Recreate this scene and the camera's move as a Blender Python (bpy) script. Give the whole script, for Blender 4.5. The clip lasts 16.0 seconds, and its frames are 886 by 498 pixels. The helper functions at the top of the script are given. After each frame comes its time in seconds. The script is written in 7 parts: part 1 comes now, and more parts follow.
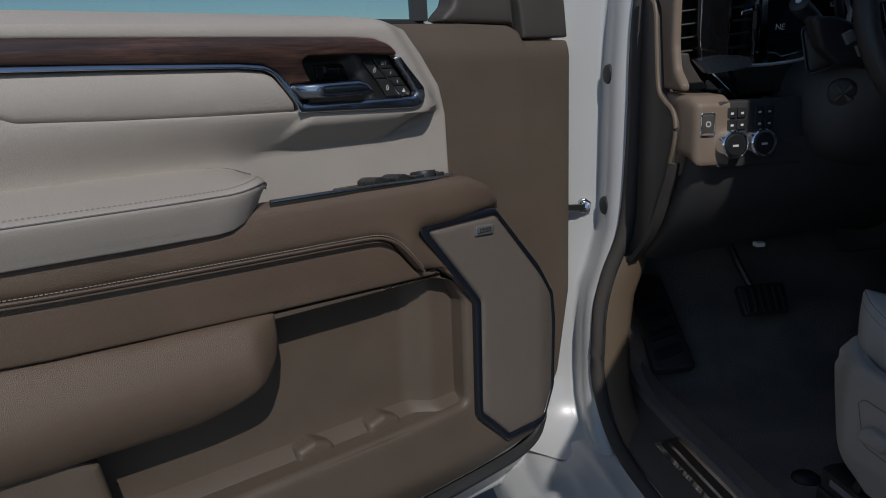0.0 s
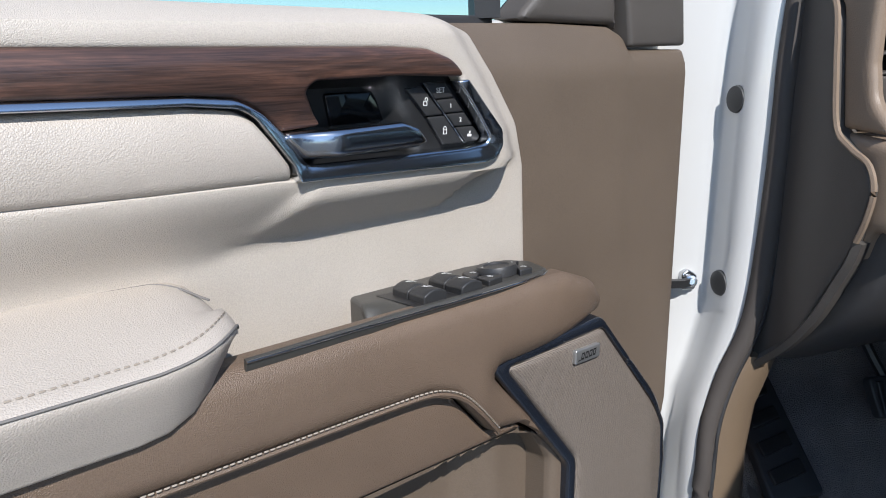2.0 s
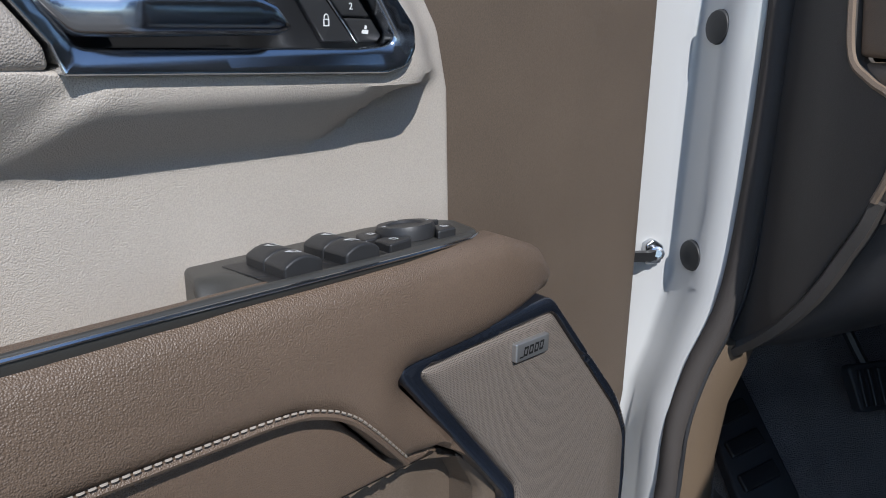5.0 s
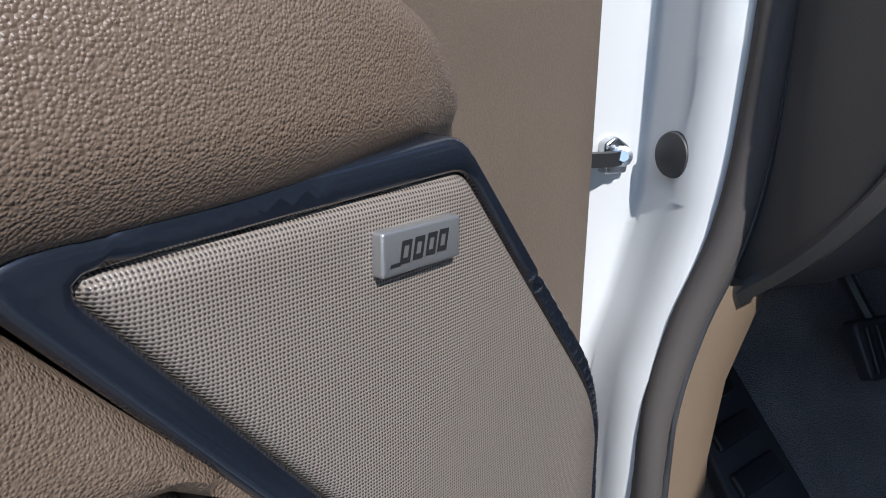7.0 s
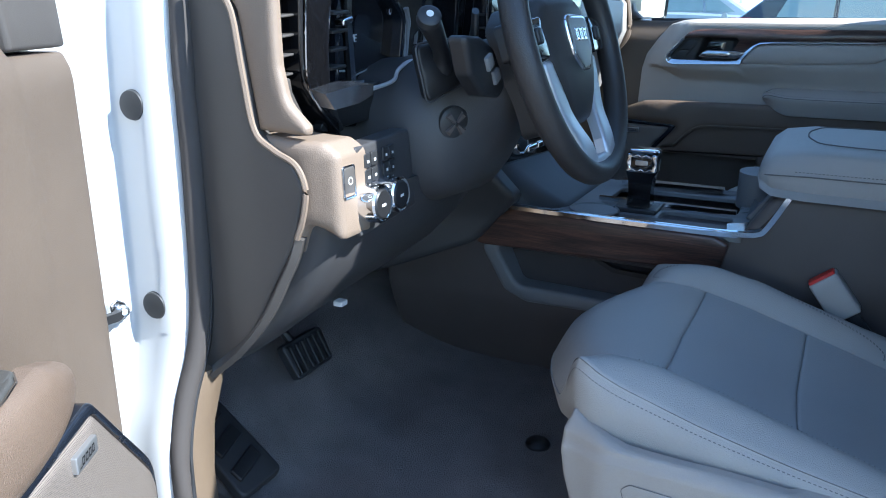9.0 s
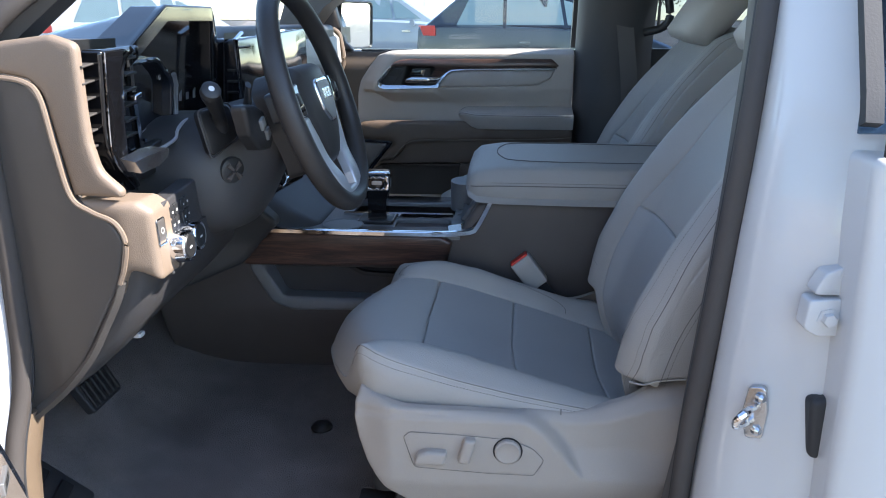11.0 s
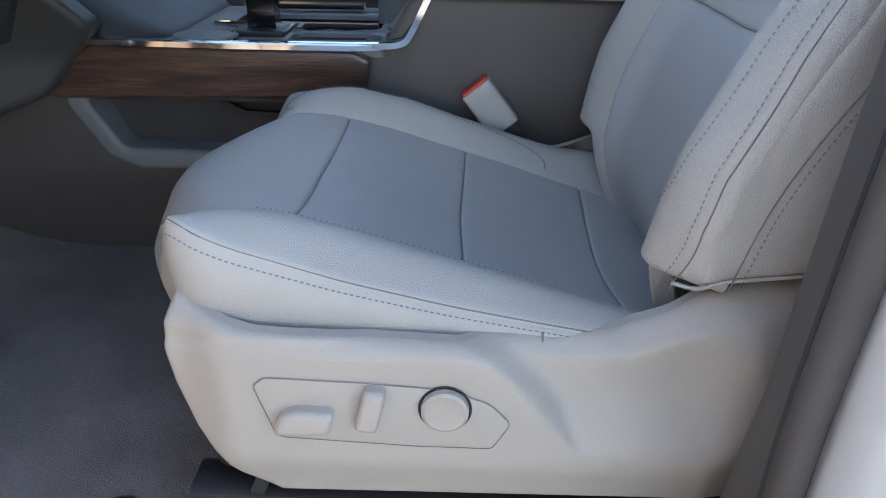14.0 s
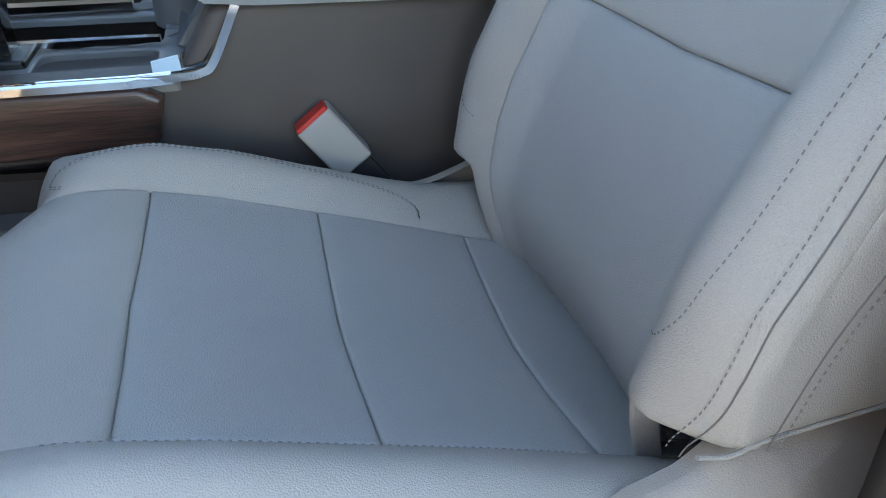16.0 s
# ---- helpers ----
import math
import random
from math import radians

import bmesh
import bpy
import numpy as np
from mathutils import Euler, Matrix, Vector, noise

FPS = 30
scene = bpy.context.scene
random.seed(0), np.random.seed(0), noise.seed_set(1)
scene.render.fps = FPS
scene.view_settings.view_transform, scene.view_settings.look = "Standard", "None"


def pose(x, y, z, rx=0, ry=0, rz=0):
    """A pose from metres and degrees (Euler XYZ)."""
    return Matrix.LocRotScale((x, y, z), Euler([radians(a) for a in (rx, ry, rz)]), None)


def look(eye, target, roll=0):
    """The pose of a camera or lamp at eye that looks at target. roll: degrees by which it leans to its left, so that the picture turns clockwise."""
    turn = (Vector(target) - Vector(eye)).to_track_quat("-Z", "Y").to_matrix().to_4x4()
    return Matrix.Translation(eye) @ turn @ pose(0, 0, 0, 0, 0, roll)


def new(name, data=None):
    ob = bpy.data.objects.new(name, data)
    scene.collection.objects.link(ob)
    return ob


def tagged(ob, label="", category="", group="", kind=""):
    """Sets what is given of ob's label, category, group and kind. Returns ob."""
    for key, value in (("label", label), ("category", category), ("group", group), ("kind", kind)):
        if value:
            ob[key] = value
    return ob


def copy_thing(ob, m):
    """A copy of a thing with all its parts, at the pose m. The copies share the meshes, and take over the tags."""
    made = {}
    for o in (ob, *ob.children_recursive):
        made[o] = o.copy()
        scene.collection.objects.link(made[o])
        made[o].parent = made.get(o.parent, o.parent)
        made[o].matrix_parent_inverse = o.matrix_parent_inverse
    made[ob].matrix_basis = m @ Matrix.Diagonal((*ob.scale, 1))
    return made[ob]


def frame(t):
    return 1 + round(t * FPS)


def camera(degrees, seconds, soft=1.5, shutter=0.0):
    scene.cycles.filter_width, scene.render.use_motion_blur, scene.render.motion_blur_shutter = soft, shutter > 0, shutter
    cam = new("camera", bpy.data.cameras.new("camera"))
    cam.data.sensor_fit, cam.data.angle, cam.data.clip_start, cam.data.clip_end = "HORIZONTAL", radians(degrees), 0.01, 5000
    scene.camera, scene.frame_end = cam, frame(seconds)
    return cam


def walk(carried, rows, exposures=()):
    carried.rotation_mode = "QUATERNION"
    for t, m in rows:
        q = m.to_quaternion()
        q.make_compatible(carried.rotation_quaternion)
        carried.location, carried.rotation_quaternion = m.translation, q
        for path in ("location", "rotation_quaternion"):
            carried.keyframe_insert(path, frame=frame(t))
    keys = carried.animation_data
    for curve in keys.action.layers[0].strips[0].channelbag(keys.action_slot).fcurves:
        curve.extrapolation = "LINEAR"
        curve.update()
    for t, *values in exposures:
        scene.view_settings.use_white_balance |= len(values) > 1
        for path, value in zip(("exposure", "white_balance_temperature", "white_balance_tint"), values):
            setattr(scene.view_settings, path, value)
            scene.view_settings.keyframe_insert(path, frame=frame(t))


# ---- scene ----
cam = camera(61.3, 16.0, soft=1.0)
PATH = [
    (0, (0.054, 0.074, 1.337), (0.407, 2.175, 0.789), -1.9),
    (0.5, (0.044, 0.169, 1.338), (0.427, 2.264, 0.785), -1.7),
    (1, (0.019, 0.288, 1.353), (0.427, 2.372, 0.779), -1.1),
    (1.5, (0.015, 0.408, 1.351), (0.433, 2.494, 0.787), -1),
    (2, (0.033, 0.546, 1.367), (0.457, 2.627, 0.790), -0.7),
    (2.5, (0.054, 0.642, 1.368), (0.481, 2.723, 0.794), -0.5),
    (3, (0.057, 0.732, 1.366), (0.484, 2.806, 0.774), -0.1),
    (3.5, (0.063, 0.784, 1.364), (0.490, 2.858, 0.765), 0.1),
    (4, (0.058, 0.794, 1.369), (0.495, 2.862, 0.759), 0.5),
    (4.5, (0.059, 0.777, 1.364), (0.544, 2.831, 0.746), 0.8),
    (5, (0.110, 0.730, 1.296), (0.685, 2.756, 0.656), 0.9),
    (7.5, (0.232, 1.009, 1.135), (1.194, 2.881, 0.493), 1.1),
    (8, (0.211, 0.928, 1.185), (1.467, 2.598, 0.495), 2.1),
    (8.5, (0.109, 0.794, 1.290), (1.742, 2.104, 0.615), 0.9),
    (9, (-0.020, 0.718, 1.399), (1.858, 1.658, 0.742), 0.5),
    (9.5, (-0.161, 0.724, 1.455), (1.851, 1.349, 0.822), 0.3),
    (10, (-0.256, 0.723, 1.487), (1.813, 1.135, 0.864), 0),
    (10.2, (-0.278, 0.723, 1.496), (1.803, 1.065, 0.872), 0.1),
    (12.3, (-0.271, 0.710, 1.495), (1.815, 0.773, 0.798), 0.4),
    (12.5, (-0.221, 0.701, 1.463), (1.856, 0.763, 0.741), 0.5),
    (13, (-0.034, 0.697, 1.400), (2.005, 0.750, 0.574), 0.8),
    (13.5, (0.140, 0.689, 1.331), (2.137, 0.747, 0.412), 0.7),
    (14, (0.230, 0.693, 1.265), (2.197, 0.747, 0.280), 0.9),
    (14.5, (0.259, 0.696, 1.243), (2.202, 0.747, 0.214), 0.6),
    (15, (0.267, 0.696, 1.242), (2.189, 0.681, 0.171), 0.1),
    (15.5, (0.344, 0.724, 1.252), (2.232, 0.530, 0.139), -0.7),
    (16, (0.503, 0.748, 1.296), (2.318, 0.240, 0.162), 0.9),
]
EXPOSURES = [(0.0, -0.95, 6500, 10), (0.25, -0.25, 6500, 10), (0.5, 0.45, 6450, 10), (1.5, 0.62, 6450, 10), (3.0, 0.29, 6450, 10), (3.5, 0.13, 6350, 10), (4.0, 0.03, 6300, 10), (5.0, 0.14, 6250, 10), (7.5, 0.80, 6150, 10), (8.5, 1.28, 6050, 8), (9.0, 1.90, 5700, 5), (9.5, 2.06, 5750, 5), (10.0, 1.98, 6100, 8),
             (12.5, 2.04, 6950, 13), (13.5, 2.53, 7200, 12), (14.5, 2.70, 7550, 11), (15.0, 2.68, 7550, 10), (15.5, 2.68, 7550, 9), (16.0, 2.97, 7550, 6)]
walk(cam, [(t, look(eye, target, roll)) for t, eye, target, roll in PATH], EXPOSURES)

# ---- light ----
SUN_AZ, SUN_EL = 2.6, 43.0          # degrees: from straight behind the truck towards its right side; height
sky_world = bpy.data.worlds.new("sky")
scene.world = sky_world
sky_world.use_nodes = True
wt = sky_world.node_tree
wt.nodes.clear()
w_out = wt.nodes.new("ShaderNodeOutputWorld")
w_bg = wt.nodes.new("ShaderNodeBackground")
w_sky = wt.nodes.new("ShaderNodeTexSky")
w_sky.sky_type, w_sky.sun_disc = "NISHITA", False
w_sky.sun_elevation = radians(SUN_EL)
w_sky.sun_rotation = radians(180 - SUN_AZ)
w_sky.air_density, w_sky.dust_density, w_sky.ozone_density, w_sky.altitude = 1.0, 0.1, 1.4, 1200.0
w_bg.inputs["Strength"].default_value = 0.15
wt.links.new(w_sky.outputs["Color"], w_bg.inputs["Color"])
wt.links.new(w_bg.outputs["Background"], w_out.inputs["Surface"])
sun = new("sun", bpy.data.lights.new("sun", "SUN"))
sun.data.energy, sun.data.angle, sun.data.color = 3.8, radians(0.6), (1.0, 0.975, 0.945)
SUN_TO = Vector((math.sin(radians(SUN_AZ)) * math.cos(radians(SUN_EL)), -math.cos(radians(SUN_AZ)) * math.cos(radians(SUN_EL)), math.sin(radians(SUN_EL))))
sun.matrix_world = look((0, 0, 20), Vector((0, 0, 20)) - SUN_TO)

# ---- materials ----


def mat(name, colour, rough=0.5, metal=0.0, grain=0.0, grain_size=0.002, blotch=0.08, blotch_size=0.12, coat=0.0, speck=0.0, cells=False, spec=0.5, dist=0.0006, polish=0.07):
    """A procedural surface: colour, broad uneven tone, fine relief."""
    m = bpy.data.materials.new(name)
    m.use_nodes = True
    nt = m.node_tree
    b = nt.nodes["Principled BSDF"]
    b.inputs["Roughness"].default_value, b.inputs["Metallic"].default_value = rough, metal
    b.inputs["Specular IOR Level"].default_value = spec
    b.inputs["Coat Weight"].default_value, b.inputs["Coat Roughness"].default_value = coat, 0.06
    tc = nt.nodes.new("ShaderNodeTexCoord")
    n1 = nt.nodes.new("ShaderNodeTexNoise")
    n1.inputs["Scale"].default_value, n1.inputs["Detail"].default_value = 1.0 / blotch_size, 5.0
    nt.links.new(tc.outputs["Object"], n1.inputs["Vector"])
    mr = nt.nodes.new("ShaderNodeMapRange")
    mr.inputs["From Min"].default_value, mr.inputs["From Max"].default_value = 0.3, 0.7
    mr.inputs["To Min"].default_value, mr.inputs["To Max"].default_value = 1 - blotch, 1 + blotch
    nt.links.new(n1.outputs["Fac"], mr.inputs["Value"])
    mx = nt.nodes.new("ShaderNodeVectorMath")
    mx.operation = "SCALE"
    mx.inputs[0].default_value = colour
    nt.links.new(mr.outputs["Result"], mx.inputs["Scale"])
    out = mx.outputs["Vector"]
    if speck:
        n3 = nt.nodes.new("ShaderNodeTexNoise")
        n3.inputs["Scale"].default_value, n3.inputs["Detail"].default_value = 900.0, 2.0
        nt.links.new(tc.outputs["Object"], n3.inputs["Vector"])
        m3 = nt.nodes.new("ShaderNodeMapRange")
        m3.inputs["From Min"].default_value, m3.inputs["From Max"].default_value = 0.35, 0.65
        m3.inputs["To Min"].default_value, m3.inputs["To Max"].default_value = 1 - speck, 1 + speck
        nt.links.new(n3.outputs["Fac"], m3.inputs["Value"])
        mx2 = nt.nodes.new("ShaderNodeVectorMath")
        mx2.operation = "SCALE"
        nt.links.new(out, mx2.inputs[0])
        nt.links.new(m3.outputs["Result"], mx2.inputs["Scale"])
        out = mx2.outputs["Vector"]
    nt.links.new(out, b.inputs["Base Color"])
    rr = nt.nodes.new("ShaderNodeMapRange")
    rr.inputs["To Min"].default_value, rr.inputs["To Max"].default_value = max(rough - polish, 0.02), min(rough + polish, 1)
    nt.links.new(n1.outputs["Fac"], rr.inputs["Value"])
    nt.links.new(rr.outputs["Result"], b.inputs["Roughness"])
    if grain:
        g = nt.nodes.new("ShaderNodeTexVoronoi" if cells else "ShaderNodeTexNoise")
        g.inputs["Scale"].default_value = 1.0 / grain_size
        if cells:
            g.feature = "SMOOTH_F1"
            g.inputs["Smoothness"].default_value = 0.35
        else:
            g.inputs["Detail"].default_value = 3.0
        nt.links.new(tc.outputs["Object"], g.inputs["Vector"])
        bp = nt.nodes.new("ShaderNodeBump")
        bp.inputs["Strength"].default_value, bp.inputs["Distance"].default_value = grain, dist
        bp.invert = cells
        nt.links.new(g.outputs["Distance" if cells else "Fac"], bp.inputs["Height"])
        nt.links.new(bp.outputs["Normal"], b.inputs["Normal"])
    return m


def wood_mat(name, stretch_axis, tone=1.0):
    """Dark open-pore veneer with long streaks along one axis."""
    m = mat(name, (0.09, 0.05, 0.035), 0.34, coat=0.25, spec=0.6)
    nt = m.node_tree
    b = nt.nodes["Principled BSDF"]
    tc = nt.nodes.new("ShaderNodeTexCoord")
    mp = nt.nodes.new("ShaderNodeMapping")
    mp.inputs["Rotation"].default_value = stretch_axis
    nt.links.new(tc.outputs["Object"], mp.inputs["Vector"])
    sc = nt.nodes.new("ShaderNodeMapping")
    sc.inputs["Scale"].default_value = (4.5, 42.0, 42.0)
    nt.links.new(mp.outputs["Vector"], sc.inputs["Vector"])
    n = nt.nodes.new("ShaderNodeTexNoise")
    n.inputs["Scale"].default_value, n.inputs["Detail"].default_value, n.inputs["Distortion"].default_value = 1.0, 9.0, 1.6
    n.inputs["Roughness"].default_value = 0.68
    nt.links.new(sc.outputs["Vector"], n.inputs["Vector"])
    sc2 = nt.nodes.new("ShaderNodeMapping")
    sc2.inputs["Scale"].default_value = (26.0, 900.0, 900.0)
    nt.links.new(mp.outputs["Vector"], sc2.inputs["Vector"])
    n2 = nt.nodes.new("ShaderNodeTexNoise")
    n2.inputs["Scale"].default_value, n2.inputs["Detail"].default_value = 1.0, 3.0
    nt.links.new(sc2.outputs["Vector"], n2.inputs["Vector"])
    cr = nt.nodes.new("ShaderNodeValToRGB")
    e = cr.color_ramp.elements
    e[0].position, e[0].color = 0.30, (0.024, 0.016, 0.014, 1)
    e[1].position, e[1].color = 0.72, (0.150, 0.072, 0.048, 1)
    k = cr.color_ramp.elements.new(0.48)
    k.color = (0.062, 0.034, 0.026, 1)
    nt.links.new(n.outputs["Fac"], cr.inputs["Fac"])
    mr = nt.nodes.new("ShaderNodeMapRange")
    mr.inputs["From Min"].default_value, mr.inputs["From Max"].default_value = 0.38, 0.60
    mr.inputs["To Min"].default_value, mr.inputs["To Max"].default_value = 0.66 * tone, 1.16 * tone
    nt.links.new(n2.outputs["Fac"], mr.inputs["Value"])
    vm = nt.nodes.new("ShaderNodeVectorMath")
    vm.operation = "SCALE"
    nt.links.new(cr.outputs["Color"], vm.inputs[0])
    nt.links.new(mr.outputs["Result"], vm.inputs["Scale"])
    nt.links.new(vm.outputs["Vector"], b.inputs["Base Color"])
    bp = nt.nodes.new("ShaderNodeBump")
    bp.inputs["Strength"].default_value, bp.inputs["Distance"].default_value = 0.35, 0.0006
    nt.links.new(n2.outputs["Fac"], bp.inputs["Height"])
    nt.links.new(bp.outputs["Normal"], b.inputs["Normal"])
    return m


def grille_mat(name, turn):
    """Woven speaker mesh: rows of small dark holes in a brown-grey skin."""
    m = mat(name, (0.24, 0.20, 0.165), 0.45)
    nt = m.node_tree
    b = nt.nodes["Principled BSDF"]
    tc = nt.nodes.new("ShaderNodeTexCoord")
    mp = nt.nodes.new("ShaderNodeMapping")
    mp.inputs["Rotation"].default_value = (0, 0, turn)
    nt.links.new(tc.outputs["Object"], mp.inputs["Vector"])
    sx = nt.nodes.new("ShaderNodeSeparateXYZ")
    nt.links.new(mp.outputs["Vector"], sx.inputs["Vector"])

    def wave(sock, period, shift=None):
        d = nt.nodes.new("ShaderNodeMath")
        d.operation = "MULTIPLY_ADD"
        nt.links.new(sock, d.inputs[0])
        d.inputs[1].default_value = 2 * math.pi / period
        if shift:
            nt.links.new(shift, d.inputs[2])
        s = nt.nodes.new("ShaderNodeMath")
        s.operation = "SINE"
        nt.links.new(d.outputs[0], s.inputs[0])
        return s.outputs[0]

    def maths(op, a, c):
        d = nt.nodes.new("ShaderNodeMath")
        d.operation = op
        nt.links.new(a, d.inputs[0])
        if isinstance(c, float):
            d.inputs[1].default_value = c
        else:
            nt.links.new(c, d.inputs[1])
        return d.outputs[0]

    plus = maths("ADD", sx.outputs["X"], sx.outputs["Z"])
    minus = maths("SUBTRACT", sx.outputs["X"], sx.outputs["Z"])
    nz = nt.nodes.new("ShaderNodeTexNoise")
    nz.inputs["Scale"].default_value, nz.inputs["Detail"].default_value = 220.0, 1.0
    nt.links.new(mp.outputs["Vector"], nz.inputs["Vector"])
    uneven = maths("MULTIPLY", nz.outputs["Fac"], 2.4)
    holes = maths("MULTIPLY", wave(plus, 0.0026, uneven), wave(minus, 0.0026, uneven))
    cr = nt.nodes.new("ShaderNodeValToRGB")
    cr.color_ramp.elements[0].position, cr.color_ramp.elements[0].color = 0.10, (0.222, 0.186, 0.157, 1)
    cr.color_ramp.elements[1].position, cr.color_ramp.elements[1].color = 0.55, (0.040, 0.033, 0.028, 1)
    nt.links.new(holes, cr.inputs["Fac"])
    nt.links.new(cr.outputs["Color"], b.inputs["Base Color"])
    bp = nt.nodes.new("ShaderNodeBump")
    bp.inputs["Strength"].default_value, bp.inputs["Distance"].default_value = 0.30, 0.0008
    bp.invert = True
    nt.links.new(holes, bp.inputs["Height"])
    nt.links.new(bp.outputs["Normal"], b.inputs["Normal"])
    return m


def glass_mat(name, tint, rough=0.0):
    m = bpy.data.materials.new(name)
    m.use_nodes = True
    nt = m.node_tree
    nt.nodes.clear()
    o = nt.nodes.new("ShaderNodeOutputMaterial")
    t = nt.nodes.new("ShaderNodeBsdfTransparent")
    t.inputs["Color"].default_value = (*tint, 1)
    g = nt.nodes.new("ShaderNodeBsdfGlossy")
    g.inputs["Roughness"].default_value = rough
    f = nt.nodes.new("ShaderNodeFresnel")
    f.inputs["IOR"].default_value = 1.5
    mx = nt.nodes.new("ShaderNodeMixShader")
    nt.links.new(f.outputs["Fac"], mx.inputs["Fac"])
    nt.links.new(t.outputs[0], mx.inputs[1])
    nt.links.new(g.outputs[0], mx.inputs[2])
    nt.links.new(mx.outputs[0], o.inputs["Surface"])
    return m


BEIGE = mat("beige_leatherette", (0.485, 0.435, 0.38), 0.5, grain=0.9, grain_size=0.0009, cells=True, blotch=0.05, speck=0.07, dist=0.0004)
BEIGE_PAD = mat("beige_soft_leather", (0.455, 0.405, 0.355), 0.48, grain=0.9, grain_size=0.0011, cells=True, blotch=0.05, speck=0.06, dist=0.0004)
BROWN = mat("brown_leather", (0.148, 0.104, 0.074), 0.44, grain=1.0, grain_size=0.00095, cells=True, blotch=0.08, speck=0.12, dist=0.0005)
BROWN_HARD = mat("brown_moulded_plastic", (0.124, 0.094, 0.070), 0.5, grain=0.6, grain_size=0.0014, blotch=0.09, speck=0.12)
THREAD = mat("pale_thread", (0.33, 0.285, 0.235), 0.7, blotch=0.1)
THREAD_DARK = mat("grey_thread", (0.17, 0.165, 0.16), 0.8, blotch=0.1)
SEAM = mat("dark_seam_thread", (0.17, 0.16, 0.15), 0.8)
CHROME = mat("satin_chrome", (0.50, 0.52, 0.55), 0.17, metal=1.0, blotch=0.04)
BRIGHT = mat("bright_chrome", (0.82, 0.83, 0.85), 0.06, metal=1.0, blotch=0.02)
BLACK = mat("black_plastic", (0.018, 0.018, 0.019), 0.42, grain=0.25, grain_size=0.0008, blotch=0.15)
GLOSS = mat("piano_black", (0.006, 0.006, 0.007), 0.08, blotch=0.1, coat=0.6)
DARK_BLUE = mat("blue_black_gloss_frame", (0.012, 0.015, 0.022), 0.2, blotch=0.15, coat=0.4)
BUTTON = mat("dark_grey_button", (0.030, 0.030, 0.031), 0.45, grain=0.2, grain_size=0.0007)
SWITCH = mat("charcoal_switch_plastic", (0.055, 0.053, 0.048), 0.42, grain=0.2, grain_size=0.0008)
MARK = mat("white_print", (0.75, 0.75, 0.73), 0.6, blotch=0.02)
SILVER = mat("silver_badge", (0.5, 0.5, 0.5), 0.3, metal=0.8, grain=0.2, grain_size=0.0006)
WHITE = mat("white_car_paint", (0.56, 0.558, 0.55), 0.30, blotch=0.006, blotch_size=0.3, coat=0.7, polish=0.0)
RUBBER = mat("black_rubber_seal", (0.030, 0.030, 0.032), 0.6, grain=0.3, grain_size=0.003, blotch=0.15)
TRIM_SEAL = mat("grey_brown_seal_fabric", (0.062, 0.053, 0.048), 0.75, grain=0.5, grain_size=0.001, blotch=0.1)
PLUG = mat("grey_rubber_plug", (0.042, 0.042, 0.043), 0.55, grain=0.2, grain_size=0.002)
STEEL = mat("galvanised_steel", (0.55, 0.56, 0.58), 0.25, metal=1.0, grain=0.15, grain_size=0.002)
GREY_TRIM = mat("dark_taupe_trim", (0.080, 0.071, 0.064), 0.55, grain=0.35, grain_size=0.0012, blotch=0.08, speck=0.05)
DASH = mat("dark_brown_grey_dash", (0.052, 0.050, 0.051), 0.50, grain=0.35, grain_size=0.0013, blotch=0.1, speck=0.05)
TAN = mat("tan_soft_dash_skin", (0.235, 0.175, 0.128), 0.5, grain=0.5, grain_size=0.0014, cells=True, blotch=0.05, speck=0.05, dist=0.0004)
CARPET = mat("dark_grey_carpet", (0.212, 0.186, 0.172), 0.95, grain=1.0, grain_size=0.0022, blotch=0.16, blotch_size=0.09, speck=0.5, spec=0.1, dist=0.003)
SEAT = mat("pale_grey_seat_leather", (0.395, 0.372, 0.338), 0.46, grain=0.75, grain_size=0.0012, cells=True, blotch=0.04, speck=0.03)
# Same leather as SEAT; blue cast of the sky is put into this colour.
SEAT_IN = mat("perforated_leather_sky_cast", (0.372, 0.366, 0.352), 0.44, grain=0.7, grain_size=0.0012, cells=True, blotch=0.04, speck=0.05)
SEAT_TRIM = mat("pale_grey_seat_plastic", (0.380, 0.340, 0.298), 0.46, grain=0.7, grain_size=0.0011, blotch=0.03, speck=0.03)
CONSOLE = mat("charcoal_console_plastic", (0.100, 0.084, 0.077), 0.5, grain=0.3, grain_size=0.0012, blotch=0.1)
CONSOLE_GREY = mat("mid_grey_console_insert", (0.20, 0.20, 0.20), 0.45, grain=0.2, grain_size=0.001, blotch=0.08)
RED = mat("red_plastic", (0.62, 0.03, 0.02), 0.35, blotch=0.05)
BUCKLE = mat("grey_buckle_plastic", (0.42, 0.40, 0.37), 0.4, grain=0.2, grain_size=0.001)
SCREEN = mat("dark_screen_glass", (0.008, 0.008, 0.010), 0.05, blotch=0.1, coat=0.5)
WHEEL = mat("dark_wheel_leather", (0.040, 0.036, 0.034), 0.42, grain=0.4, grain_size=0.0013, cells=True, blotch=0.08)
SATIN = mat("satin_silver_paint", (0.60, 0.61, 0.63), 0.38, metal=0.55, blotch=0.03)
HEADLINER = mat("grey_headliner", (0.62, 0.60, 0.57), 0.9, grain=0.3, grain_size=0.002)
BELT = mat("grey_belt_webbing", (0.11, 0.10, 0.095), 0.8, grain=0.6, grain_size=0.0015)
WOOD_L = wood_mat("dark_open_pore_wood", (0, 0, -radians(29)))
WOOD_Y = wood_mat("dark_open_pore_wood_lengthwise", (0, 0, -radians(90)), 1.15)
GRILLE = grille_mat("brown_speaker_mesh", -radians(29))
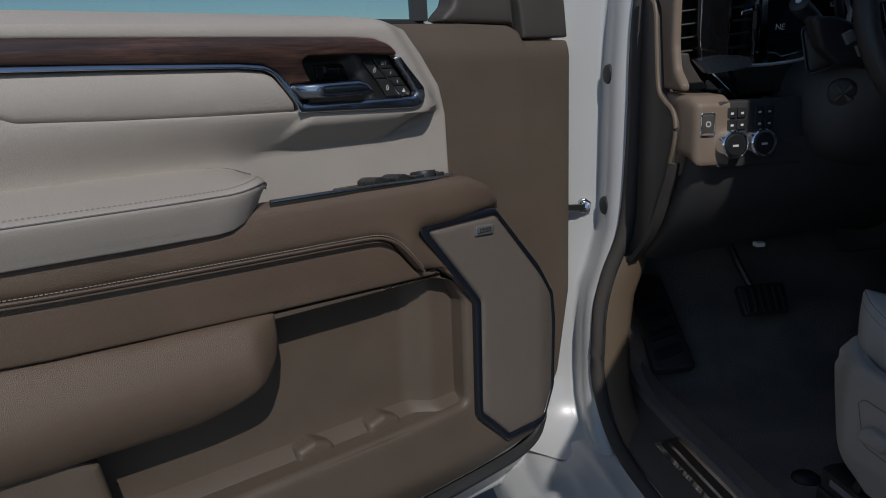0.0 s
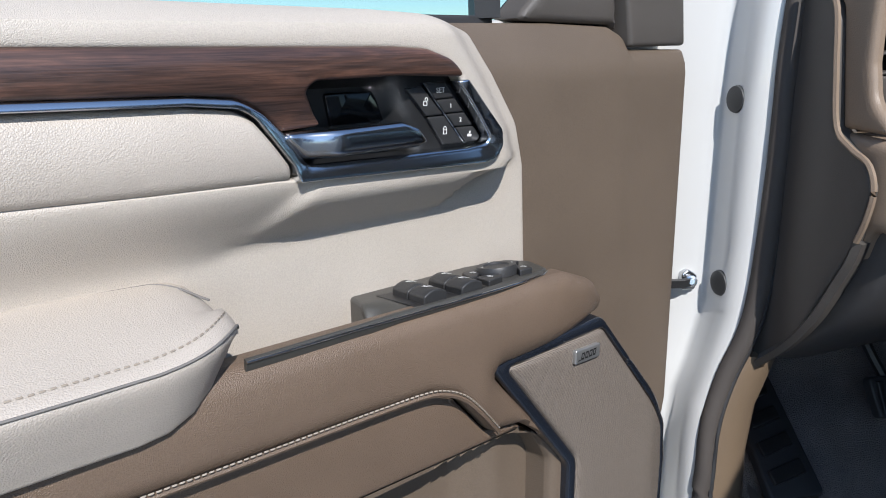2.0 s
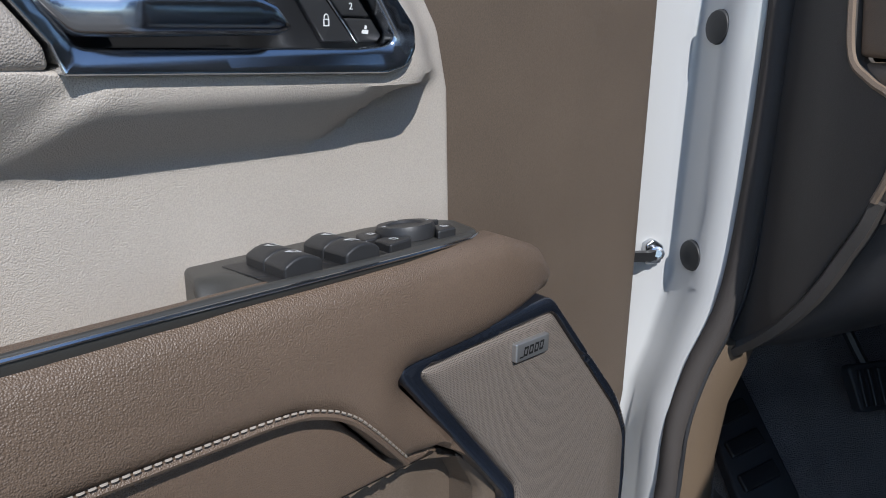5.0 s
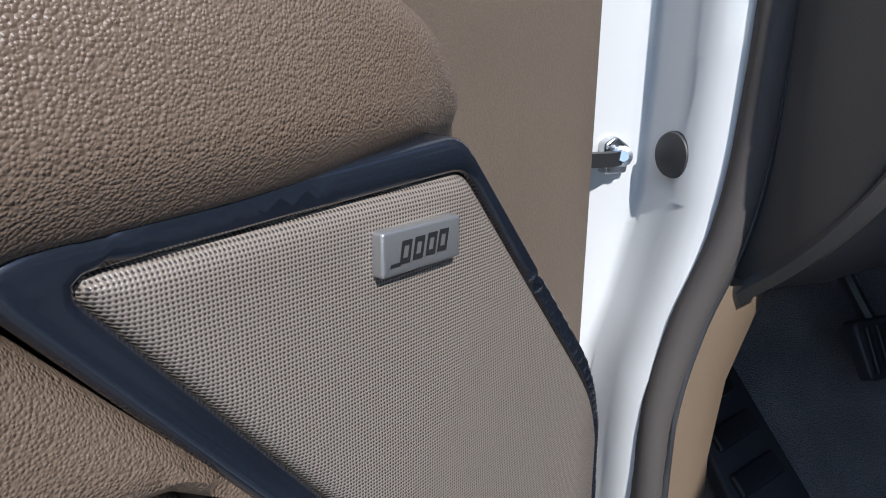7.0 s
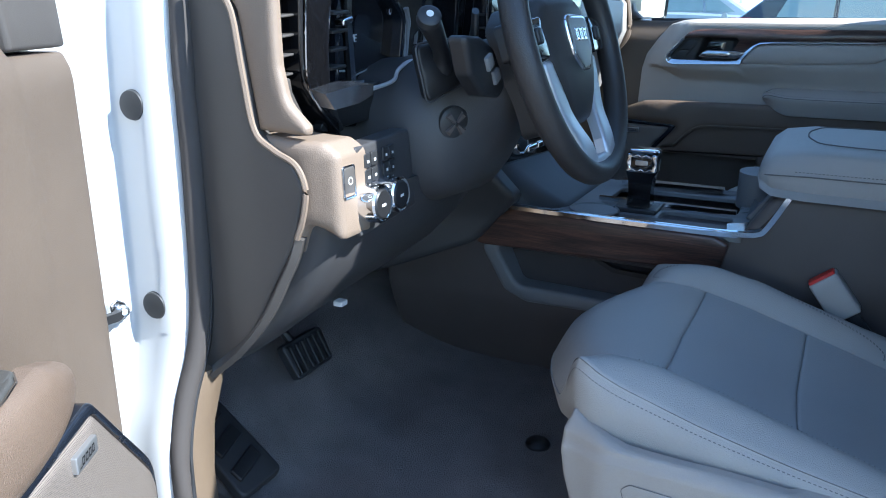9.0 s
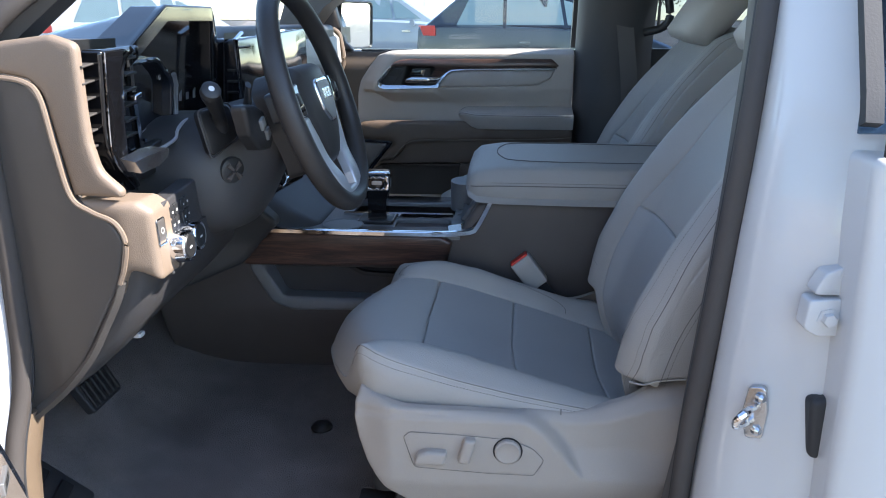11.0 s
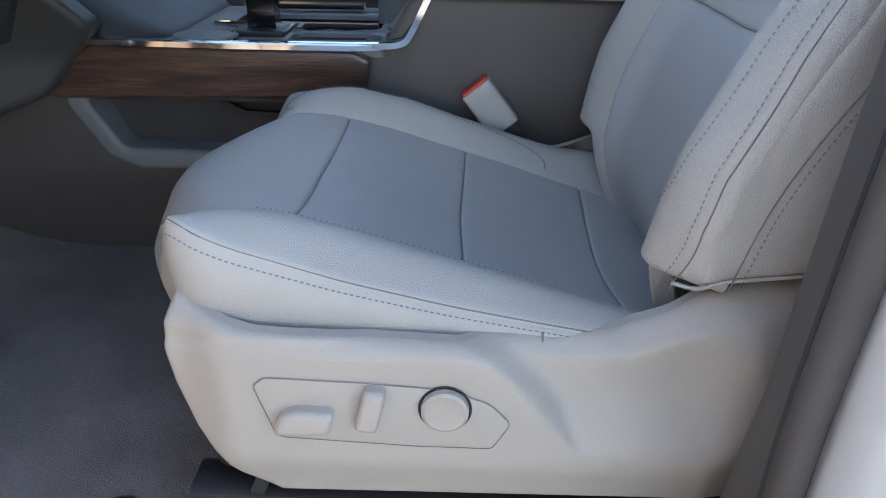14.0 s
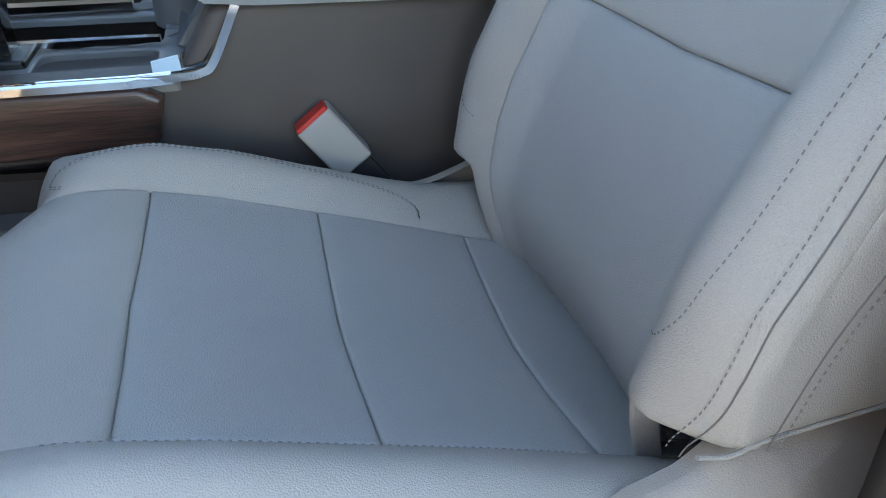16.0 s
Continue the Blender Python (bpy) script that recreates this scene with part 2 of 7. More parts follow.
GRILLE_R = grille_mat("brown_speaker_mesh_shaded", -radians(90))
GLASS = glass_mat("clear_glass", (0.82, 0.88, 0.88))
# Two tints of one glass: near dims sky to teal, far admits more daylight.
GLASS_SIDE = glass_mat("near_window_sky_tint", (0.30, 0.43, 0.48))
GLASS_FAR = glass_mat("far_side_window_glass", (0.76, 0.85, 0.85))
GLASS_DARK = glass_mat("tinted_glass", (0.18, 0.22, 0.26))
ASPHALT = mat("asphalt", (0.150, 0.137, 0.121), 0.9, grain=0.8, grain_size=0.01, blotch=0.25, blotch_size=0.8, speck=0.3, dist=0.004)
GRASS = mat("dry_grass", (0.16, 0.14, 0.07), 0.95, blotch=0.3, blotch_size=1.5)
LEAF = mat("tree_leaves", (0.075, 0.095, 0.03), 0.7, blotch=0.35, blotch_size=0.4)
BARK = mat("bark", (0.10, 0.075, 0.055), 0.9, grain=0.8, grain_size=0.02)
STUCCO = mat("pale_stucco", (0.55, 0.48, 0.40), 0.85, grain=0.3, grain_size=0.02)
NAVY = mat("dark_blue_car_paint", (0.010, 0.014, 0.024), 0.2, blotch=0.03, coat=0.9)
CAR_GREY = mat("silver_blue_car_paint", (0.30, 0.34, 0.38), 0.3, blotch=0.03, coat=0.8)
TYRE = mat("tyre_rubber", (0.02, 0.02, 0.02), 0.85, grain=0.3, grain_size=0.01)

# ---- building helpers ----
K, LIFT = 1.1, -0.18                 # plan unit to metres; the plan's zero lies below ground


def world(p):
    return Vector((p[0] * K, p[1] * K, p[2] * K + LIFT))


TH = radians(29.0)
E_X, E_Y = math.cos(TH), math.sin(TH)


def door_left(a, z, w):
    """The open driver's door: a towards the hinge, z up, w out of the trim."""
    d = w - 0.87
    return (E_X * a + E_Y * d, E_Y * a - E_X * d, z)


def door_right(a, z, w):
    """The closed passenger's door."""
    return (2.13 - w, a + 0.345, z)


def face_left(y, z, h):
    """Upright surfaces that look to the truck's left."""
    return (-h, y, z)


def face_rear(x, z, h):
    return (x, -h, z)


def face_up(x, y, h):
    return (x, y, h)


def thing(name, base, label, category, group="", kind=""):
    ob = new(name)
    ob.location = world(base)
    ob.empty_display_size = 0.05
    return tagged(ob, label, category, group, kind)


def mesh_of(name, geo, material, origin=Vector((0, 0, 0)), angle=38):
    verts, faces = geo
    me = bpy.data.meshes.new(name)
    me.from_pydata([world(v) - origin for v in verts], [], faces)
    me.validate()
    me.polygons.foreach_set("use_smooth", [True] * len(me.polygons))
    me.set_sharp_from_angle(angle=radians(angle))
    me.materials.append(material)
    return me


def root_of(ob):
    while ob.parent:
        ob = ob.parent
    return ob


def part(name, geo, material, parent, label="", angle=38, kind=""):
    origin = root_of(parent).location
    ob = new(name, mesh_of(name, geo, material, origin, angle))
    ob.parent = parent
    return tagged(ob, label, kind=kind)


def single(name, geo, material, label, category, kind="", group="", angle=38):
    """A thing of one mesh, its origin at its lowest middle."""
    vs = [world(v) for v in geo[0]]
    base = Vector((sum(v.x for v in vs) / len(vs), sum(v.y for v in vs) / len(vs), min(v.z for v in vs)))
    ob = new(name, mesh_of(name, geo, material, base, angle))
    ob.location = base
    return tagged(ob, label, category, group, kind)


def join(*geos):
    verts, faces = [], []
    for v, f in geos:
        n = len(verts)
        verts += list(v)
        faces += [tuple(i + n for i in q) for q in f]
    return verts, faces


def rc(pts, r=0.004, n=4):
    """A closed outline with its corners rounded; a third number in a point is its own radius."""
    out = []
    m = len(pts)
    for i in range(m):
        p, a, b = Vector(pts[i][:2]), Vector(pts[i - 1][:2]), Vector(pts[(i + 1) % m][:2])
        rad = pts[i][2] if len(pts[i]) > 2 else r
        u, v = (a - p), (b - p)
        lu, lv = u.length, v.length
        if lu < 1e-6 or lv < 1e-6:
            continue
        u, v = u / lu, v / lv
        ang = u.angle(v, math.pi)
        if ang > radians(176) or rad <= 0:
            out.append((p.x, p.y))
            continue
        cut = min(rad / math.tan(ang / 2), 0.45 * lu, 0.45 * lv)
        s, e = p + u * cut, p + v * cut
        for k in range(n + 1):
            t = k / n
            q = s * (1 - t) ** 2 + p * 2 * t * (1 - t) + e * t * t
            out.append((q.x, q.y))
    return out


def smooth_line(pts, n=8, closed=False):
    """Catmull-Rom through points of any dimension."""
    P = [Vector(p) for p in pts]
    m = len(P)
    out = []
    for i in range(m if closed else m - 1):
        p0 = P[(i - 1) % m] if closed or i > 0 else P[0] * 2 - P[1]
        p1, p2 = P[i], P[(i + 1) % m]
        p3 = P[(i + 2) % m] if closed or i + 2 < m else P[-1] * 2 - P[-2]
        for k in range(n):
            t = k / n
            out.append(0.5 * ((2 * p1) + (p2 - p0) * t + (2 * p0 - 5 * p1 + 4 * p2 - p3) * t * t + (3 * p1 - p0 - 3 * p2 + p3) * t ** 3))
    if not closed:
        out.append(P[-1])
    return [tuple(q) for q in out]


def resample(loop, step):
    out = []
    for i in range(len(loop)):
        a, b = np.array(loop[i]), np.array(loop[(i + 1) % len(loop)])
        n = max(1, int(math.ceil(np.linalg.norm(b - a) / step)))
        out += [tuple(a + (b - a) * k / n) for k in range(n)]
    return out


def inside(pts, loops):
    pts = np.asarray(pts)
    c = np.zeros(len(pts), bool)
    for L in loops:
        L = np.asarray(L)
        a, b = L, np.roll(L, -1, 0)
        for (x1, y1), (x2, y2) in zip(a, b):
            if y1 == y2:
                continue
            hit = ((y1 > pts[:, 1]) != (y2 > pts[:, 1])) & (pts[:, 0] < (x2 - x1) * (pts[:, 1] - y1) / (y2 - y1) + x1)
            c ^= hit
    return c


def edge_distance(pts, loops):
    pts = np.asarray(pts)
    d = np.full(len(pts), 1e9)
    for L in loops:
        L = np.asarray(L)
        for p, q in zip(L, np.roll(L, -1, 0)):
            v = q - p
            l2 = v @ v
            if l2 < 1e-14:
                continue
            t = np.clip(((pts - p) @ v) / l2, 0, 1)
            d = np.minimum(d, np.linalg.norm(pts - (p + t[:, None] * v), axis=1))
    return d


def sheet(outline, height, frame_of, step=0.01, r=0.004, skirt=0.012, holes=()):
    """A shaped panel: an outline filled with a fine net, lifted by height(u, v), its rim rounded by r and turned back by skirt."""
    from mathutils.geometry import delaunay_2d_cdt
    h = height if callable(height) else (lambda u, v, c=height: c)
    loops = [resample(list(outline), step)] + [resample(list(q), step) for q in holes]
    area = sum(p[0] * q[1] - q[0] * p[1] for p, q in zip(loops[0], loops[0][1:] + loops[0][:1]))
    if area < 0:
        loops[0].reverse()
    pts, segs = [], []
    for L in loops:
        n = len(pts)
        pts += L
        segs += [(n + i, n + (i + 1) % len(L)) for i in range(len(L))]
    nb = len(pts)
    arr = np.array(pts)
    extra = []
    if r > 0:
        for L in loops:
            A = np.array(L)
            t = np.roll(A, -1, 0) - np.roll(A, 1, 0)
            t /= np.linalg.norm(t, axis=1)[:, None] + 1e-12
            nrm = np.stack([-t[:, 1], t[:, 0]], 1)
            for f in (0.12, 0.45, 1.0):
                for sgn in ((1,) if L is loops[0] else (1, -1)):
                    c = A + nrm * r * f * sgn
                    ok = inside(c, loops)
                    c = c[ok]
                    if len(c):
                        c = c[edge_distance(c, loops) > r * f * 0.9]
                        extra.append(c)
    lo, hi = arr.min(0), arr.max(0)
    gx, gy = np.arange(lo[0] + step / 2, hi[0], step), np.arange(lo[1] + step / 2, hi[1], step)
    if len(gx) and len(gy):
        g = np.array([(x + (step / 2 if j % 2 else 0), y) for j, y in enumerate(gy) for x in gx])
        g = g[inside(g, loops)]
        if len(g):
            g = g[edge_distance(g, loops) > r + step * 0.4]
            extra.append(g)
    if extra:
        arr = np.concatenate([arr] + extra)
    vs, _, fs, *_ = delaunay_2d_cdt([Vector((float(x), float(y))) for x, y in arr], segs, [], 0, 1e-6)
    vs = np.array([(v.x, v.y) for v in vs])
    cen = np.array([vs[list(f)].mean(0) for f in fs])
    keep = inside(cen, loops)
    d = edge_distance(vs, loops)
    drop = np.where(d < r, r - np.sqrt(np.maximum(r * r - (r - np.minimum(d, r)) ** 2, 0)), 0.0) if r > 0 else np.zeros(len(vs))
    H = np.array([h(float(u), float(v)) for u, v in vs]) - drop
    verts = [frame_of(float(u), float(v), float(w)) for (u, v), w in zip(vs, H)]
    faces = [tuple(f) for f, k in zip(fs, keep) if k]
    o, u, v, w = (Vector(frame_of(*q)) for q in ((0, 0, 0), (1, 0, 0), (0, 1, 0), (0, 0, 1)))
    flip = (u - o).cross(v - o).dot(w - o) < 0
    if skirt:
        for L in loops:
            n = len(verts)
            low = [h(float(p), float(q)) - r for p, q in L]
            verts += [frame_of(float(p[0]), float(p[1]), lw) for p, lw in zip(L, low)]
            verts += [frame_of(float(p[0]), float(p[1]), lw - skirt) for p, lw in zip(L, low)]
            m = len(L)
            outer = L is loops[0]
            ar = sum(p[0] * q[1] - q[0] * p[1] for p, q in zip(L, L[1:] + L[:1]))
            for i in range(m):
                j = (i + 1) % m
                q = (n + i, n + m + i, n + m + j, n + j)
                if (ar > 0) != outer:
                    q = q[::-1]
                faces.append(q)
    if flip:
        faces = [f[::-1] for f in faces]
    return verts, faces


def sweep(path, section, closed=False, up=(0, 0, 1), scale=None, caps=True):
    """A closed 2D section carried along a path of plan points."""
    P = [Vector(p) for p in path]
    m, s = len(P), len(section)
    verts, faces = [], []
    for i, p in enumerate(P):
        a = P[i - 1] if closed or i else P[0]
        b = P[(i + 1) % m] if closed or i < m - 1 else P[-1]
        t = (b - a).normalized()
        side = t.cross(Vector(up))
        side = side.normalized() if side.length > 1e-5 else Vector((1, 0, 0))
        top = side.cross(t)
        k = scale[i] if scale else 1.0
        verts += [tuple(p + side * (q[0] * k) + top * (q[1] * k)) for q in section]
    for i in range(m if closed else m - 1):
        j = (i + 1) % m
        for c in range(s):
            d = (c + 1) % s
            faces.append((i * s + c, i * s + d, j * s + d, j * s + c))
    if caps and not closed:
        faces.append(tuple(range(s))[::-1])
        faces.append(tuple((m - 1) * s + c for c in range(s)))
    return verts, faces


def circle(r, n=10, rx=None):
    return [((rx or r) * math.cos(2 * math.pi * i / n), r * math.sin(2 * math.pi * i / n)) for i in range(n)]


def tube(path, r, n=8, closed=False, up=(0, 0, 1)):
    return sweep(path, circle(r, n), closed, up)


def loft(rings, cap=True):
    """Skin over rings of equally many points."""
    s = len(rings[0])
    verts = [tuple(p) for q in rings for p in q]
    faces = []
    for i in range(len(rings) - 1):
        for c in range(s):
            d = (c + 1) % s
            faces.append((i * s + c, i * s + d, (i + 1) * s + d, (i + 1) * s + c))
    if cap:
        faces.append(tuple(range(s))[::-1])
        faces.append(tuple((len(rings) - 1) * s + c for c in range(s)))
    return verts, faces


def lathe(profile, centre, axis, n=24):
    """Profile of (radius, height) turned about an axis through centre."""
    ax = Vector(axis).normalized()
    u = ax.orthogonal().normalized()
    v = ax.cross(u)
    c = Vector(centre)
    rings = []
    for r, h in profile:
        rings.append([c + ax * h + (u * math.cos(2 * math.pi * i / n) + v * math.sin(2 * math.pi * i / n)) * max(r, 1e-5) for i in range(n)])
    return loft(rings)


def block(lo, hi, r=0.004):
    """A box with rounded upright and top edges, in plan axes."""
    o = rc([(lo[0], lo[1]), (hi[0], lo[1]), (hi[0], hi[1]), (lo[0], hi[1])], r * 2)
    return sheet(o, hi[2], face_up, step=max(hi[0] - lo[0], hi[1] - lo[1], 0.02) / 2, r=r, skirt=hi[2] - lo[2] - r)


def box(lo, hi):
    x0, y0, z0, x1, y1, z1 = *lo, *hi
    v = [(x0, y0, z0), (x1, y0, z0), (x1, y1, z0), (x0, y1, z0), (x0, y0, z1), (x1, y0, z1), (x1, y1, z1), (x0, y1, z1)]
    return v, [(0, 3, 2, 1), (4, 5, 6, 7), (0, 1, 5, 4), (1, 2, 6, 5), (2, 3, 7, 6), (3, 0, 4, 7)]


def stitches(path, normal, length=0.0042, gap=0.0022, r=0.0009):
    """Rows of short raised threads along a path."""
    P = np.array([tuple(p) for p in path], float)
    run = np.concatenate([[0.0], np.cumsum(np.linalg.norm(np.diff(P, axis=0), axis=1))])
    at = lambda d: Vector([float(np.interp(d, run, P[:, k])) for k in range(3)])
    verts, faces = [], []
    n = Vector(normal).normalized()
    d = gap
    while d + length <= run[-1]:
        p, q = at(d), at(d + length)
        sd = n.cross((q - p).normalized()).normalized()
        k = len(verts)
        for c, f in ((p, 0.4), (at(d + length * 0.3), 1.0), (at(d + length * 0.7), 1.0), (q, 0.4)):
            verts += [tuple(c - sd * r), tuple(c + n * r * 1.3 * f), tuple(c + sd * r)]
        for i in range(3):
            m = k + 3 * i
            faces += [(m, m + 3, m + 4, m + 1), (m + 1, m + 4, m + 5, m + 2)]
        d += length + gap
    return verts, faces


def sstep(x, a, b):
    t = min(max((x - a) / (b - a), 0.0), 1.0)
    return t * t * (3 - 2 * t)


def lerp_table(x, xs, ys):
    return float(np.interp(x, xs, ys))


def word(text, size, m, material, parent, name="lettering"):
    """Letters in the built-in font, lying in the pose m (world metres)."""
    cu = bpy.data.curves.new(name, "FONT")
    cu.body, cu.size, cu.align_x, cu.align_y, cu.extrude = text, size, "CENTER", "CENTER", 0.0002
    cu.materials.append(material)
    ob = new(name, cu)
    ob.parent = parent
    ob.matrix_local = Matrix.Translation(-root_of(parent).location) @ m
    return ob


def pose_on(frame_of, u, v, w):
    """World pose whose x runs along u and y along v of a frame."""
    o = world(frame_of(u, v, w))
    x = (world(frame_of(u + 0.01, v, w)) - o).normalized()
    y = (world(frame_of(u, v + 0.01, w)) - o).normalized()
    z = x.cross(y)
    return Matrix(((x.x, y.x, z.x, o.x), (x.y, y.y, z.y, o.y), (x.z, y.z, z.z, o.z), (0, 0, 0, 1)))

# ---- doors ----
R_Z = (1.15, 1.20, 1.30, 1.336, 1.382, 1.417, 1.437)
R_A = (0.784, 0.782, 0.779, 0.768, 0.738, 0.711, 0.692)


def upper_w(a, z):
    """Depth of the pale upper trim: recessed wall, proud roll at the handle, undercut between them."""
    e = lerp_table(z, R_Z, R_A) - a
    left = 1 - sstep(a - 1.1 * max(z - 1.28, -0.01), 0.486 - 1.5 * max(0.0, 1.285 - z), 0.502)
    wall = -0.030 + 0.014 * (1 - sstep(a, 0.20, 0.50))
    low = 1.2715 + 0.034 * sstep(a, 0.655, 0.740)
    u = min(max((z - low) / (1.3080 - low), 0.0), 1.0)
    roll = min(1.0, 1.12 * u) if u < 0.75 else 0.84 + 0.16 * math.sin((u - 0.75) / 0.25 * math.pi / 2)
    soft = sstep(z, 1.258, 1.326)
    b = (roll * (1 - left) + soft * left) * sstep(e, 0.004, 0.060)
    w = wall * (1 - b) + 0.007 * b
    w -= 0.030 * sstep(z, 1.415, 1.437) ** 2
    return w


WOOD_OUT = [(0.145, 1.388, 0.004), (0.168, 1.409, 0.01), (0.245, 1.4095), (0.449, 1.408), (0.60, 1.4065), (0.632, 1.4045, 0.03), (0.654, 1.397, 0.03), (0.668, 1.383, 0.003),
            (0.602, 1.3862), (0.533, 1.385, 0.012), (0.5255, 1.3785, 0.006), (0.541, 1.3545, 0.002), (0.511, 1.3525, 0.002), (0.494, 1.367, 0.02), (0.478, 1.3765, 0.03), (0.445, 1.3795), (0.150, 1.3855, 0.002)]
CHROME_OUT = [(0.152, 1.3845, 0.002), (0.30, 1.3825), (0.445, 1.379), (0.477, 1.376, 0.03), (0.494, 1.3665, 0.02), (0.5105, 1.351, 0.01), (0.5255, 1.3295, 0.006), (0.60, 1.3285), (0.6715, 1.3275, 0.008), (0.6925, 1.3290, 0.006),
              (0.6965, 1.3340, 0.006), (0.6840, 1.3510), (0.6605, 1.3800, 0.001), (0.6705, 1.3812, 0.003), (0.7075, 1.3395, 0.012), (0.7090, 1.3265, 0.012), (0.7015, 1.3172, 0.012), (0.6875, 1.3138, 0.02), (0.517, 1.3185, 0.002),
              (0.5135, 1.3305), (0.488, 1.3635, 0.02), (0.477, 1.370, 0.02), (0.444, 1.3735), (0.30, 1.3765), (0.152, 1.378, 0.002)]
PAD_OUT = [(0.155, 1.3775, 0.003), (0.30, 1.3755), (0.444, 1.3725), (0.476, 1.3685, 0.03), (0.487, 1.3625, 0.02), (0.5125, 1.330, 0.01), (0.515, 1.320, 0.004), (0.505, 1.3195, 0.01), (0.42, 1.321), (0.30, 1.325), (0.21, 1.330, 0.03), (0.170, 1.350, 0.02)]
LEVER_OUT = [(0.5065, 1.352, 0.004), (0.535, 1.3525), (0.600, 1.354, 0.012), (0.613, 1.3485, 0.006), (0.6225, 1.3375, 0.003), (0.614, 1.3345, 0.004), (0.5225, 1.3335, 0.008)]
BOLSTER_OUT = [(0.10, 1.2225), (0.442, 1.2225), (0.60, 1.2215), (0.70, 1.2210), (0.747, 1.2170, 0.03), (0.795, 1.1985, 0.04), (0.823, 1.175, 0.03), (0.838, 1.151, 0.006), (0.803, 1.159, 0.010), (0.652, 1.1545, 0.006), (0.738, 1.058), (0.709, 1.082, 0.003), (0.690, 1.095, 0.004),
               (0.655, 1.1005, 0.004), (0.628, 1.131, 0.03), (0.612, 1.149, 0.03), (0.586, 1.159, 0.04), (0.526, 1.1615), (0.394, 1.1635), (0.20, 1.168), (0.10, 1.174)]
BAND_OUT = [(0.10, 1.173), (0.20, 1.167), (0.394, 1.1625), (0.526, 1.1605), (0.585, 1.158, 0.04), (0.611, 1.148, 0.03), (0.627, 1.130, 0.03), (0.654, 1.0995, 0.003), (0.690, 1.094, 0.003), (0.700, 1.085), (0.676, 1.086), (0.45, 1.0905), (0.20, 1.099), (0.10, 1.106)]
BAG_OUT = [(0.10, 1.105), (0.20, 1.098), (0.4455, 1.0905, 0.006), (0.4480, 1.056, 0.02), (0.4428, 1.0288, 0.02), (0.4226, 1.0115, 0.02), (0.3846, 0.9924, 0.03), (0.3351, 0.9775, 0.03), (0.2724, 0.9785), (0.225, 0.980), (0.10, 0.985)]
SPK_OUT = [(0.652, 1.158, 0.008), (0.795, 1.1665, 0.016), (0.936, 1.005, 0.03), (0.9435, 0.955, 0.03), (0.940, 0.838, 0.03), (0.906, 0.787, 0.02), (0.818, 0.785, 0.012), (0.754, 0.848, 0.02), (0.754, 1.030, 0.02)]
SPK_IN = [(0.672, 1.151, 0.004), (0.797, 1.155, 0.014), (0.926, 1.004, 0.03), (0.934, 0.953, 0.03), (0.931, 0.841, 0.03), (0.900, 0.797, 0.02), (0.822, 0.795, 0.012), (0.765, 0.852, 0.02), (0.766, 1.032, 0.02)]
BASE_OUT = [(0.10, 1.10), (0.25, 1.09), (0.70, 1.0835), (0.738, 1.060), (0.656, 1.152), (0.79, 1.160), (0.806, 1.148), (0.944, 1.008, 0.03), (0.952, 0.955), (0.950, 0.838, 0.05), (0.922, 0.775, 0.05), (0.80, 0.735, 0.05), (0.50, 0.715), (0.10, 0.70)]
POCKET_HOLE = [(0.231, 0.972, 0.008), (0.200, 0.990), (0.16, 1.03), (0.13, 1.06), (0.40, 1.06), (0.42, 1.079), (0.69, 1.0795, 0.01), (0.722, 1.068, 0.01), (0.741, 1.035, 0.02), (0.742, 0.872, 0.012), (0.60, 0.868), (0.275, 0.868, 0.02), (0.242, 0.905, 0.02)]
FRONT_OUT = [(0.68, 1.432), (0.71, 1.4255), (0.838, 1.4265), (0.930, 1.4235, 0.015), (0.951, 1.414, 0.01), (0.953, 1.400, 0.002), (1.056, 1.3995, 0.004), (1.058, 1.19), (1.060, 0.965), (1.03, 0.80, 0.05), (0.94, 0.74), (0.70, 0.74), (0.68, 1.15)]


CHROME_LOW = ((0.15, 1.378), (0.30, 1.3765), (0.444, 1.3735), (0.474, 1.3703), (0.483, 1.3665), (0.4925, 1.3560), (0.517, 1.3195), (0.6877, 1.3145), (0.701, 1.3179), (0.7074, 1.3265), (0.7064, 1.3391), (0.6693, 1.3799))


def chrome_w(a, z):
    """The chrome leans back from its lower and outer edge, so that it mirrors the sky."""
    d = float(edge_distance([(a, z)], [CHROME_LOW + CHROME_LOW[::-1]])[0])
    return 0.0135 - 0.42 * min(d, 0.016)


def front_w(a, z):
    w = -0.036 - 0.0012 * sstep(a, 0.951, 0.955)
    w -= 0.020 * sstep(z, 1.375, 1.432)
    return w


def bolster_w(a, z):
    w = 0.0655 - 0.004 * sstep(z, 1.19, 1.225)
    w -= 0.020 * max(0.0, (a - 0.70) / 0.10) ** 2 + 0.006 * sstep(z, 1.176, 1.160) * sstep(a, 0.63, 0.67)
    return w


def base_w(a, z):
    return 0.047 - 0.02 * sstep(a, 0.88, 0.955) - 0.03 * sstep(z, 0.79, 0.72)


def wall_w(a, z):
    """Inside of the map pocket: back wall that turns out into the speaker bulge and the floor."""
    w = -0.012
    w += 0.026 * sstep(a, 0.665, 0.700)
    w += 0.03 * sstep(z, 0.885, 0.862)
    return w


def spk_w(a, z):
    return 0.052 - 0.019 * sstep(a, 0.88, 0.955) - 0.002 * sstep(z, 0.84, 0.785)


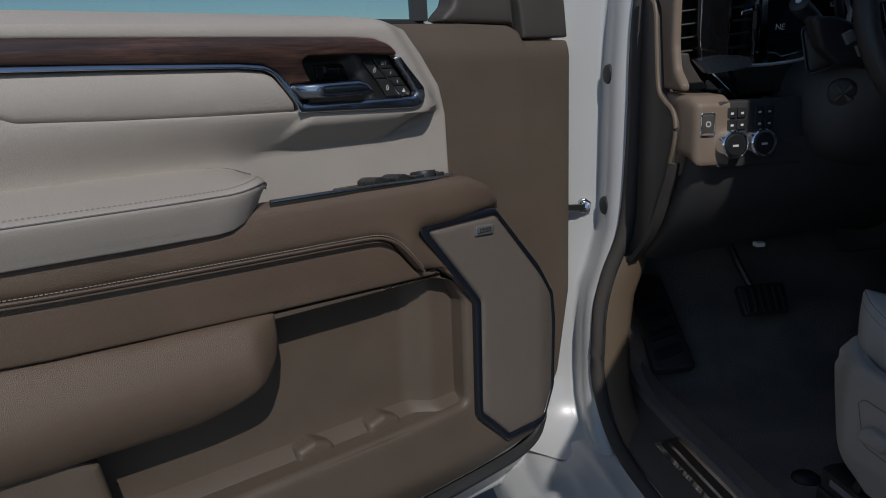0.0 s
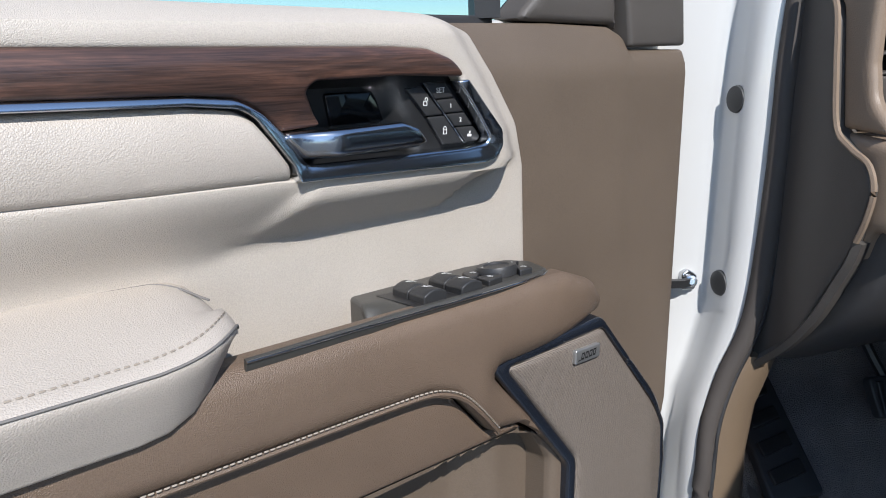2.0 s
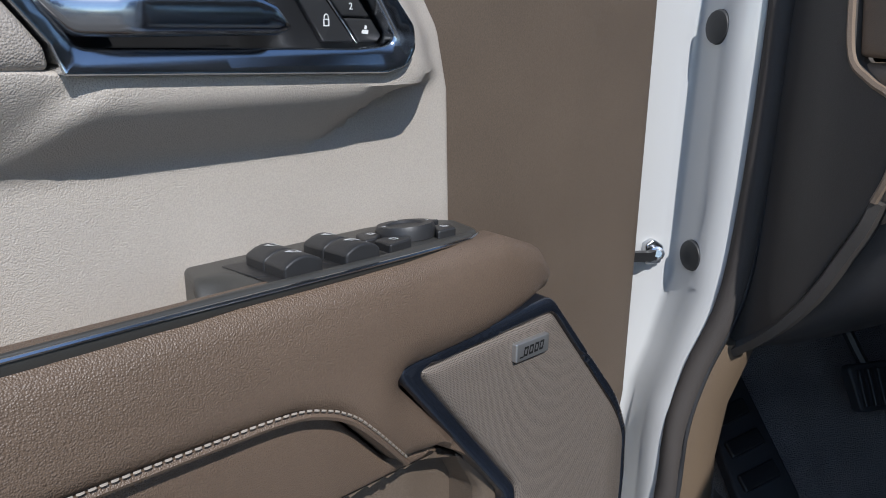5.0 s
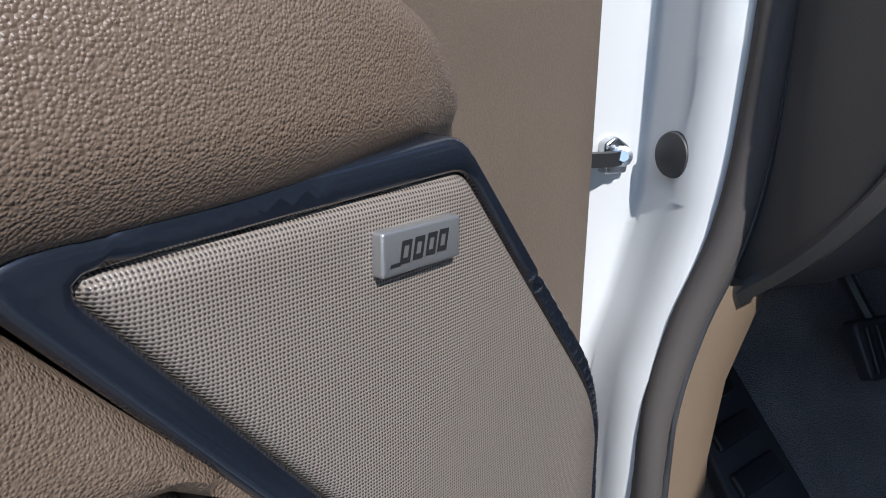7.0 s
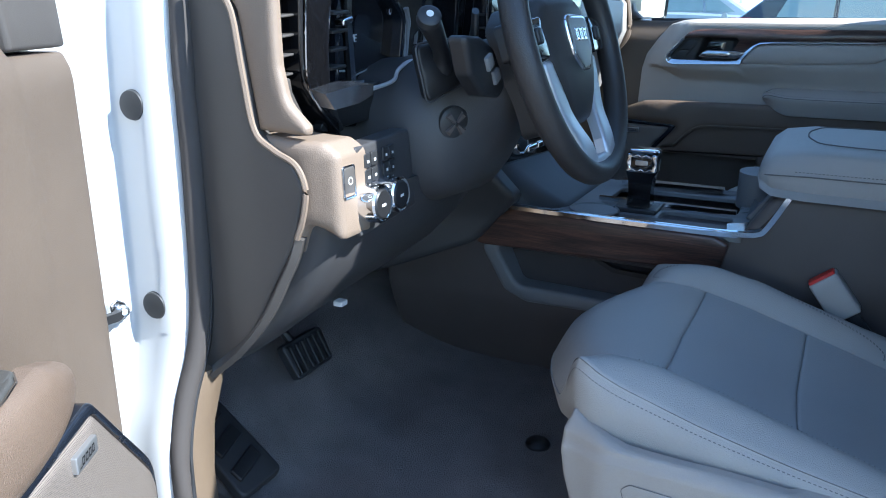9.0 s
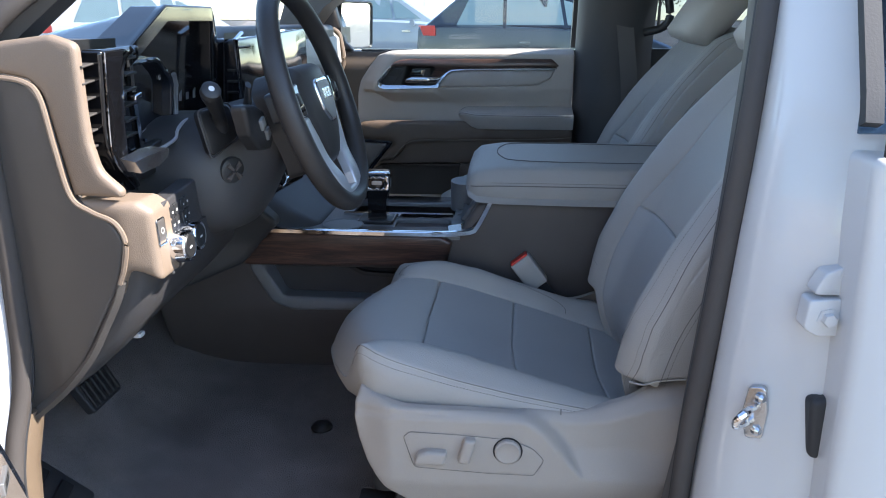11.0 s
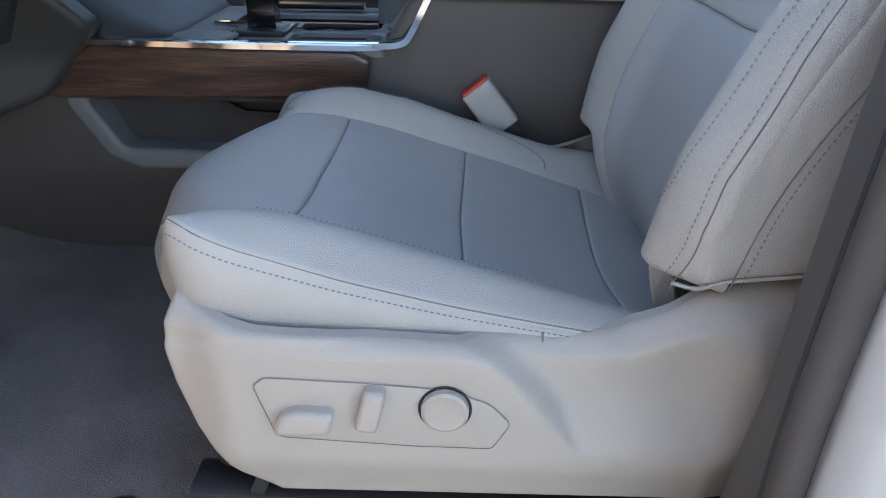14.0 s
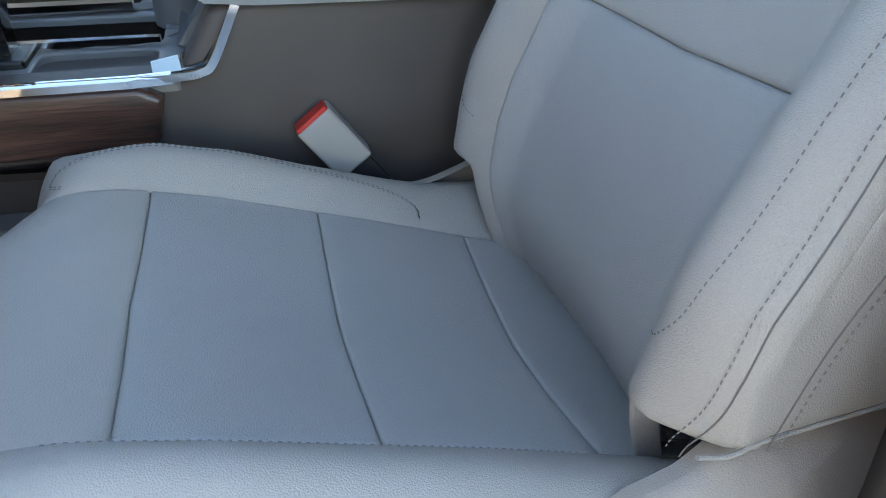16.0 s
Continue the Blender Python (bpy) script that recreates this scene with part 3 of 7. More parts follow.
def build_door(fr, name, label, left, wood, grille):
    hinge = fr(1.0, 0.70, -0.05)
    door = thing(name, (hinge[0], hinge[1], 0.62), label, "car door")
    up = [(0.10, 1.437), (0.253, 1.437), (0.45, 1.435), (0.60, 1.433), (0.672, 1.429, 0.02), (0.709, 1.417, 0.02), (0.738, 1.382), (0.768, 1.338, 0.03), (0.778, 1.298), (0.782, 1.205), (0.784, 1.15), (0.10, 1.15)]
    opening = [(0.150, 1.3865), (0.170, 1.4075, 0.01), (0.245, 1.4080), (0.449, 1.4065), (0.60, 1.405), (0.631, 1.403, 0.03), (0.652, 1.3955, 0.03), (0.667, 1.3805, 0.01), (0.7055, 1.3390, 0.012), (0.7070, 1.3268, 0.012), (0.7000, 1.3190, 0.012), (0.687, 1.3155),
               (0.517, 1.3200, 0.004), (0.505, 1.321, 0.01), (0.42, 1.3225), (0.30, 1.3265), (0.212, 1.3315, 0.03), (0.172, 1.351, 0.02), (0.157, 1.3765, 0.003)]
    part("upper_trim", sheet(rc(up, 0.01), upper_w, fr, 0.0055, 0.0035, 0.03, [rc(opening, 0.004)]), BEIGE, door, "beige leatherette upper door trim")
    part("wood_trim", sheet(rc(WOOD_OUT, 0.004), lambda a, z: 0.003 + 0.010 * math.sin(math.pi * min(max((z - 1.362) / 0.056, 0), 1)), fr, 0.008, 0.003, 0.03), wood, door, "dark open-pore wood trim strip")
    part("chrome_trim", sheet(rc(CHROME_OUT, 0.004), chrome_w, fr, 0.004, 0.0018, 0.02), CHROME, door, "satin chrome spear and handle surround")
    part("padded_insert", sheet(rc(PAD_OUT, 0.005), lambda a, z: 0.006 + 0.007 * math.sin(math.pi * min(max((z - 1.318) / 0.058, 0.0), 1.0)), fr, 0.007, 0.006, 0.02), BEIGE_PAD, door, "padded beige leather insert")
    # handle recess, a dish with a raised back plate
    cup = [(0.505, 1.330), (0.520, 1.390), (0.60, 1.390), (0.665, 1.384), (0.700, 1.340), (0.696, 1.325), (0.53, 1.325)]
    part("handle_recess", sheet(rc(cup, 0.006), lambda a, z: -0.006 - 0.020 * sstep(a, 0.522, 0.545) * (1 - sstep(a + 0.35 * (z - 1.35), 0.605, 0.632)) * (1 - sstep(z, 1.378, 1.389)), fr, 0.005, 0.0, 0.01), BLACK, door, "black handle recess")
    lever = part("handle_lever", sheet(rc(LEVER_OUT, 0.004), lambda a, z: 0.012 + 0.010 * sstep(a, 0.515, 0.55) - 22.0 * (z - 1.344) ** 2, fr, 0.004, 0.0035, 0.018), CHROME, door, "satin chrome door pull lever")
    plate = [(0.560, 1.3740), (0.602, 1.3740), (0.620, 1.3490), (0.565, 1.3490)]
    part("recess_plate", sheet(rc(plate, 0.003), -0.0225, fr, 0.02, 0.001, 0.004), GLOSS, door)
    # lock and memory buttons
    def key(corners, nm, lb):
        return part(nm, sheet(rc(corners, 0.0014), -0.0020, fr, 0.01, 0.0012, 0.006), BUTTON, door, lb)
    if left:
        k1 = key([(0.6195, 1.3756), (0.6343, 1.3767), (0.6560, 1.3540), (0.6385, 1.3540)], "unlock_button", "dark grey unlock button")
        k2 = key([(0.6394, 1.3530), (0.6568, 1.3530), (0.6763, 1.3304), (0.6550, 1.3304)], "lock_button", "dark grey lock button")
        k3 = key([(0.6372, 1.3792), (0.6574, 1.3793), (0.6670, 1.3670), (0.6477, 1.3664)], "memory_button", "dark grey memory set button")
        k4 = key([(0.6486, 1.3655), (0.6678, 1.3660), (0.6776, 1.3552), (0.6580, 1.3550)], "memory_button", "dark grey memory button")
        k5 = key([(0.6588, 1.3541), (0.6784, 1.3543), (0.6876, 1.3436), (0.6680, 1.3440)], "memory_button", "dark grey memory button")
        k6 = key([(0.6688, 1.3431), (0.6882, 1.3427), (0.6955, 1.3340), (0.6925, 1.3306), (0.6790, 1.3304)], "exit_button", "dark grey seat exit button")
        word("SET", 0.0062, pose_on(fr, 0.6525, 1.3730, -0.0014), MARK, k3)
        word("1", 0.0056, pose_on(fr, 0.6630, 1.3604, -0.0014), MARK, k4)
        word("2", 0.0056, pose_on(fr, 0.6732, 1.3490, -0.0014), MARK, k5)
        for kk, (ca, cz), opened in ((k1, (0.6370, 1.3652), 1), (k2, (0.6568, 1.3418), 0)):
            body = sheet(rc([(ca - 0.002, cz - 0.0032), (ca + 0.002, cz - 0.0032), (ca + 0.002, cz + 0.0006), (ca - 0.002, cz + 0.0006)], 0.0004), -0.0016, fr, 0.01, 0.0, 0.0, [rc([(ca - 0.0012, cz - 0.0026), (ca + 0.0012, cz - 0.0026), (ca + 0.0012, cz), (ca - 0.0012, cz)], 0.0002)])
            off = 0.0012 if opened else 0.0
            arc = [(ca + off + 0.0014 * math.cos(t), cz + 0.0012 + 0.0018 * math.sin(t)) for t in np.linspace(0 if not opened else 0.0, math.pi, 7)]
            arc = [(arc[0][0], cz + 0.0002)] + arc + ([(arc[-1][0], cz + 0.0002)] if not opened else [])
            shackle = sweep([fr(p[0], p[1], -0.0016) for p in arc], circle(0.00032, 5), up=fr(0, 0, 1))
            part("padlock_icon", join(body, shackle), MARK, kk)
        part("seat_icon", join(sheet([(0.6805, 1.3350), (0.6851, 1.3345), (0.6855, 1.3367), (0.6809, 1.3370)], -0.0016, fr, 0.01, 0, 0), sheet([(0.6823, 1.3373), (0.6841, 1.3371), (0.6845, 1.3391), (0.6829, 1.3393)], -0.0016, fr, 0.01, 0, 0)), MARK, k6)
        part("button_divider", sheet([(0.6350, 1.3790), (0.6364, 1.3790), (0.6783, 1.3300), (0.6768, 1.3298)], -0.0012, fr, 0.02, 0.0005, 0.006), CHROME, door)
    else:
        key([(0.6295, 1.3755), (0.6535, 1.3775), (0.6745, 1.3535), (0.6465, 1.3515)], "unlock_button", "dark grey unlock button")
        key([(0.6472, 1.3505), (0.6762, 1.3525), (0.6925, 1.3325), (0.6655, 1.3275)], "lock_button", "dark grey lock button")
    # arm rest: rings along the door, each a profile of (w, z)
    rings, edge_line, thread_line = [], [], []
    for a, top, front, low, out in ((0.10, 1.262, 1.2455, 1.201, 0.087), (0.30, 1.261, 1.2455, 1.200, 0.088), (0.375, 1.2598, 1.246, 1.200, 0.087), (0.392, 1.2592, 1.2465, 1.2015, 0.086), (0.408, 1.2586, 1.248, 1.207, 0.083),
                                 (0.422, 1.2578, 1.250, 1.215, 0.077), (0.435, 1.2558, 1.251, 1.223, 0.066), (0.445, 1.251, 1.2485, 1.231, 0.052), (0.450, 1.245, 1.243, 1.235, 0.042)):
        prof = [(-0.04, top - 0.012), (-0.034, top + 0.001), (0.0, top), (min(0.030, out * 0.42), top - 0.0035), (out - 0.020, front + 0.0042), (out - 0.003, front), (out, front - 0.006), (out - 0.006, (front + low) / 2), (max(out - 0.014, 0.03), low + 0.005), (max(out - 0.021, 0.025), low), (0.02, low - 0.002), (-0.03, low)]
        prof = smooth_line(prof, 3, True)
        edge_line.append(fr(a, prof[16][1] + 0.0003, prof[16][0] + 0.0004))
        thread_line.append(fr(a, prof[13][1] + 0.0007, prof[13][0] + 0.0003))
        rings.append([fr(a, z, w) for w, z in prof])
    rings.append([tuple(Vector(p).lerp(sum((Vector(q) for q in rings[-1]), Vector()) / len(rings[-1]), 0.5)) for p in rings[-1]])
    arm = part("armrest", loft(rings), BEIGE_PAD, door, "padded beige door armrest with stitched edge", 60)
    part("stitching", stitches(smooth_line(thread_line[:-1], 10), Vector(fr(0, 0.8, 0.6)) - Vector(fr(0, 0, 0)), 0.0030, 0.0020, 0.0006), THREAD, arm, kind="stuff")
    part("piping", tube(smooth_line(edge_line, 8), 0.0009, 6), SEAM, arm)
    part("piping", tube([fr(a, z, w) for a, z, w in smooth_line([(0.10, 1.2632, -0.024), (0.30, 1.2622, -0.024), (0.40, 1.2600, -0.024), (0.430, 1.2580, -0.020), (0.446, 1.2525, 0.012)], 8)], 0.0008, 6), SEAM, arm)
    # brown leather bolster, band below it, pocket
    part("bolster", sheet(rc(BOLSTER_OUT, 0.004), bolster_w, fr, 0.007, 0.011, 0.012), BROWN, door, "brown leather door bolster")
    line = smooth_line([(0.10, 1.1780), (0.20, 1.1722), (0.394, 1.1677), (0.526, 1.1657), (0.578, 1.1640), (0.600, 1.1585), (0.617, 1.1490), (0.632, 1.1345), (0.660, 1.1030)], 10)
    part("stitching", stitches([fr(a, z, bolster_w(a, z) + 0.0008) for a, z in line], Vector(fr(0, 0, 1)) - Vector(fr(0, 0, 0)), 0.0032, 0.0012, 0.0007), THREAD, door, "pale decorative stitching", kind="stuff")
    part("piping", tube([fr(a + 0.001, z - 0.0042, bolster_w(a, z) - 0.0022) for a, z in line], 0.0022, 6), BROWN, door)
    part("lower_band", sheet(rc(BAND_OUT, 0.004), lambda a, z: 0.048 + 0.004 * sstep(z, 1.09, 1.15), fr, 0.012, 0.004, 0.06), BROWN, door, "smooth brown leather band")
    part("map_pocket", sheet(rc(BAG_OUT, 0.004), lambda a, z: 0.041 + 0.005 * min(max((z - 0.978) / 0.115, 0), 1) + 0.030 * math.sin(math.pi * min(max((z - 0.974) / 0.120, 0), 1)) ** 0.7 * sstep(a, 0.455, 0.40), fr, 0.009, 0.008, 0.016), BROWN, door, "bulging brown map pocket front")
    part("base_panel", sheet(rc(BASE_OUT, 0.006), base_w, fr, 0.014, 0.01, 0.05, [rc(POCKET_HOLE, 0.006)]), BROWN_HARD, door, "brown moulded lower door panel")
    part("pocket_wall", sheet([(0.10, 1.13), (0.78, 1.13), (0.78, 0.84), (0.10, 0.84)], wall_w, fr, 0.012, 0.0, 0.0), BROWN_HARD, door)
    for a0 in (0.468, 0.580):
        part("pocket_rib", sheet(rc([(a0, 0.845), (a0 + 0.006, 0.880, 0.008), (a0 + 0.032, 0.887, 0.012), (a0 + 0.056, 0.877, 0.008), (a0 + 0.075, 0.845)], 0.004), lambda a, z: 0.018, fr, 0.01, 0.008, 0.05), BROWN_HARD, door)
    part("pocket_floor", loft([[fr(0.10, 0.868, -0.04), fr(0.10, 0.862, 0.045), fr(0.10, 0.80, 0.045), fr(0.10, 0.80, -0.04)], [fr(0.75, 0.872, -0.04), fr(0.75, 0.866, 0.045), fr(0.75, 0.80, 0.045), fr(0.75, 0.80, -0.04)]]), BROWN_HARD, door)
    if left:
        part("lower_seal", tube([fr(a, z, w) for a, z, w in smooth_line([(0.955, 0.80, -0.01), (0.945, 0.755, 0.0), (0.905, 0.724, 0.004), (0.80, 0.710, 0.004), (0.50, 0.696, 0.004), (0.12, 0.684, 0.004)], 6)], 0.011, 8), RUBBER, door, "black rubber seal along the door's lower edge")
    # speaker
    spk = part("speaker_frame", sheet(rc(SPK_OUT, 0.01), lambda a, z: spk_w(a, z) + 0.0045, fr, 0.008, 0.0035, 0.02, [rc(SPK_IN, 0.01)]), DARK_BLUE, door, "glossy blue-black speaker surround")
    part("speaker_grille", sheet(rc(SPK_IN, 0.01), lambda a, z: spk_w(a, z) + 0.0045, fr, 0.009, 0.006, 0.012), grille, door, "brown perforated speaker grille")
    badge = part("speaker_badge", sheet(rc([(0.7535, 1.1315), (0.7875, 1.1305), (0.7875, 1.1435), (0.7535, 1.1445)], 0.0012), lambda a, z: spk_w(a, z) + 0.0085, fr, 0.02, 0.001, 0.006), SILVER, door, "small silver speaker badge")
    for b0 in (0.7600, 0.7655, 0.7710, 0.7762):
        part("badge_mark", sheet([(b0, 1.1345), (b0 + 0.0042, 1.1343), (b0 + 0.0054, 1.1408), (b0 + 0.0012, 1.1410)], lambda a, z: spk_w(a, z) + 0.0088, fr, 0.01, 0, 0, [[(b0 + 0.0013, 1.1360), (b0 + 0.0033, 1.1359), (b0 + 0.0041, 1.1394), (b0 + 0.0021, 1.1395)]]), BLACK, badge)
    part("badge_mark", sheet([(0.7562, 1.1342), (0.7602, 1.1341), (0.7607, 1.1351), (0.7564, 1.1352)], lambda a, z: spk_w(a, z) + 0.0088, fr, 0.01, 0, 0), BLACK, badge)
    # brown front panel and mirror corner
    part("front_panel", sheet(rc(FRONT_OUT, 0.01), front_w, fr, 0.012, 0.004, 0.03), BROWN_HARD, door, "flat brown front door panel")
    part("mirror_corner", sheet(rc([(0.79, 1.428), (0.935, 1.4255, 0.01), (0.944, 1.419), (0.938, 1.46), (0.90, 1.62, 0.03), (0.86, 1.60), (0.818, 1.452, 0.02)], 0.008), -0.052, fr, 0.02, 0.008, 0.03), GREY_TRIM, door, "taupe mirror corner trim")
    part("front_corner", sheet(rc([(0.952, 1.403), (1.054, 1.4035), (1.046, 1.46), (0.99, 1.62, 0.02), (0.945, 1.60), (0.941, 1.46)], 0.004), -0.040, fr, 0.02, 0.005, 0.03), GREY_TRIM, door, "dark taupe corner trim")
    # switch pod: a tilted tray between wall and bolster
    if left:
        pz = lambda a, w: 1.2130 + 0.125 * (w + 0.029)
        top = lambda a, w, h: door_left(a, pz(a, w) + h, w)
        pod = [(0.580, -0.034, 0.008), (0.70, -0.034), (0.746, -0.020, 0.008), (0.751, 0.006, 0.006), (0.734, 0.042, 0.012), (0.690, 0.050, 0.03), (0.62, 0.054), (0.552, 0.056, 0.006)]
        scoop = lambda a, w: -0.022 * (1 - sstep(a, 0.562, 0.590)) * sstep(w, 0.000, 0.020) * (1 - sstep(w, 0.052, 0.06))
        switch = part("switch_panel", sheet(rc(pod, 0.005), scoop, top, 0.005, 0.003, 0.04), SWITCH, door, "charcoal window switch panel")
        rail = [(0.445, 0.0625, 1.2290, 0.0035), (0.525, 0.0625, 1.2290, 0.0045), (0.56, 0.0625, 1.2285, 0.008), (0.62, 0.0620, 1.2275, 0.008), (0.66, 0.0605, 1.2265, 0.008), (0.695, 0.0565, 1.2250, 0.008), (0.720, 0.050, 1.2230, 0.008), (0.738, 0.039, 1.2205, 0.008)]
        rail = [(a, w - 0.0020, z - 0.0012, wd) for a, w, z, wd in rail]
        part("panel_rail", loft([[door_left(a, z - dz, w - wd * k) for k, dz in ((0.0, 0.0045), (0.0, 0.0022), (0.18, 0.0004), (0.5, 0.0), (0.9, 0.0006), (1.0, 0.003), (1.0, 0.012))] for a, w, z, wd in rail]), SWITCH, switch, "charcoal rail along the switch panel", 50)
        part("switch_panel_trim", sweep([door_left(a, z - 0.0018, w + 0.0008) for a, w, z, wd in rail], circle(0.0010, 6)), CHROME, door, "thin bright trim line")
        for a0, w0 in ((0.602, -0.002), (0.6355, 0.002)):
            part("switch_well", sheet(rc([(a0 - 0.010, w0 - 0.012), (a0 + 0.030, w0 - 0.012), (a0 + 0.020, w0 + 0.052), (a0 - 0.016, w0 + 0.052)], 0.003), 0.0006, top, 0.02, 0.0004, 0.0), BLACK, switch)
            for k in (0, 1):
                b0, c0 = a0 - 0.004 * k - 0.001, w0 + 0.0255 * k - 0.001
                o = rc([(b0, c0), (b0 + 0.022, c0 + 0.001), (b0 + 0.018, c0 + 0.0245), (b0 - 0.004, c0 + 0.0245)], 0.0015)
                mid = b0 + 0.011
                kk = part("window_switch", sheet(o, lambda a, w: 0.0105 - 34 * (a - mid + (w - c0) * 0.16) ** 2, top, 0.004, 0.0014, 0.014), BUTTON, switch, "charcoal window rocker switch")
                u, v = mid - 0.003, c0 + 0.0115
                part("window_icon", sheet([(u - 0.001, v - 0.004), (u + 0.0055, v - 0.0035), (u + 0.0045, v + 0.004), (u, v + 0.002)], lambda a, w: 0.0108 - 34 * (a - mid + (w - c0) * 0.16) ** 2, top, 0.002, 0, 0, [[(u + 0.0006, v - 0.0028), (u + 0.004, v - 0.0024), (u + 0.0034, v + 0.0026), (u + 0.0011, v + 0.0014)]]), MARK, kk)
        for o in ([(0.671, 0.002), (0.689, -0.002), (0.681, 0.014), (0.668, 0.024), (0.660, 0.024)], [(0.664, 0.0275), (0.671, 0.026), (0.682, 0.037), (0.677, 0.044), (0.659, 0.047)], [(0.711, 0.026), (0.722, 0.028), (0.712, 0.044), (0.698, 0.043)], [(0.706, -0.006), (0.722, 0.002), (0.728, 0.014), (0.719, 0.016)]):
            part("mirror_button", sheet(rc(o, 0.0015), 0.005, top, 0.01, 0.0012, 0.006), BUTTON, switch, "charcoal mirror button")
            cu, cv = sum(p[0] for p in o) / len(o), sum(p[1] for p in o) / len(o)
            part("mirror_icon", sheet(rc([(cu - 0.0016, cv - 0.003), (cu + 0.0020, cv - 0.0026), (cu + 0.0014, cv + 0.003), (cu - 0.002, cv + 0.0026)], 0.0008), 0.0053, top, 0.01, 0, 0, [rc([(cu - 0.0008, cv - 0.002), (cu + 0.0011, cv - 0.0018), (cu + 0.0006, cv + 0.002), (cu - 0.001, cv + 0.0017)], 0.0004)]), MARK, switch)
        up = (-0.146 * E_Y, 0.146 * E_X, 1.0)
        dial = part("mirror_dial", lathe([(0.0175, 0.0), (0.0178, 0.006), (0.0168, 0.0085), (0.0115, 0.0085), (0.0105, 0.0072), (0.0, 0.0070)], top(0.694, 0.0205, 0), up, 28), BUTTON, switch, "round mirror adjusting dial")
        for t in (0.3, 1.85, 3.45, 5.0):
            q = (0.694 + 0.0140 * math.cos(t), 0.0205 + 0.0140 * math.sin(t))
            part("arrow_icon", sheet([(q[0] - 0.0013, q[1] - 0.001), (q[0] + 0.0013, q[1] - 0.001), (q[0], q[1] + 0.0015)], 0.0088, top, 0.01, 0, 0), MARK, dial)
    # shell, glass and its frame
    shell = [(0.075, 0.60, 0.04), (0.96, 0.60, 0.05), (1.062, 0.72, 0.06), (1.066, 1.30), (1.058, 1.45), (0.90, 1.72, 0.02), (0.86, 1.69), (0.985, 1.430), (0.075, 1.430)]
    part("door_shell", sheet(rc(shell, 0.01), -0.075, fr, 0.03, 0.012, 0.09), WHITE, door, "white painted door shell")
    part("window_frame", sweep([fr(a, z, -0.085) for a, z in smooth_line([(0.09, 1.44), (0.09, 1.66), (0.13, 1.75), (0.30, 1.79), (0.62, 1.775), (0.80, 1.70), (0.93, 1.53), (0.975, 1.44)], 6)], [(-0.016, -0.018), (0.016, -0.018), (0.016, 0.018), (-0.016, 0.018)], up=Vector(fr(0, 0, 1)) - Vector(fr(0, 0, 0))), BLACK, door, "black window frame")
    if left:
        part("window_post", sweep([fr(0.765, 1.43, -0.07), fr(0.765, 1.55, -0.075), fr(0.765, 1.73, -0.08)], [(-0.012, -0.012), (0.012, -0.012), (0.012, 0.012), (-0.012, 0.012)], up=(0, 1, 0)), BLACK, door, "black window channel post")
    g = part("window_glass", sheet(rc([(0.09, 1.42), (0.97, 1.42), (0.93, 1.52), (0.80, 1.69), (0.62, 1.765), (0.30, 1.78), (0.13, 1.745), (0.09, 1.66)], 0.01), -0.088, fr, 0.2, 0.0, 0.004), GLASS_SIDE if left else GLASS_FAR, door, "side window glass")
    g.visible_shadow = False
    part("window_seal", sheet([(0.09, 1.418), (0.77, 1.418), (0.77, 1.4325), (0.09, 1.4325)], -0.062, fr, 0.05, 0.003, 0.02), RUBBER, door)
    return door


driver_door = build_door(door_left, "driver_door", "open white truck door with beige and brown trim", True, WOOD_L, GRILLE)
passenger_door = build_door(door_right, "passenger_door", "closed passenger door with beige and brown trim", False, WOOD_Y, GRILLE_R)
# ---- body shell ----
PILLAR = [(0.34, 1.43), (0.40, 1.385), (0.46, 1.362), (0.52, 1.350), (0.5400, 1.3478), (0.5480, 1.3470), (0.5525, 1.3445), (0.5548, 1.3380), (0.5525, 1.310), (0.5508, 1.290), (0.5580, 1.280), (0.565, 1.274), (0.574, 1.270), (0.570, 1.30), (0.56, 1.42), (0.45, 1.50)]
rings = []
for z, dx in ((0.66, -0.034), (0.672, -0.036), (0.70, -0.038), (0.74, -0.040), (0.80, -0.040), (0.90, -0.040), (0.96, -0.034), (1.0, -0.020), (1.08, 0.0), (1.18, 0.002), (1.34, 0.003), (1.45, 0.009), (1.52, 0.016), (1.58, 0.022)):
    foot = lerp_table(z, (0.66, 0.672, 0.70, 0.74, 0.80), (0.120, 0.075, 0.034, 0.010, 0.0))
    rings.append([(x + (dx if x > 0.5 else dx * 0.3), y - foot * sstep(x, 0.33, 0.44), z) for x, y in PILLAR])
single("hinge_pillar", loft(rings), WHITE, "white painted door hinge pillar of the truck body", "car body", "structure", angle=50)
for z, x, y, nm in ((1.113, 0.5518, 1.309, ""), (1.341, 0.5545, 1.312, "")):
    single("body_plug", lathe([(0.0, 0.0035), (0.010, 0.0035), (0.0155, 0.0025), (0.0165, 0.0), (0.0165, -0.006)], (x, y, z), (-0.9975, -0.07, 0), 28), PLUG, "round grey rubber plug set in the white pillar", "body plug", group="pillar plugs")
strap = thing("check_strap", (0.525, 1.345, 1.10), "black door check strap bolted to the pillar", "door check strap")
part("strap_bar", sweep([(0.530, 1.338, 1.108), (0.515, 1.331, 1.108), (0.49, 1.335, 1.108)], [(-0.004, -0.005), (0.004, -0.005), (0.004, 0.005), (-0.004, 0.005)]), BLACK, strap)
part("bracket", sheet(rc([(0.519, 1.095), (0.538, 1.095), (0.540, 1.114, 0.006), (0.527, 1.123, 0.006), (0.518, 1.117)], 0.003), -1.341, face_rear, 0.02, 0.002, 0.012), STEEL, strap, "pale metal bracket")
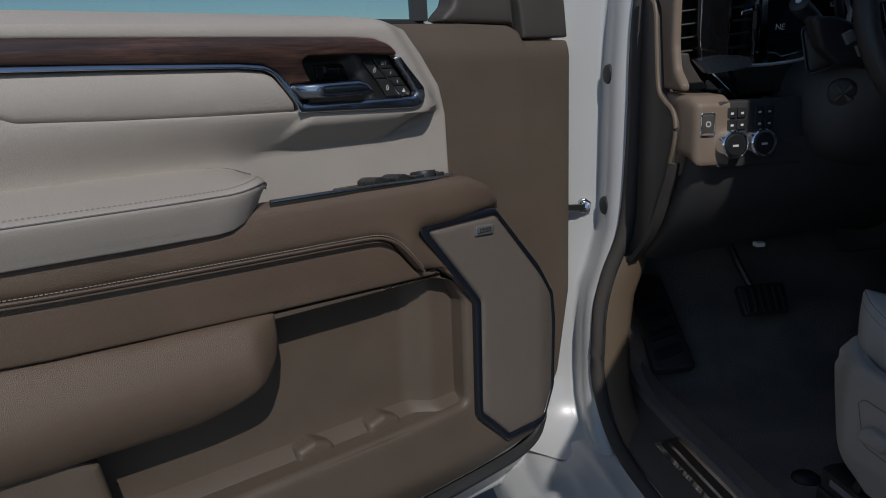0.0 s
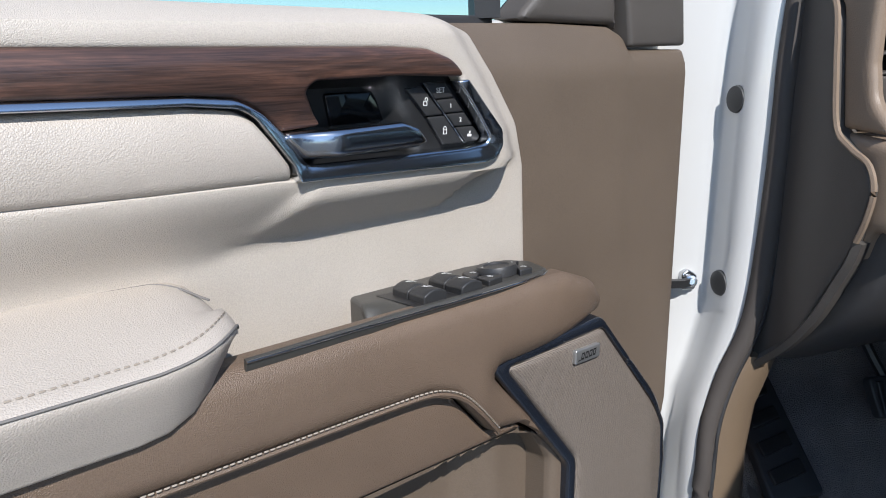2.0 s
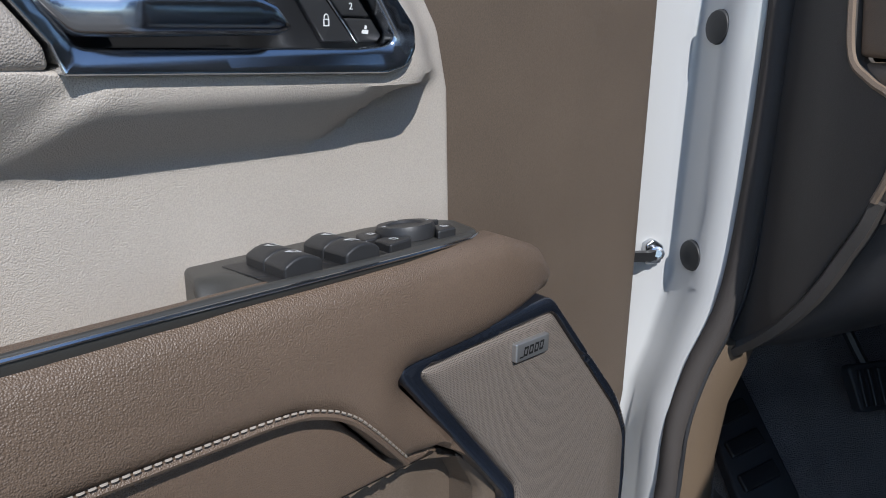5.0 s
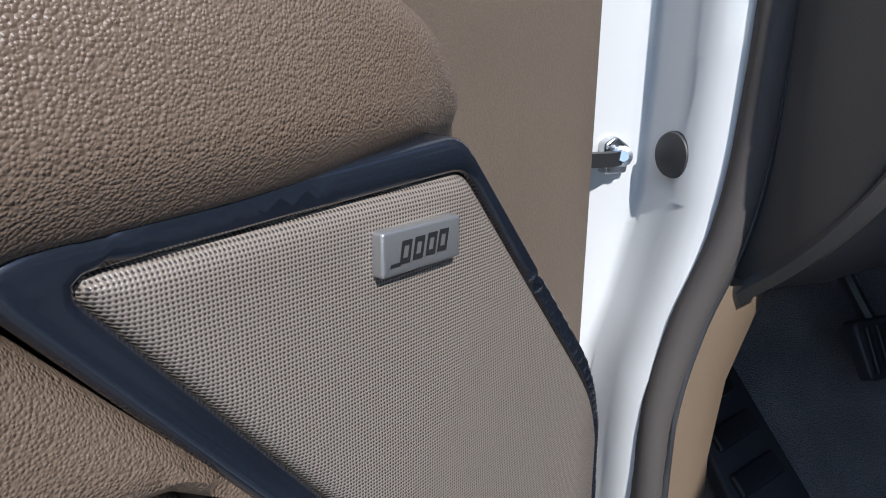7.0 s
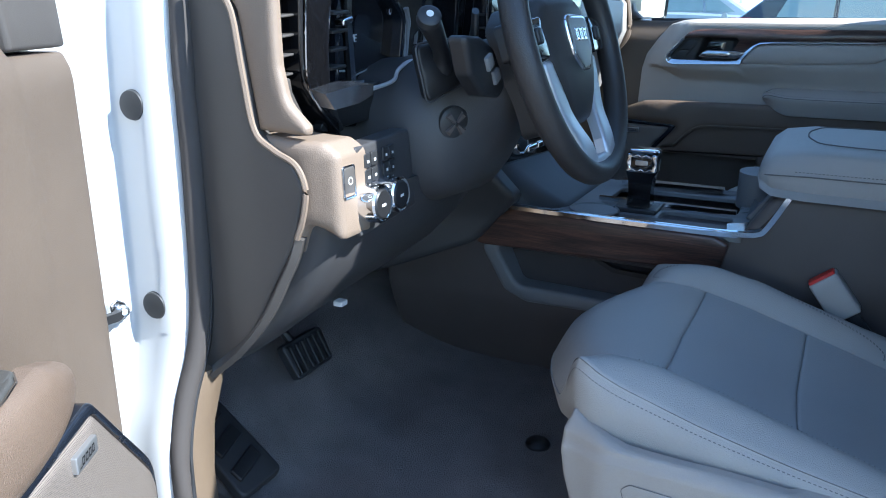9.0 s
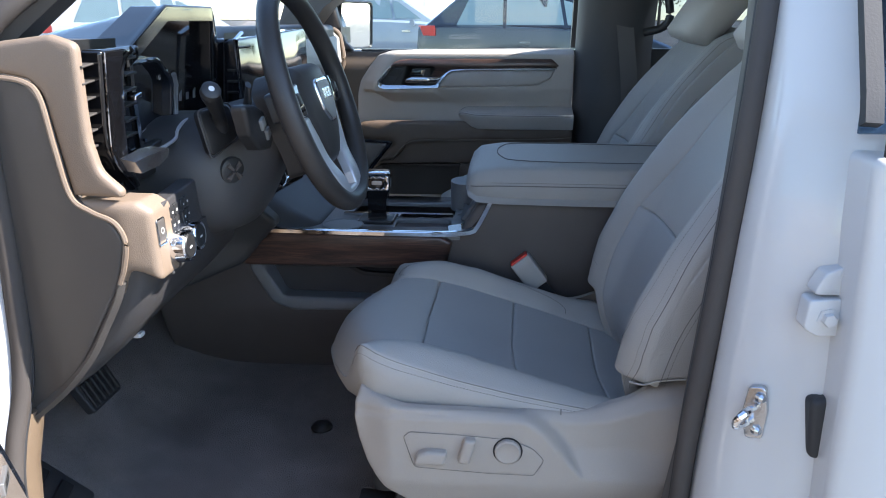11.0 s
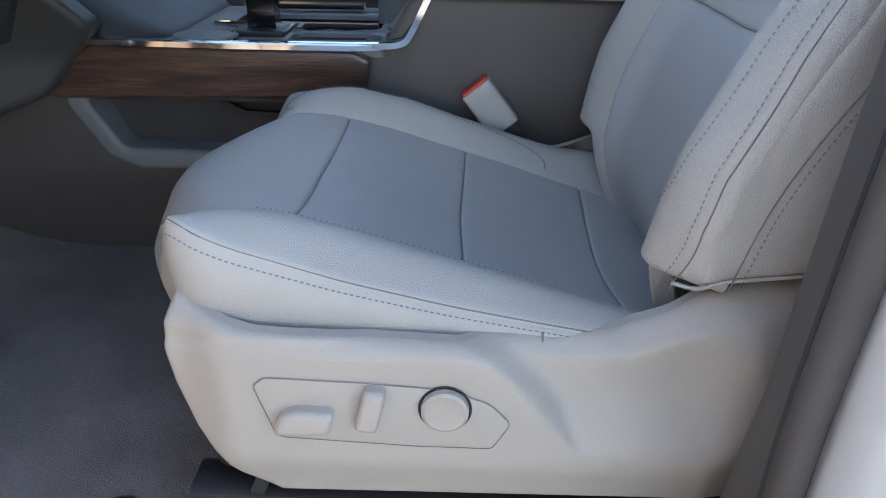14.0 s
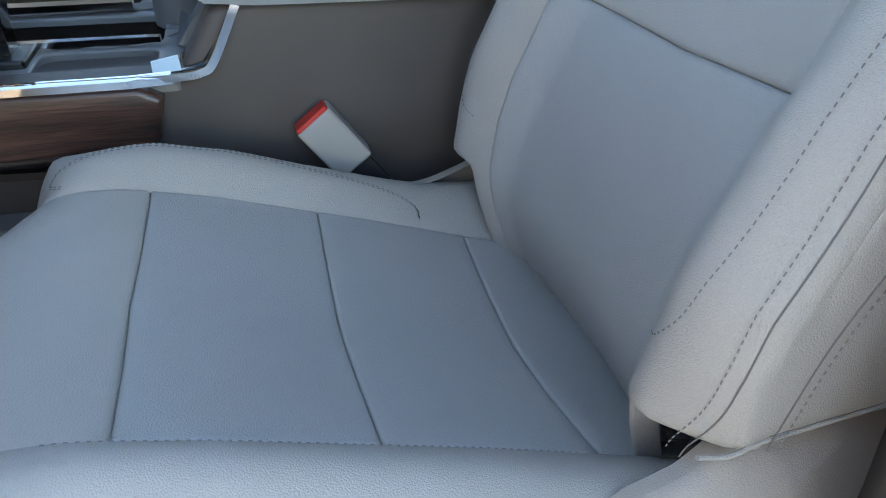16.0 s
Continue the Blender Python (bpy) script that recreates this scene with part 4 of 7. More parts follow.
part("bolt", lathe([(0.0, 0.010), (0.004, 0.010), (0.0048, 0.007), (0.0075, 0.0065), (0.0075, 0.0)], (0.530, 1.339, 1.108), (-0.4, -0.9, 0.2), 12), STEEL, strap)

SEAL_PATH = smooth_line([(0.715, 0.38, 1.80), (0.71, 0.70, 1.775), (0.67, 0.98, 1.69), (0.635, 1.16, 1.585), (0.604, 1.225, 1.535), (0.592, 1.258, 1.49), (0.584, 1.262, 1.40), (0.581, 1.262, 1.20), (0.573, 1.266, 1.08), (0.549, 1.274, 1.00), (0.534, 1.275, 0.94), (0.529, 1.272, 0.87), (0.529, 1.268, 0.80),
                         (0.540, 1.240, 0.725), (0.544, 1.175, 0.692), (0.545, 1.05, 0.682), (0.545, 0.75, 0.682), (0.545, 0.56, 0.690), (0.548, 0.49, 0.73), (0.552, 0.440, 0.85), (0.560, 0.425, 1.05), (0.565, 0.408, 1.25), (0.575, 0.393, 1.45), (0.63, 0.372, 1.62), (0.70, 0.36, 1.75)], 6, True)
single("door_seal", sweep(SEAL_PATH, circle(0.0125, 12, 0.0112), True), TRIM_SEAL, "dark rubber seal round the driver door opening", "door seal", "structure", angle=60)
single("door_seal_lip", tube([(p[0] + 0.0092, p[1] + (-0.0076 if p[1] > 0.8 else 0.0076), p[2]) for p in SEAL_PATH], 0.0032, 6, True), RUBBER, "thin black lip beside the door seal", "door seal", "structure", angle=60)
# A pillar inside and roof rail
single("windscreen_pillar", loft([[(x + dx, y + dy, z + dz) for dx, dy, dz in ((-0.015, 0.02, 0.015), (0.075, 0.055, 0.03), (0.085, 0.0, -0.02), (0.012, -0.02, -0.02))] for x, y, z in ((0.60, 1.30, 1.48), (0.635, 1.19, 1.58), (0.67, 1.02, 1.69), (0.715, 0.74, 1.79), (0.725, 0.40, 1.82), (0.725, -0.75, 1.80))]), GREY_TRIM, "grey trimmed windscreen pillar and roof rail", "car body", "structure")
single("windscreen_pillar_right", loft([[(2.75 - x + dx, y + dy, z + dz) for dx, dy, dz in ((0.015, 0.02, 0.015), (-0.075, 0.055, 0.03), (-0.085, 0.0, -0.02), (-0.012, -0.02, -0.02))][::-1] for x, y, z in ((0.60, 1.30, 1.46), (0.635, 1.19, 1.58), (0.665, 1.02, 1.69), (0.69, 0.74, 1.79), (0.70, 0.40, 1.82), (0.70, -0.75, 1.80))]), GREY_TRIM, "grey trimmed windscreen pillar and roof rail", "car body", "structure")
# B pillar
BP = [(0.600, 0.330), (0.573, 0.398), (0.545, 0.402), (0.520, 0.392), (0.500, 0.372), (0.487, 0.340), (0.470, 0.318), (0.470, 0.24), (0.62, 0.24)]
rings = [[(x + dx, y + dy, z) for x, y in BP] for z, dx, dy in ((0.56, -0.03, 0.03), (0.70, -0.025, 0.03), (0.90, -0.012, 0.022), (1.10, 0.0, 0.008), (1.30, 0.010, -0.006), (1.46, 0.026, -0.02), (1.62, 0.10, -0.03), (1.80, 0.18, -0.04))]
single("door_pillar", loft(rings), WHITE, "white painted centre pillar of the truck body", "car body", "structure", angle=50)
single("pillar_trim", loft([[(0.566 + dx, 0.400 + dy, z), (0.60 + dx, 0.36 + dy, z), (0.66 + dx, 0.32 + dy, z), (0.66 + dx, 0.25 + dy, z), (0.72 + dx, 0.25 + dy, z), (0.70 + dx, 0.33 + dy, z), (0.652 + dx, 0.385 + dy, z), (0.634 + dx, 0.406 + dy, z), (0.622 + dx, 0.412 + dy, z), (0.600 + dx, 0.412 + dy, z), (0.580 + dx, 0.407 + dy, z)] for z, dx, dy in ((0.72, -0.01, 0.050), (0.90, 0.0, 0.025), (1.0, 0.0, 0.0115), (1.09, 0.0, 0.006), (1.24, 0.002, -0.006), (1.35, 0.006, -0.013), (1.49, 0.016, -0.022), (1.80, 0.11, -0.042))]), GREY_TRIM, "dark taupe centre pillar trim", "car body", "structure", angle=50)
striker = thing("door_striker", (0.487, 0.38, 1.09), "shiny steel door striker bolted to the white pillar", "door striker")
STK = lambda u, v, h: (0.497 + u * 0.5 - h * 0.8, 0.376 + u * 0.86 + h * 0.5, v)
part("plate", sheet(rc([(-0.011, 1.088, 0.006), (0.007, 1.084, 0.006), (0.013, 1.115), (0.009, 1.146, 0.006), (-0.008, 1.150, 0.006), (-0.013, 1.12)], 0.005), 0.004, STK, 0.02, 0.002, 0.006), STEEL, striker)
part("loop", tube([STK(*q) for q in smooth_line([(-0.002, 1.126, 0.0), (0.001, 1.128, 0.020), (0.005, 1.126, 0.034), (0.010, 1.117, 0.037), (0.010, 1.109, 0.032), (0.006, 1.108, 0.018), (0.002, 1.108, 0.0)], 5)], 0.0042, 8), BRIGHT, striker)
for v in (1.098, 1.137):
    part("screw", lathe([(0.0, 0.008), (0.0035, 0.008), (0.006, 0.005), (0.006, 0.0)], STK(-0.002, v, 0.003), (-0.85, -0.5, 0), 12), STEEL, striker)
hinge = thing("rear_door_hinge", (0.47, 0.33, 1.22), "white painted rear door hinge with hexagon bolts", "door hinge")
HG = lambda u, v, h: (0.474 - h, u, v)
part("leaf", sheet(rc([(0.352, 1.228, 0.008), (0.350, 1.258, 0.004), (0.300, 1.262), (0.300, 1.222), (0.338, 1.220, 0.008)], 0.004), 0.008, HG, 0.02, 0.002, 0.02), WHITE, hinge)
part("leaf", sheet(rc([(0.345, 1.262), (0.335, 1.285, 0.01), (0.298, 1.30, 0.01), (0.298, 1.262)], 0.004), 0.002, HG, 0.02, 0.002, 0.02), WHITE, hinge)
for u, v, h in ((0.330, 1.240, 0.008), (0.312, 1.287, 0.002)):
    part("bolt", lathe([(0.0, 0.008), (0.0065, 0.008), (0.0075, 0.006), (0.0075, 0.002), (0.011, 0.0015), (0.011, 0.0)], HG(u, v, h), (-1, 0, 0), 6), WHITE, hinge)
boot = thing("cable_boot", (0.47, 0.30, 0.93), "black rubber cable boot between pillar and rear door", "cable boot")
part("cover", sheet(rc([(0.302, 1.085), (0.328, 1.08, 0.01), (0.334, 1.15, 0.01), (0.300, 1.158)], 0.006), 0.012, HG, 0.02, 0.006, 0.03), RUBBER, boot)
part("bellows", lathe([(0.012 + 0.0025 * (i % 2), -0.004 * i) for i in range(24)], (0.455, 0.305, 1.08), (0.05, 0.05, 1), 12), RUBBER, boot)
sticker = thing("warning_sticker", (0.50, 0.395, 0.955), "small yellow triangle warning sticker on the pillar", "sticker")
part("sticker_face", sheet([(-0.018, 0.952), (0.022, 0.952), (0.002, 0.985)], 0.003, lambda u, v, h: (0.492 + u * 0.55 - h * 0.84, 0.395 + u * 0.84 + h * 0.55, v), 0.02, 0, 0), mat("yellow_print", (0.75, 0.50, 0.02), 0.5), sticker)
part("sticker_border", sheet([(-0.022, 0.949), (0.026, 0.949), (0.002, 0.991)], 0.002, lambda u, v, h: (0.492 + u * 0.55 - h * 0.84, 0.395 + u * 0.84 + h * 0.55, v), 0.02, 0, 0), MARK, sticker)
# rear door, closed
rear = thing("rear_door", (0.42, -0.1, 0.6), "closed white rear door with chrome belt line", "car door")
RD = lambda y, z, h: (-h, y, z)
part("skin", sheet(rc([(0.312, 0.62, 0.03), (0.319, 1.0), (0.320, 1.25, 0.05), (0.321, 1.404), (-0.60, 1.418), (-0.66, 1.0), (-0.55, 0.62)], 0.01), lambda y, z: -0.440 + 0.022 * math.sin(math.pi * (z - 0.58) / 0.95) - 0.010 * sstep(y, 0.28, 0.321), RD, 0.025, 0.010, 0.045), WHITE, rear, "white painted outer skin")
part("belt_moulding", sweep([(0.416, 0.324, 1.419), (0.416, -0.60, 1.431)], [(-0.010, -0.010), (0.010, -0.010), (0.010, 0.010), (-0.010, 0.010)]), BRIGHT, rear, "chrome belt moulding")
part("window_seal", sweep([(0.448, 0.328, 1.434), (0.460, 0.326, 1.46), (0.535, 0.316, 1.58), (0.64, 0.29, 1.79)], [(-0.006, -0.008), (0.006, -0.008), (0.006, 0.008), (-0.006, 0.008)], up=(0, 1, 0)), RUBBER, rear)
g = part("window_glass", ([(0.452, 0.335, 1.425), (0.452, -0.60, 1.43), (0.64, -0.55, 1.80), (0.64, 0.28, 1.80), (0.458, 0.335, 1.425), (0.458, -0.60, 1.43), (0.646, -0.55, 1.80), (0.646, 0.26, 1.80)], [(0, 1, 2, 3), (7, 6, 5, 4), (0, 3, 7, 4), (1, 5, 6, 2)]), GLASS_DARK, rear, "dark tinted window glass")
# roof, back wall, right side, screens
roof_h = lambda x, y: 1.86 - 0.10 * ((x - 1.365) / 0.70) ** 4 - 0.02 * ((y - 0.2) / 0.8) ** 2
single("roof", sheet(rc([(0.71, 0.86), (0.72, -0.74), (2.01, -0.74), (2.02, 0.86)], 0.06), roof_h, face_up, 0.08, 0.01, 0.02), WHITE, "white painted cab roof", "car roof", "structure")
single("headliner", sheet(rc([(0.73, 0.84), (0.74, -0.72), (1.99, -0.72), (2.0, 0.84)], 0.05), lambda x, y: roof_h(x, y) - 0.035, face_up, 0.1, 0.0, 0.0), HEADLINER, "grey fabric headliner", "headliner", "structure")
single("cab_back", box((0.56, -0.80, 0.6), (2.17, -0.74, 1.42)), DASH, "dark lower back wall of the cab", "car body", "structure")
single("cab_back_header", box((0.66, -0.80, 1.76), (2.07, -0.74, 1.84)), DASH, "roof edge over the rear window", "car body", "structure")
g = single("rear_window", sheet([(0.60, 1.42), (2.13, 1.42), (2.05, 1.76), (0.68, 1.76)], 0.77, face_rear, 0.5, 0.0, 0.004), GLASS_DARK, "tinted rear cab window", "window", "structure")
g = single("windscreen", ([(0.64, 1.62, 1.42), (2.11, 1.62, 1.42), (2.05, 0.88, 1.84), (0.69, 0.88, 1.84)], [(0, 1, 2, 3)]), GLASS, "clear sloping windscreen", "window", "structure")
g.visible_shadow = False
g = single("rear_window_right", ([(2.16, 0.30, 1.44), (2.16, -0.62, 1.44), (2.05, -0.62, 1.79), (2.05, 0.30, 1.79)], [(0, 1, 2, 3)]), GLASS_DARK, "clear rear side window", "window", "structure")
single("rear_door_right", sheet(rc([(0.40, 0.66), (0.40, 1.44), (-0.74, 1.44), (-0.74, 0.66)], 0.01), 2.13, lambda y, z, h: (h, y, z), 0.1, 0.0, 0.02), DASH, "dark trimmed right rear door", "car door", "structure")
single("door_pillar_right", loft([[(2.13 + dx, 0.44, z), (2.09 + dx, 0.42, z), (2.06 + dx, 0.36, z), (2.06 + dx, 0.27, z), (2.10 + dx, 0.22, z), (2.18 + dx, 0.22, z), (2.18 + dx, 0.44, z)][::-1] for z, dx in ((0.70, 0.0), (1.2, 0.0), (1.44, 0.0), (1.80, -0.10))]), DASH, "dark trimmed right centre pillar", "car body", "structure")
# floor, sill, firewall, tunnel
def floor_h(x, y):
    z = 0.752 + 0.10 * sstep(y, 1.22, 1.50) ** 1.5
    z += 0.10 * sstep(y, 1.48, 1.62)
    return z + 0.004 * math.sin(x * 19) * math.sin(y * 23)
single("floor_carpet", sheet([(0.625, -0.74), (2.10, -0.74), (2.10, 1.64), (0.625, 1.64)], floor_h, face_up, 0.03, 0.0, 0.05), CARPET, "dark grey carpet of the footwell", "carpet", "structure")
single("firewall", box((0.58, 1.62, 0.6), (2.15, 1.66, 1.44)), DASH, "dark front wall of the footwell", "car body", "structure")
sill = [(0.345, 0.56), (0.348, 0.612), (0.360, 0.624), (0.388, 0.628), (0.398, 0.634), (0.404, 0.646), (0.418, 0.653), (0.455, 0.658), (0.475, 0.664), (0.482, 0.672), (0.51, 0.676), (0.545, 0.679), (0.560, 0.700), (0.60, 0.716), (0.640, 0.742), (0.655, 0.76), (0.655, 0.56)]
single("door_sill", loft([[(x, y, z) for x, z in sill] for y in (1.46, 1.2, 0.9, 0.6, 0.3, 0.2)]), WHITE, "white painted door sill", "car body", "structure", angle=50)
STRIM = [(0.551, 0.686), (0.560, 0.703), (0.60, 0.7195), (0.640, 0.7455), (0.652, 0.766), (0.660, 0.770), (0.662, 0.74)]
single("sill_trim", loft([[(x + kx, y, z + kz) for x, z in STRIM] for y, kx, kz in ((1.50, -0.004, 0.04), (1.34, -0.004, 0.012), (1.27, -0.002, 0.002), (1.18, 0, 0.0), (0.9, 0, 0), (0.6, 0, 0), (0.46, 0, 0.0))]), GREY_TRIM, "dark taupe moulded sill trim", "sill trim", "structure", angle=50)
scuff = thing("scuff_plate", (0.61, 1.0, 0.72), "satin metal scuff plate let into the sill trim", "scuff plate")
SC = lambda y, s, h: (0.602 + s, y, 0.7235 + s * 0.62 + h)
part("plate", sheet(rc([(1.165, -0.010, 0.003), (1.135, 0.026, 0.004), (0.62, 0.026), (0.62, -0.010)], 0.004), 0.002, SC, 0.03, 0.0015, 0.004), CHROME, scuff)
for k, (c0, c1) in enumerate(((-0.004, 0.004), (0.008, 0.018))):
    part("groove", sheet(rc([(1.148 - 0.012 * k, c0), (1.140 - 0.012 * k, c1), (0.63, c1), (0.63, c0)], 0.003), 0.0032, SC, 0.05, 0.0008, 0.002), BLACK, scuff)
single("kick_panel", loft([[(x0, y0 + 0.002, z), (x0 + 0.012, y0 - 0.006, z), (x0 + 0.030, y0 - 0.007, z), (x0 + 0.056, y0 + 0.002, z), (x0 + 0.068, y0 + 0.014, z), (x0 + 0.076, y0 + 0.10, z), (x0 + 0.080, 1.6, z), (x0, 1.6, z)] for z, x0, y0 in ((0.700, 0.546, 1.190), (0.712, 0.542, 1.222), (0.735, 0.537, 1.250), (0.765, 0.533, 1.264), (0.80, 0.532, 1.272), (0.88, 0.531, 1.275), (0.95, 0.536, 1.272), (1.03, 0.560, 1.266))]), mat("tan_moulded_plastic", (0.165, 0.118, 0.078), 0.5, grain=0.35, grain_size=0.0012, blotch=0.08, speck=0.06), "tan moulded kick panel beside the footwell", "kick panel", "structure", angle=60)
single("kick_panel_right", box((2.10, 1.36, 0.60), (2.16, 1.66, 1.46)), GREY_TRIM, "dark side wall of the passenger footwell", "kick panel", "structure")
# dead pedal and brake pedal
dead = thing("foot_rest", (0.68, 1.38, 0.79), "black ribbed rubber foot rest on the footwell slope", "foot rest")
DP = lambda u, v, h: (0.655 + u, 1.300 + v * 0.86 - h * 0.50, 0.784 + v * 0.50 + h * 0.86)
part("pad", sheet(rc([(0.0, 0.0), (0.085, 0.0), (0.105, 0.24), (0.035, 0.26)], 0.012), 0.008, DP, 0.03, 0.004, 0.012), RUBBER, dead)
for i in range(5):
    part("rib", sheet(rc([(0.014 + 0.006 * i, 0.02 + 0.045 * i), (0.074 + 0.003 * i, 0.035 + 0.045 * i), (0.074 + 0.003 * i, 0.058 + 0.045 * i), (0.014 + 0.006 * i, 0.043 + 0.045 * i)], 0.004), 0.013, DP, 0.03, 0.003, 0.006), BLACK, dead)
brake = thing("brake_pedal", (0.91, 1.36, 0.84), "wide black ribbed brake pedal", "pedal")
BR = lambda u, v, h: (0.882 + u * 0.86, 1.372 + v * 0.42 - h * 0.9, 0.850 + v * 0.74 + h * 0.42)
part("pad", sheet(rc([(0.0, 0.0, 0.01), (0.112, 0.0, 0.01), (0.118, 0.075, 0.012), (-0.006, 0.075, 0.012)], 0.01), 0.006, BR, 0.03, 0.004, 0.012), RUBBER, brake)
for i in range(6):
    part("rib", sheet(rc([(0.006 + 0.018 * i, 0.008), (0.016 + 0.018 * i, 0.008), (0.016 + 0.018 * i, 0.067), (0.006 + 0.018 * i, 0.067)], 0.002), 0.011, BR, 0.04, 0.002, 0.006), BLACK, brake)
part("arm", tube(smooth_line([BR(0.04, 0.06, -0.006), (0.886, 1.44, 0.97), (0.85, 1.45, 1.06), (0.85, 1.44, 1.20)], 6), 0.008, 8), BLACK, brake)
button = thing("carpet_button", (1.034, 0.999, 0.752), "black round carpet fixing button", "fixing button")
part("button_cap", lathe([(0.0, 0.010), (0.010, 0.010), (0.016, 0.007), (0.021, 0.002), (0.021, -0.002)], (1.034, 0.999, 0.753), (0, 0, 1), 20), BLACK, button)
copy_thing(button, Matrix.Translation(world((0.735, 0.955, 0.752))))

# ---- dashboard ----
dash = thing("dashboard", (1.3, 1.4, 1.0), "dark dashboard with tan trim and black instrument cluster", "dashboard")
part("end_panel", sheet(rc([(1.262, 1.464), (1.200, 1.450, 0.012), (1.186, 1.428, 0.02), (1.170, 1.318, 0.004), (1.122, 1.290, 0.03), (1.110, 1.268, 0.02), (1.123, 1.211, 0.1), (1.192, 1.089, 0.2), (1.282, 1.008, 0.004), (1.284, 1.10), (1.282, 1.30)], 0.004), lambda y, z: -0.588 + 0.010 * sstep(y, 1.25, 1.16), face_left, 0.012, 0.004, 0.02), GREY_TRIM, dash, "dark taupe dashboard end panel")
part("end_trim", sweep([(0.5785, y, z) for y, z in smooth_line([(1.238, 1.4605), (1.205, 1.455), (1.188, 1.438), (1.179, 1.38), (1.168, 1.322), (1.145, 1.303), (1.118, 1.290), (1.107, 1.266), (1.112, 1.235), (1.121, 1.212)], 6)], circle(0.0032, 6)), TAN, dash, "tan edge bead")
PODO = [(1.262, 1.468), (1.245, 1.498, 0.02), (1.172, 1.507, 0.015), (1.142, 1.497, 0.012), (1.142, 1.42), (1.141, 1.385, 0.03), (1.133, 1.350, 0.03), (1.108, 1.327, 0.008), (1.110, 1.318, 0.005), (1.170, 1.320, 0.004), (1.190, 1.440, 0.02), (1.205, 1.457, 0.01)]
part("vent_pod", sheet(rc(PODO, 0.006), lambda y, z: -0.586, face_left, 0.010, 0.007, 0.005), TAN, dash, "tan soft-touch vent pod")
part("lower_pod", sheet(rc([(1.172, 1.316, 0.003), (1.096, 1.312, 0.015), (1.0795, 1.300, 0.012), (1.0745, 1.208, 0.006), (1.115, 1.230, 0.03), (1.128, 1.19), (1.17, 1.19)], 0.006), lambda y, z: -0.586 - 0.008 * sstep(y, 1.12, 1.08), face_left, 0.008, 0.010, 0.044), TAN, dash, "tan lower dashboard corner")
EPB = lambda u, v, h: (u, 1.0775 - h - (1.27 - v) * 0.054, v)
epb = part("parking_brake_switch", sheet(rc([(0.604, 1.256), (0.623, 1.256), (0.623, 1.286), (0.604, 1.286)], 0.003), lambda u, v: 0.0016 - 0.0025 * sstep(v, 1.264, 1.256), EPB, 0.008, 0.001, 0.006), GREY_TRIM, dash, "square parking brake switch")
part("switch_rim", sheet(rc([(0.602, 1.253), (0.625, 1.253), (0.625, 1.288), (0.602, 1.288)], 0.004), 0.0012, EPB, 0.02, 0.0008, 0.004, [rc([(0.604, 1.256), (0.623, 1.256), (0.623, 1.286), (0.604, 1.286)], 0.003)]), CHROME, epb)
part("switch_icon", sheet(circle(0.0042, 14), 0.0, lambda u, v, h: EPB(0.6135 + u, 1.272 + v, 0.0020 + h), 0.01, 0, 0, [circle(0.0030, 14)]), MARK, epb)
# lower knee panel, a long curved skin
KNEE = ((1.245, 1.090), (1.20, 1.098), (1.15, 1.118), (1.10, 1.160), (1.06, 1.205), (1.03, 1.245), (1.012, 1.285), (1.005, 1.34))
def knee_ring(x, dy, dz):
    return [(x, y + dy + 0.0, z + dz * (1.25 - z) / 0.25) for z, y in KNEE] + [(x, 1.45, 1.02), (x, 1.45, 1.26)]
part("knee_panel", loft([knee_ring(0.602, 0.02, 0.0), knee_ring(0.612, 0.006, 0.0), knee_ring(0.64, 0.0, 0.0), knee_ring(0.80, 0.0, 0.02), knee_ring(0.95, 0.0, 0.03), knee_ring(1.06, 0.03, 0.03), knee_ring(1.12, 0.08, 0.0), knee_ring(1.17, 0.16, 0.0)]), DASH, dash, "dark curved knee panel", 60)
part("knee_flank", sheet(rc([(1.098, 1.138, 0.02), (1.155, 1.215), (1.43, 1.215), (1.43, 0.950), (1.339, 0.982, 0.06), (1.182, 1.044, 0.06)], 0.02), lambda y, z: -1.166 + 0.06 * sstep(y, 1.12, 1.40) + 0.05 * sstep(z, 1.08, 1.20), lambda y, z, h: (-h, y, z), 0.015, 0.012, 0.03), DASH, dash, "dark flank of the knee panel beside the console", 60)
part("side_sweep", loft([[(0.577, y + 0.003, z), (0.582, y - 0.003, z - 0.003), (0.596, y + 0.002, z - 0.003), (0.602, y + 0.03, z + 0.004)] for y, z in smooth_line([(1.119, 1.213), (1.127, 1.190), (1.143, 1.160), (1.172, 1.110), (1.215, 1.06), (1.272, 1.012)], 5)]), GREY_TRIM, dash, "taupe sweep under the dashboard corner", 60)
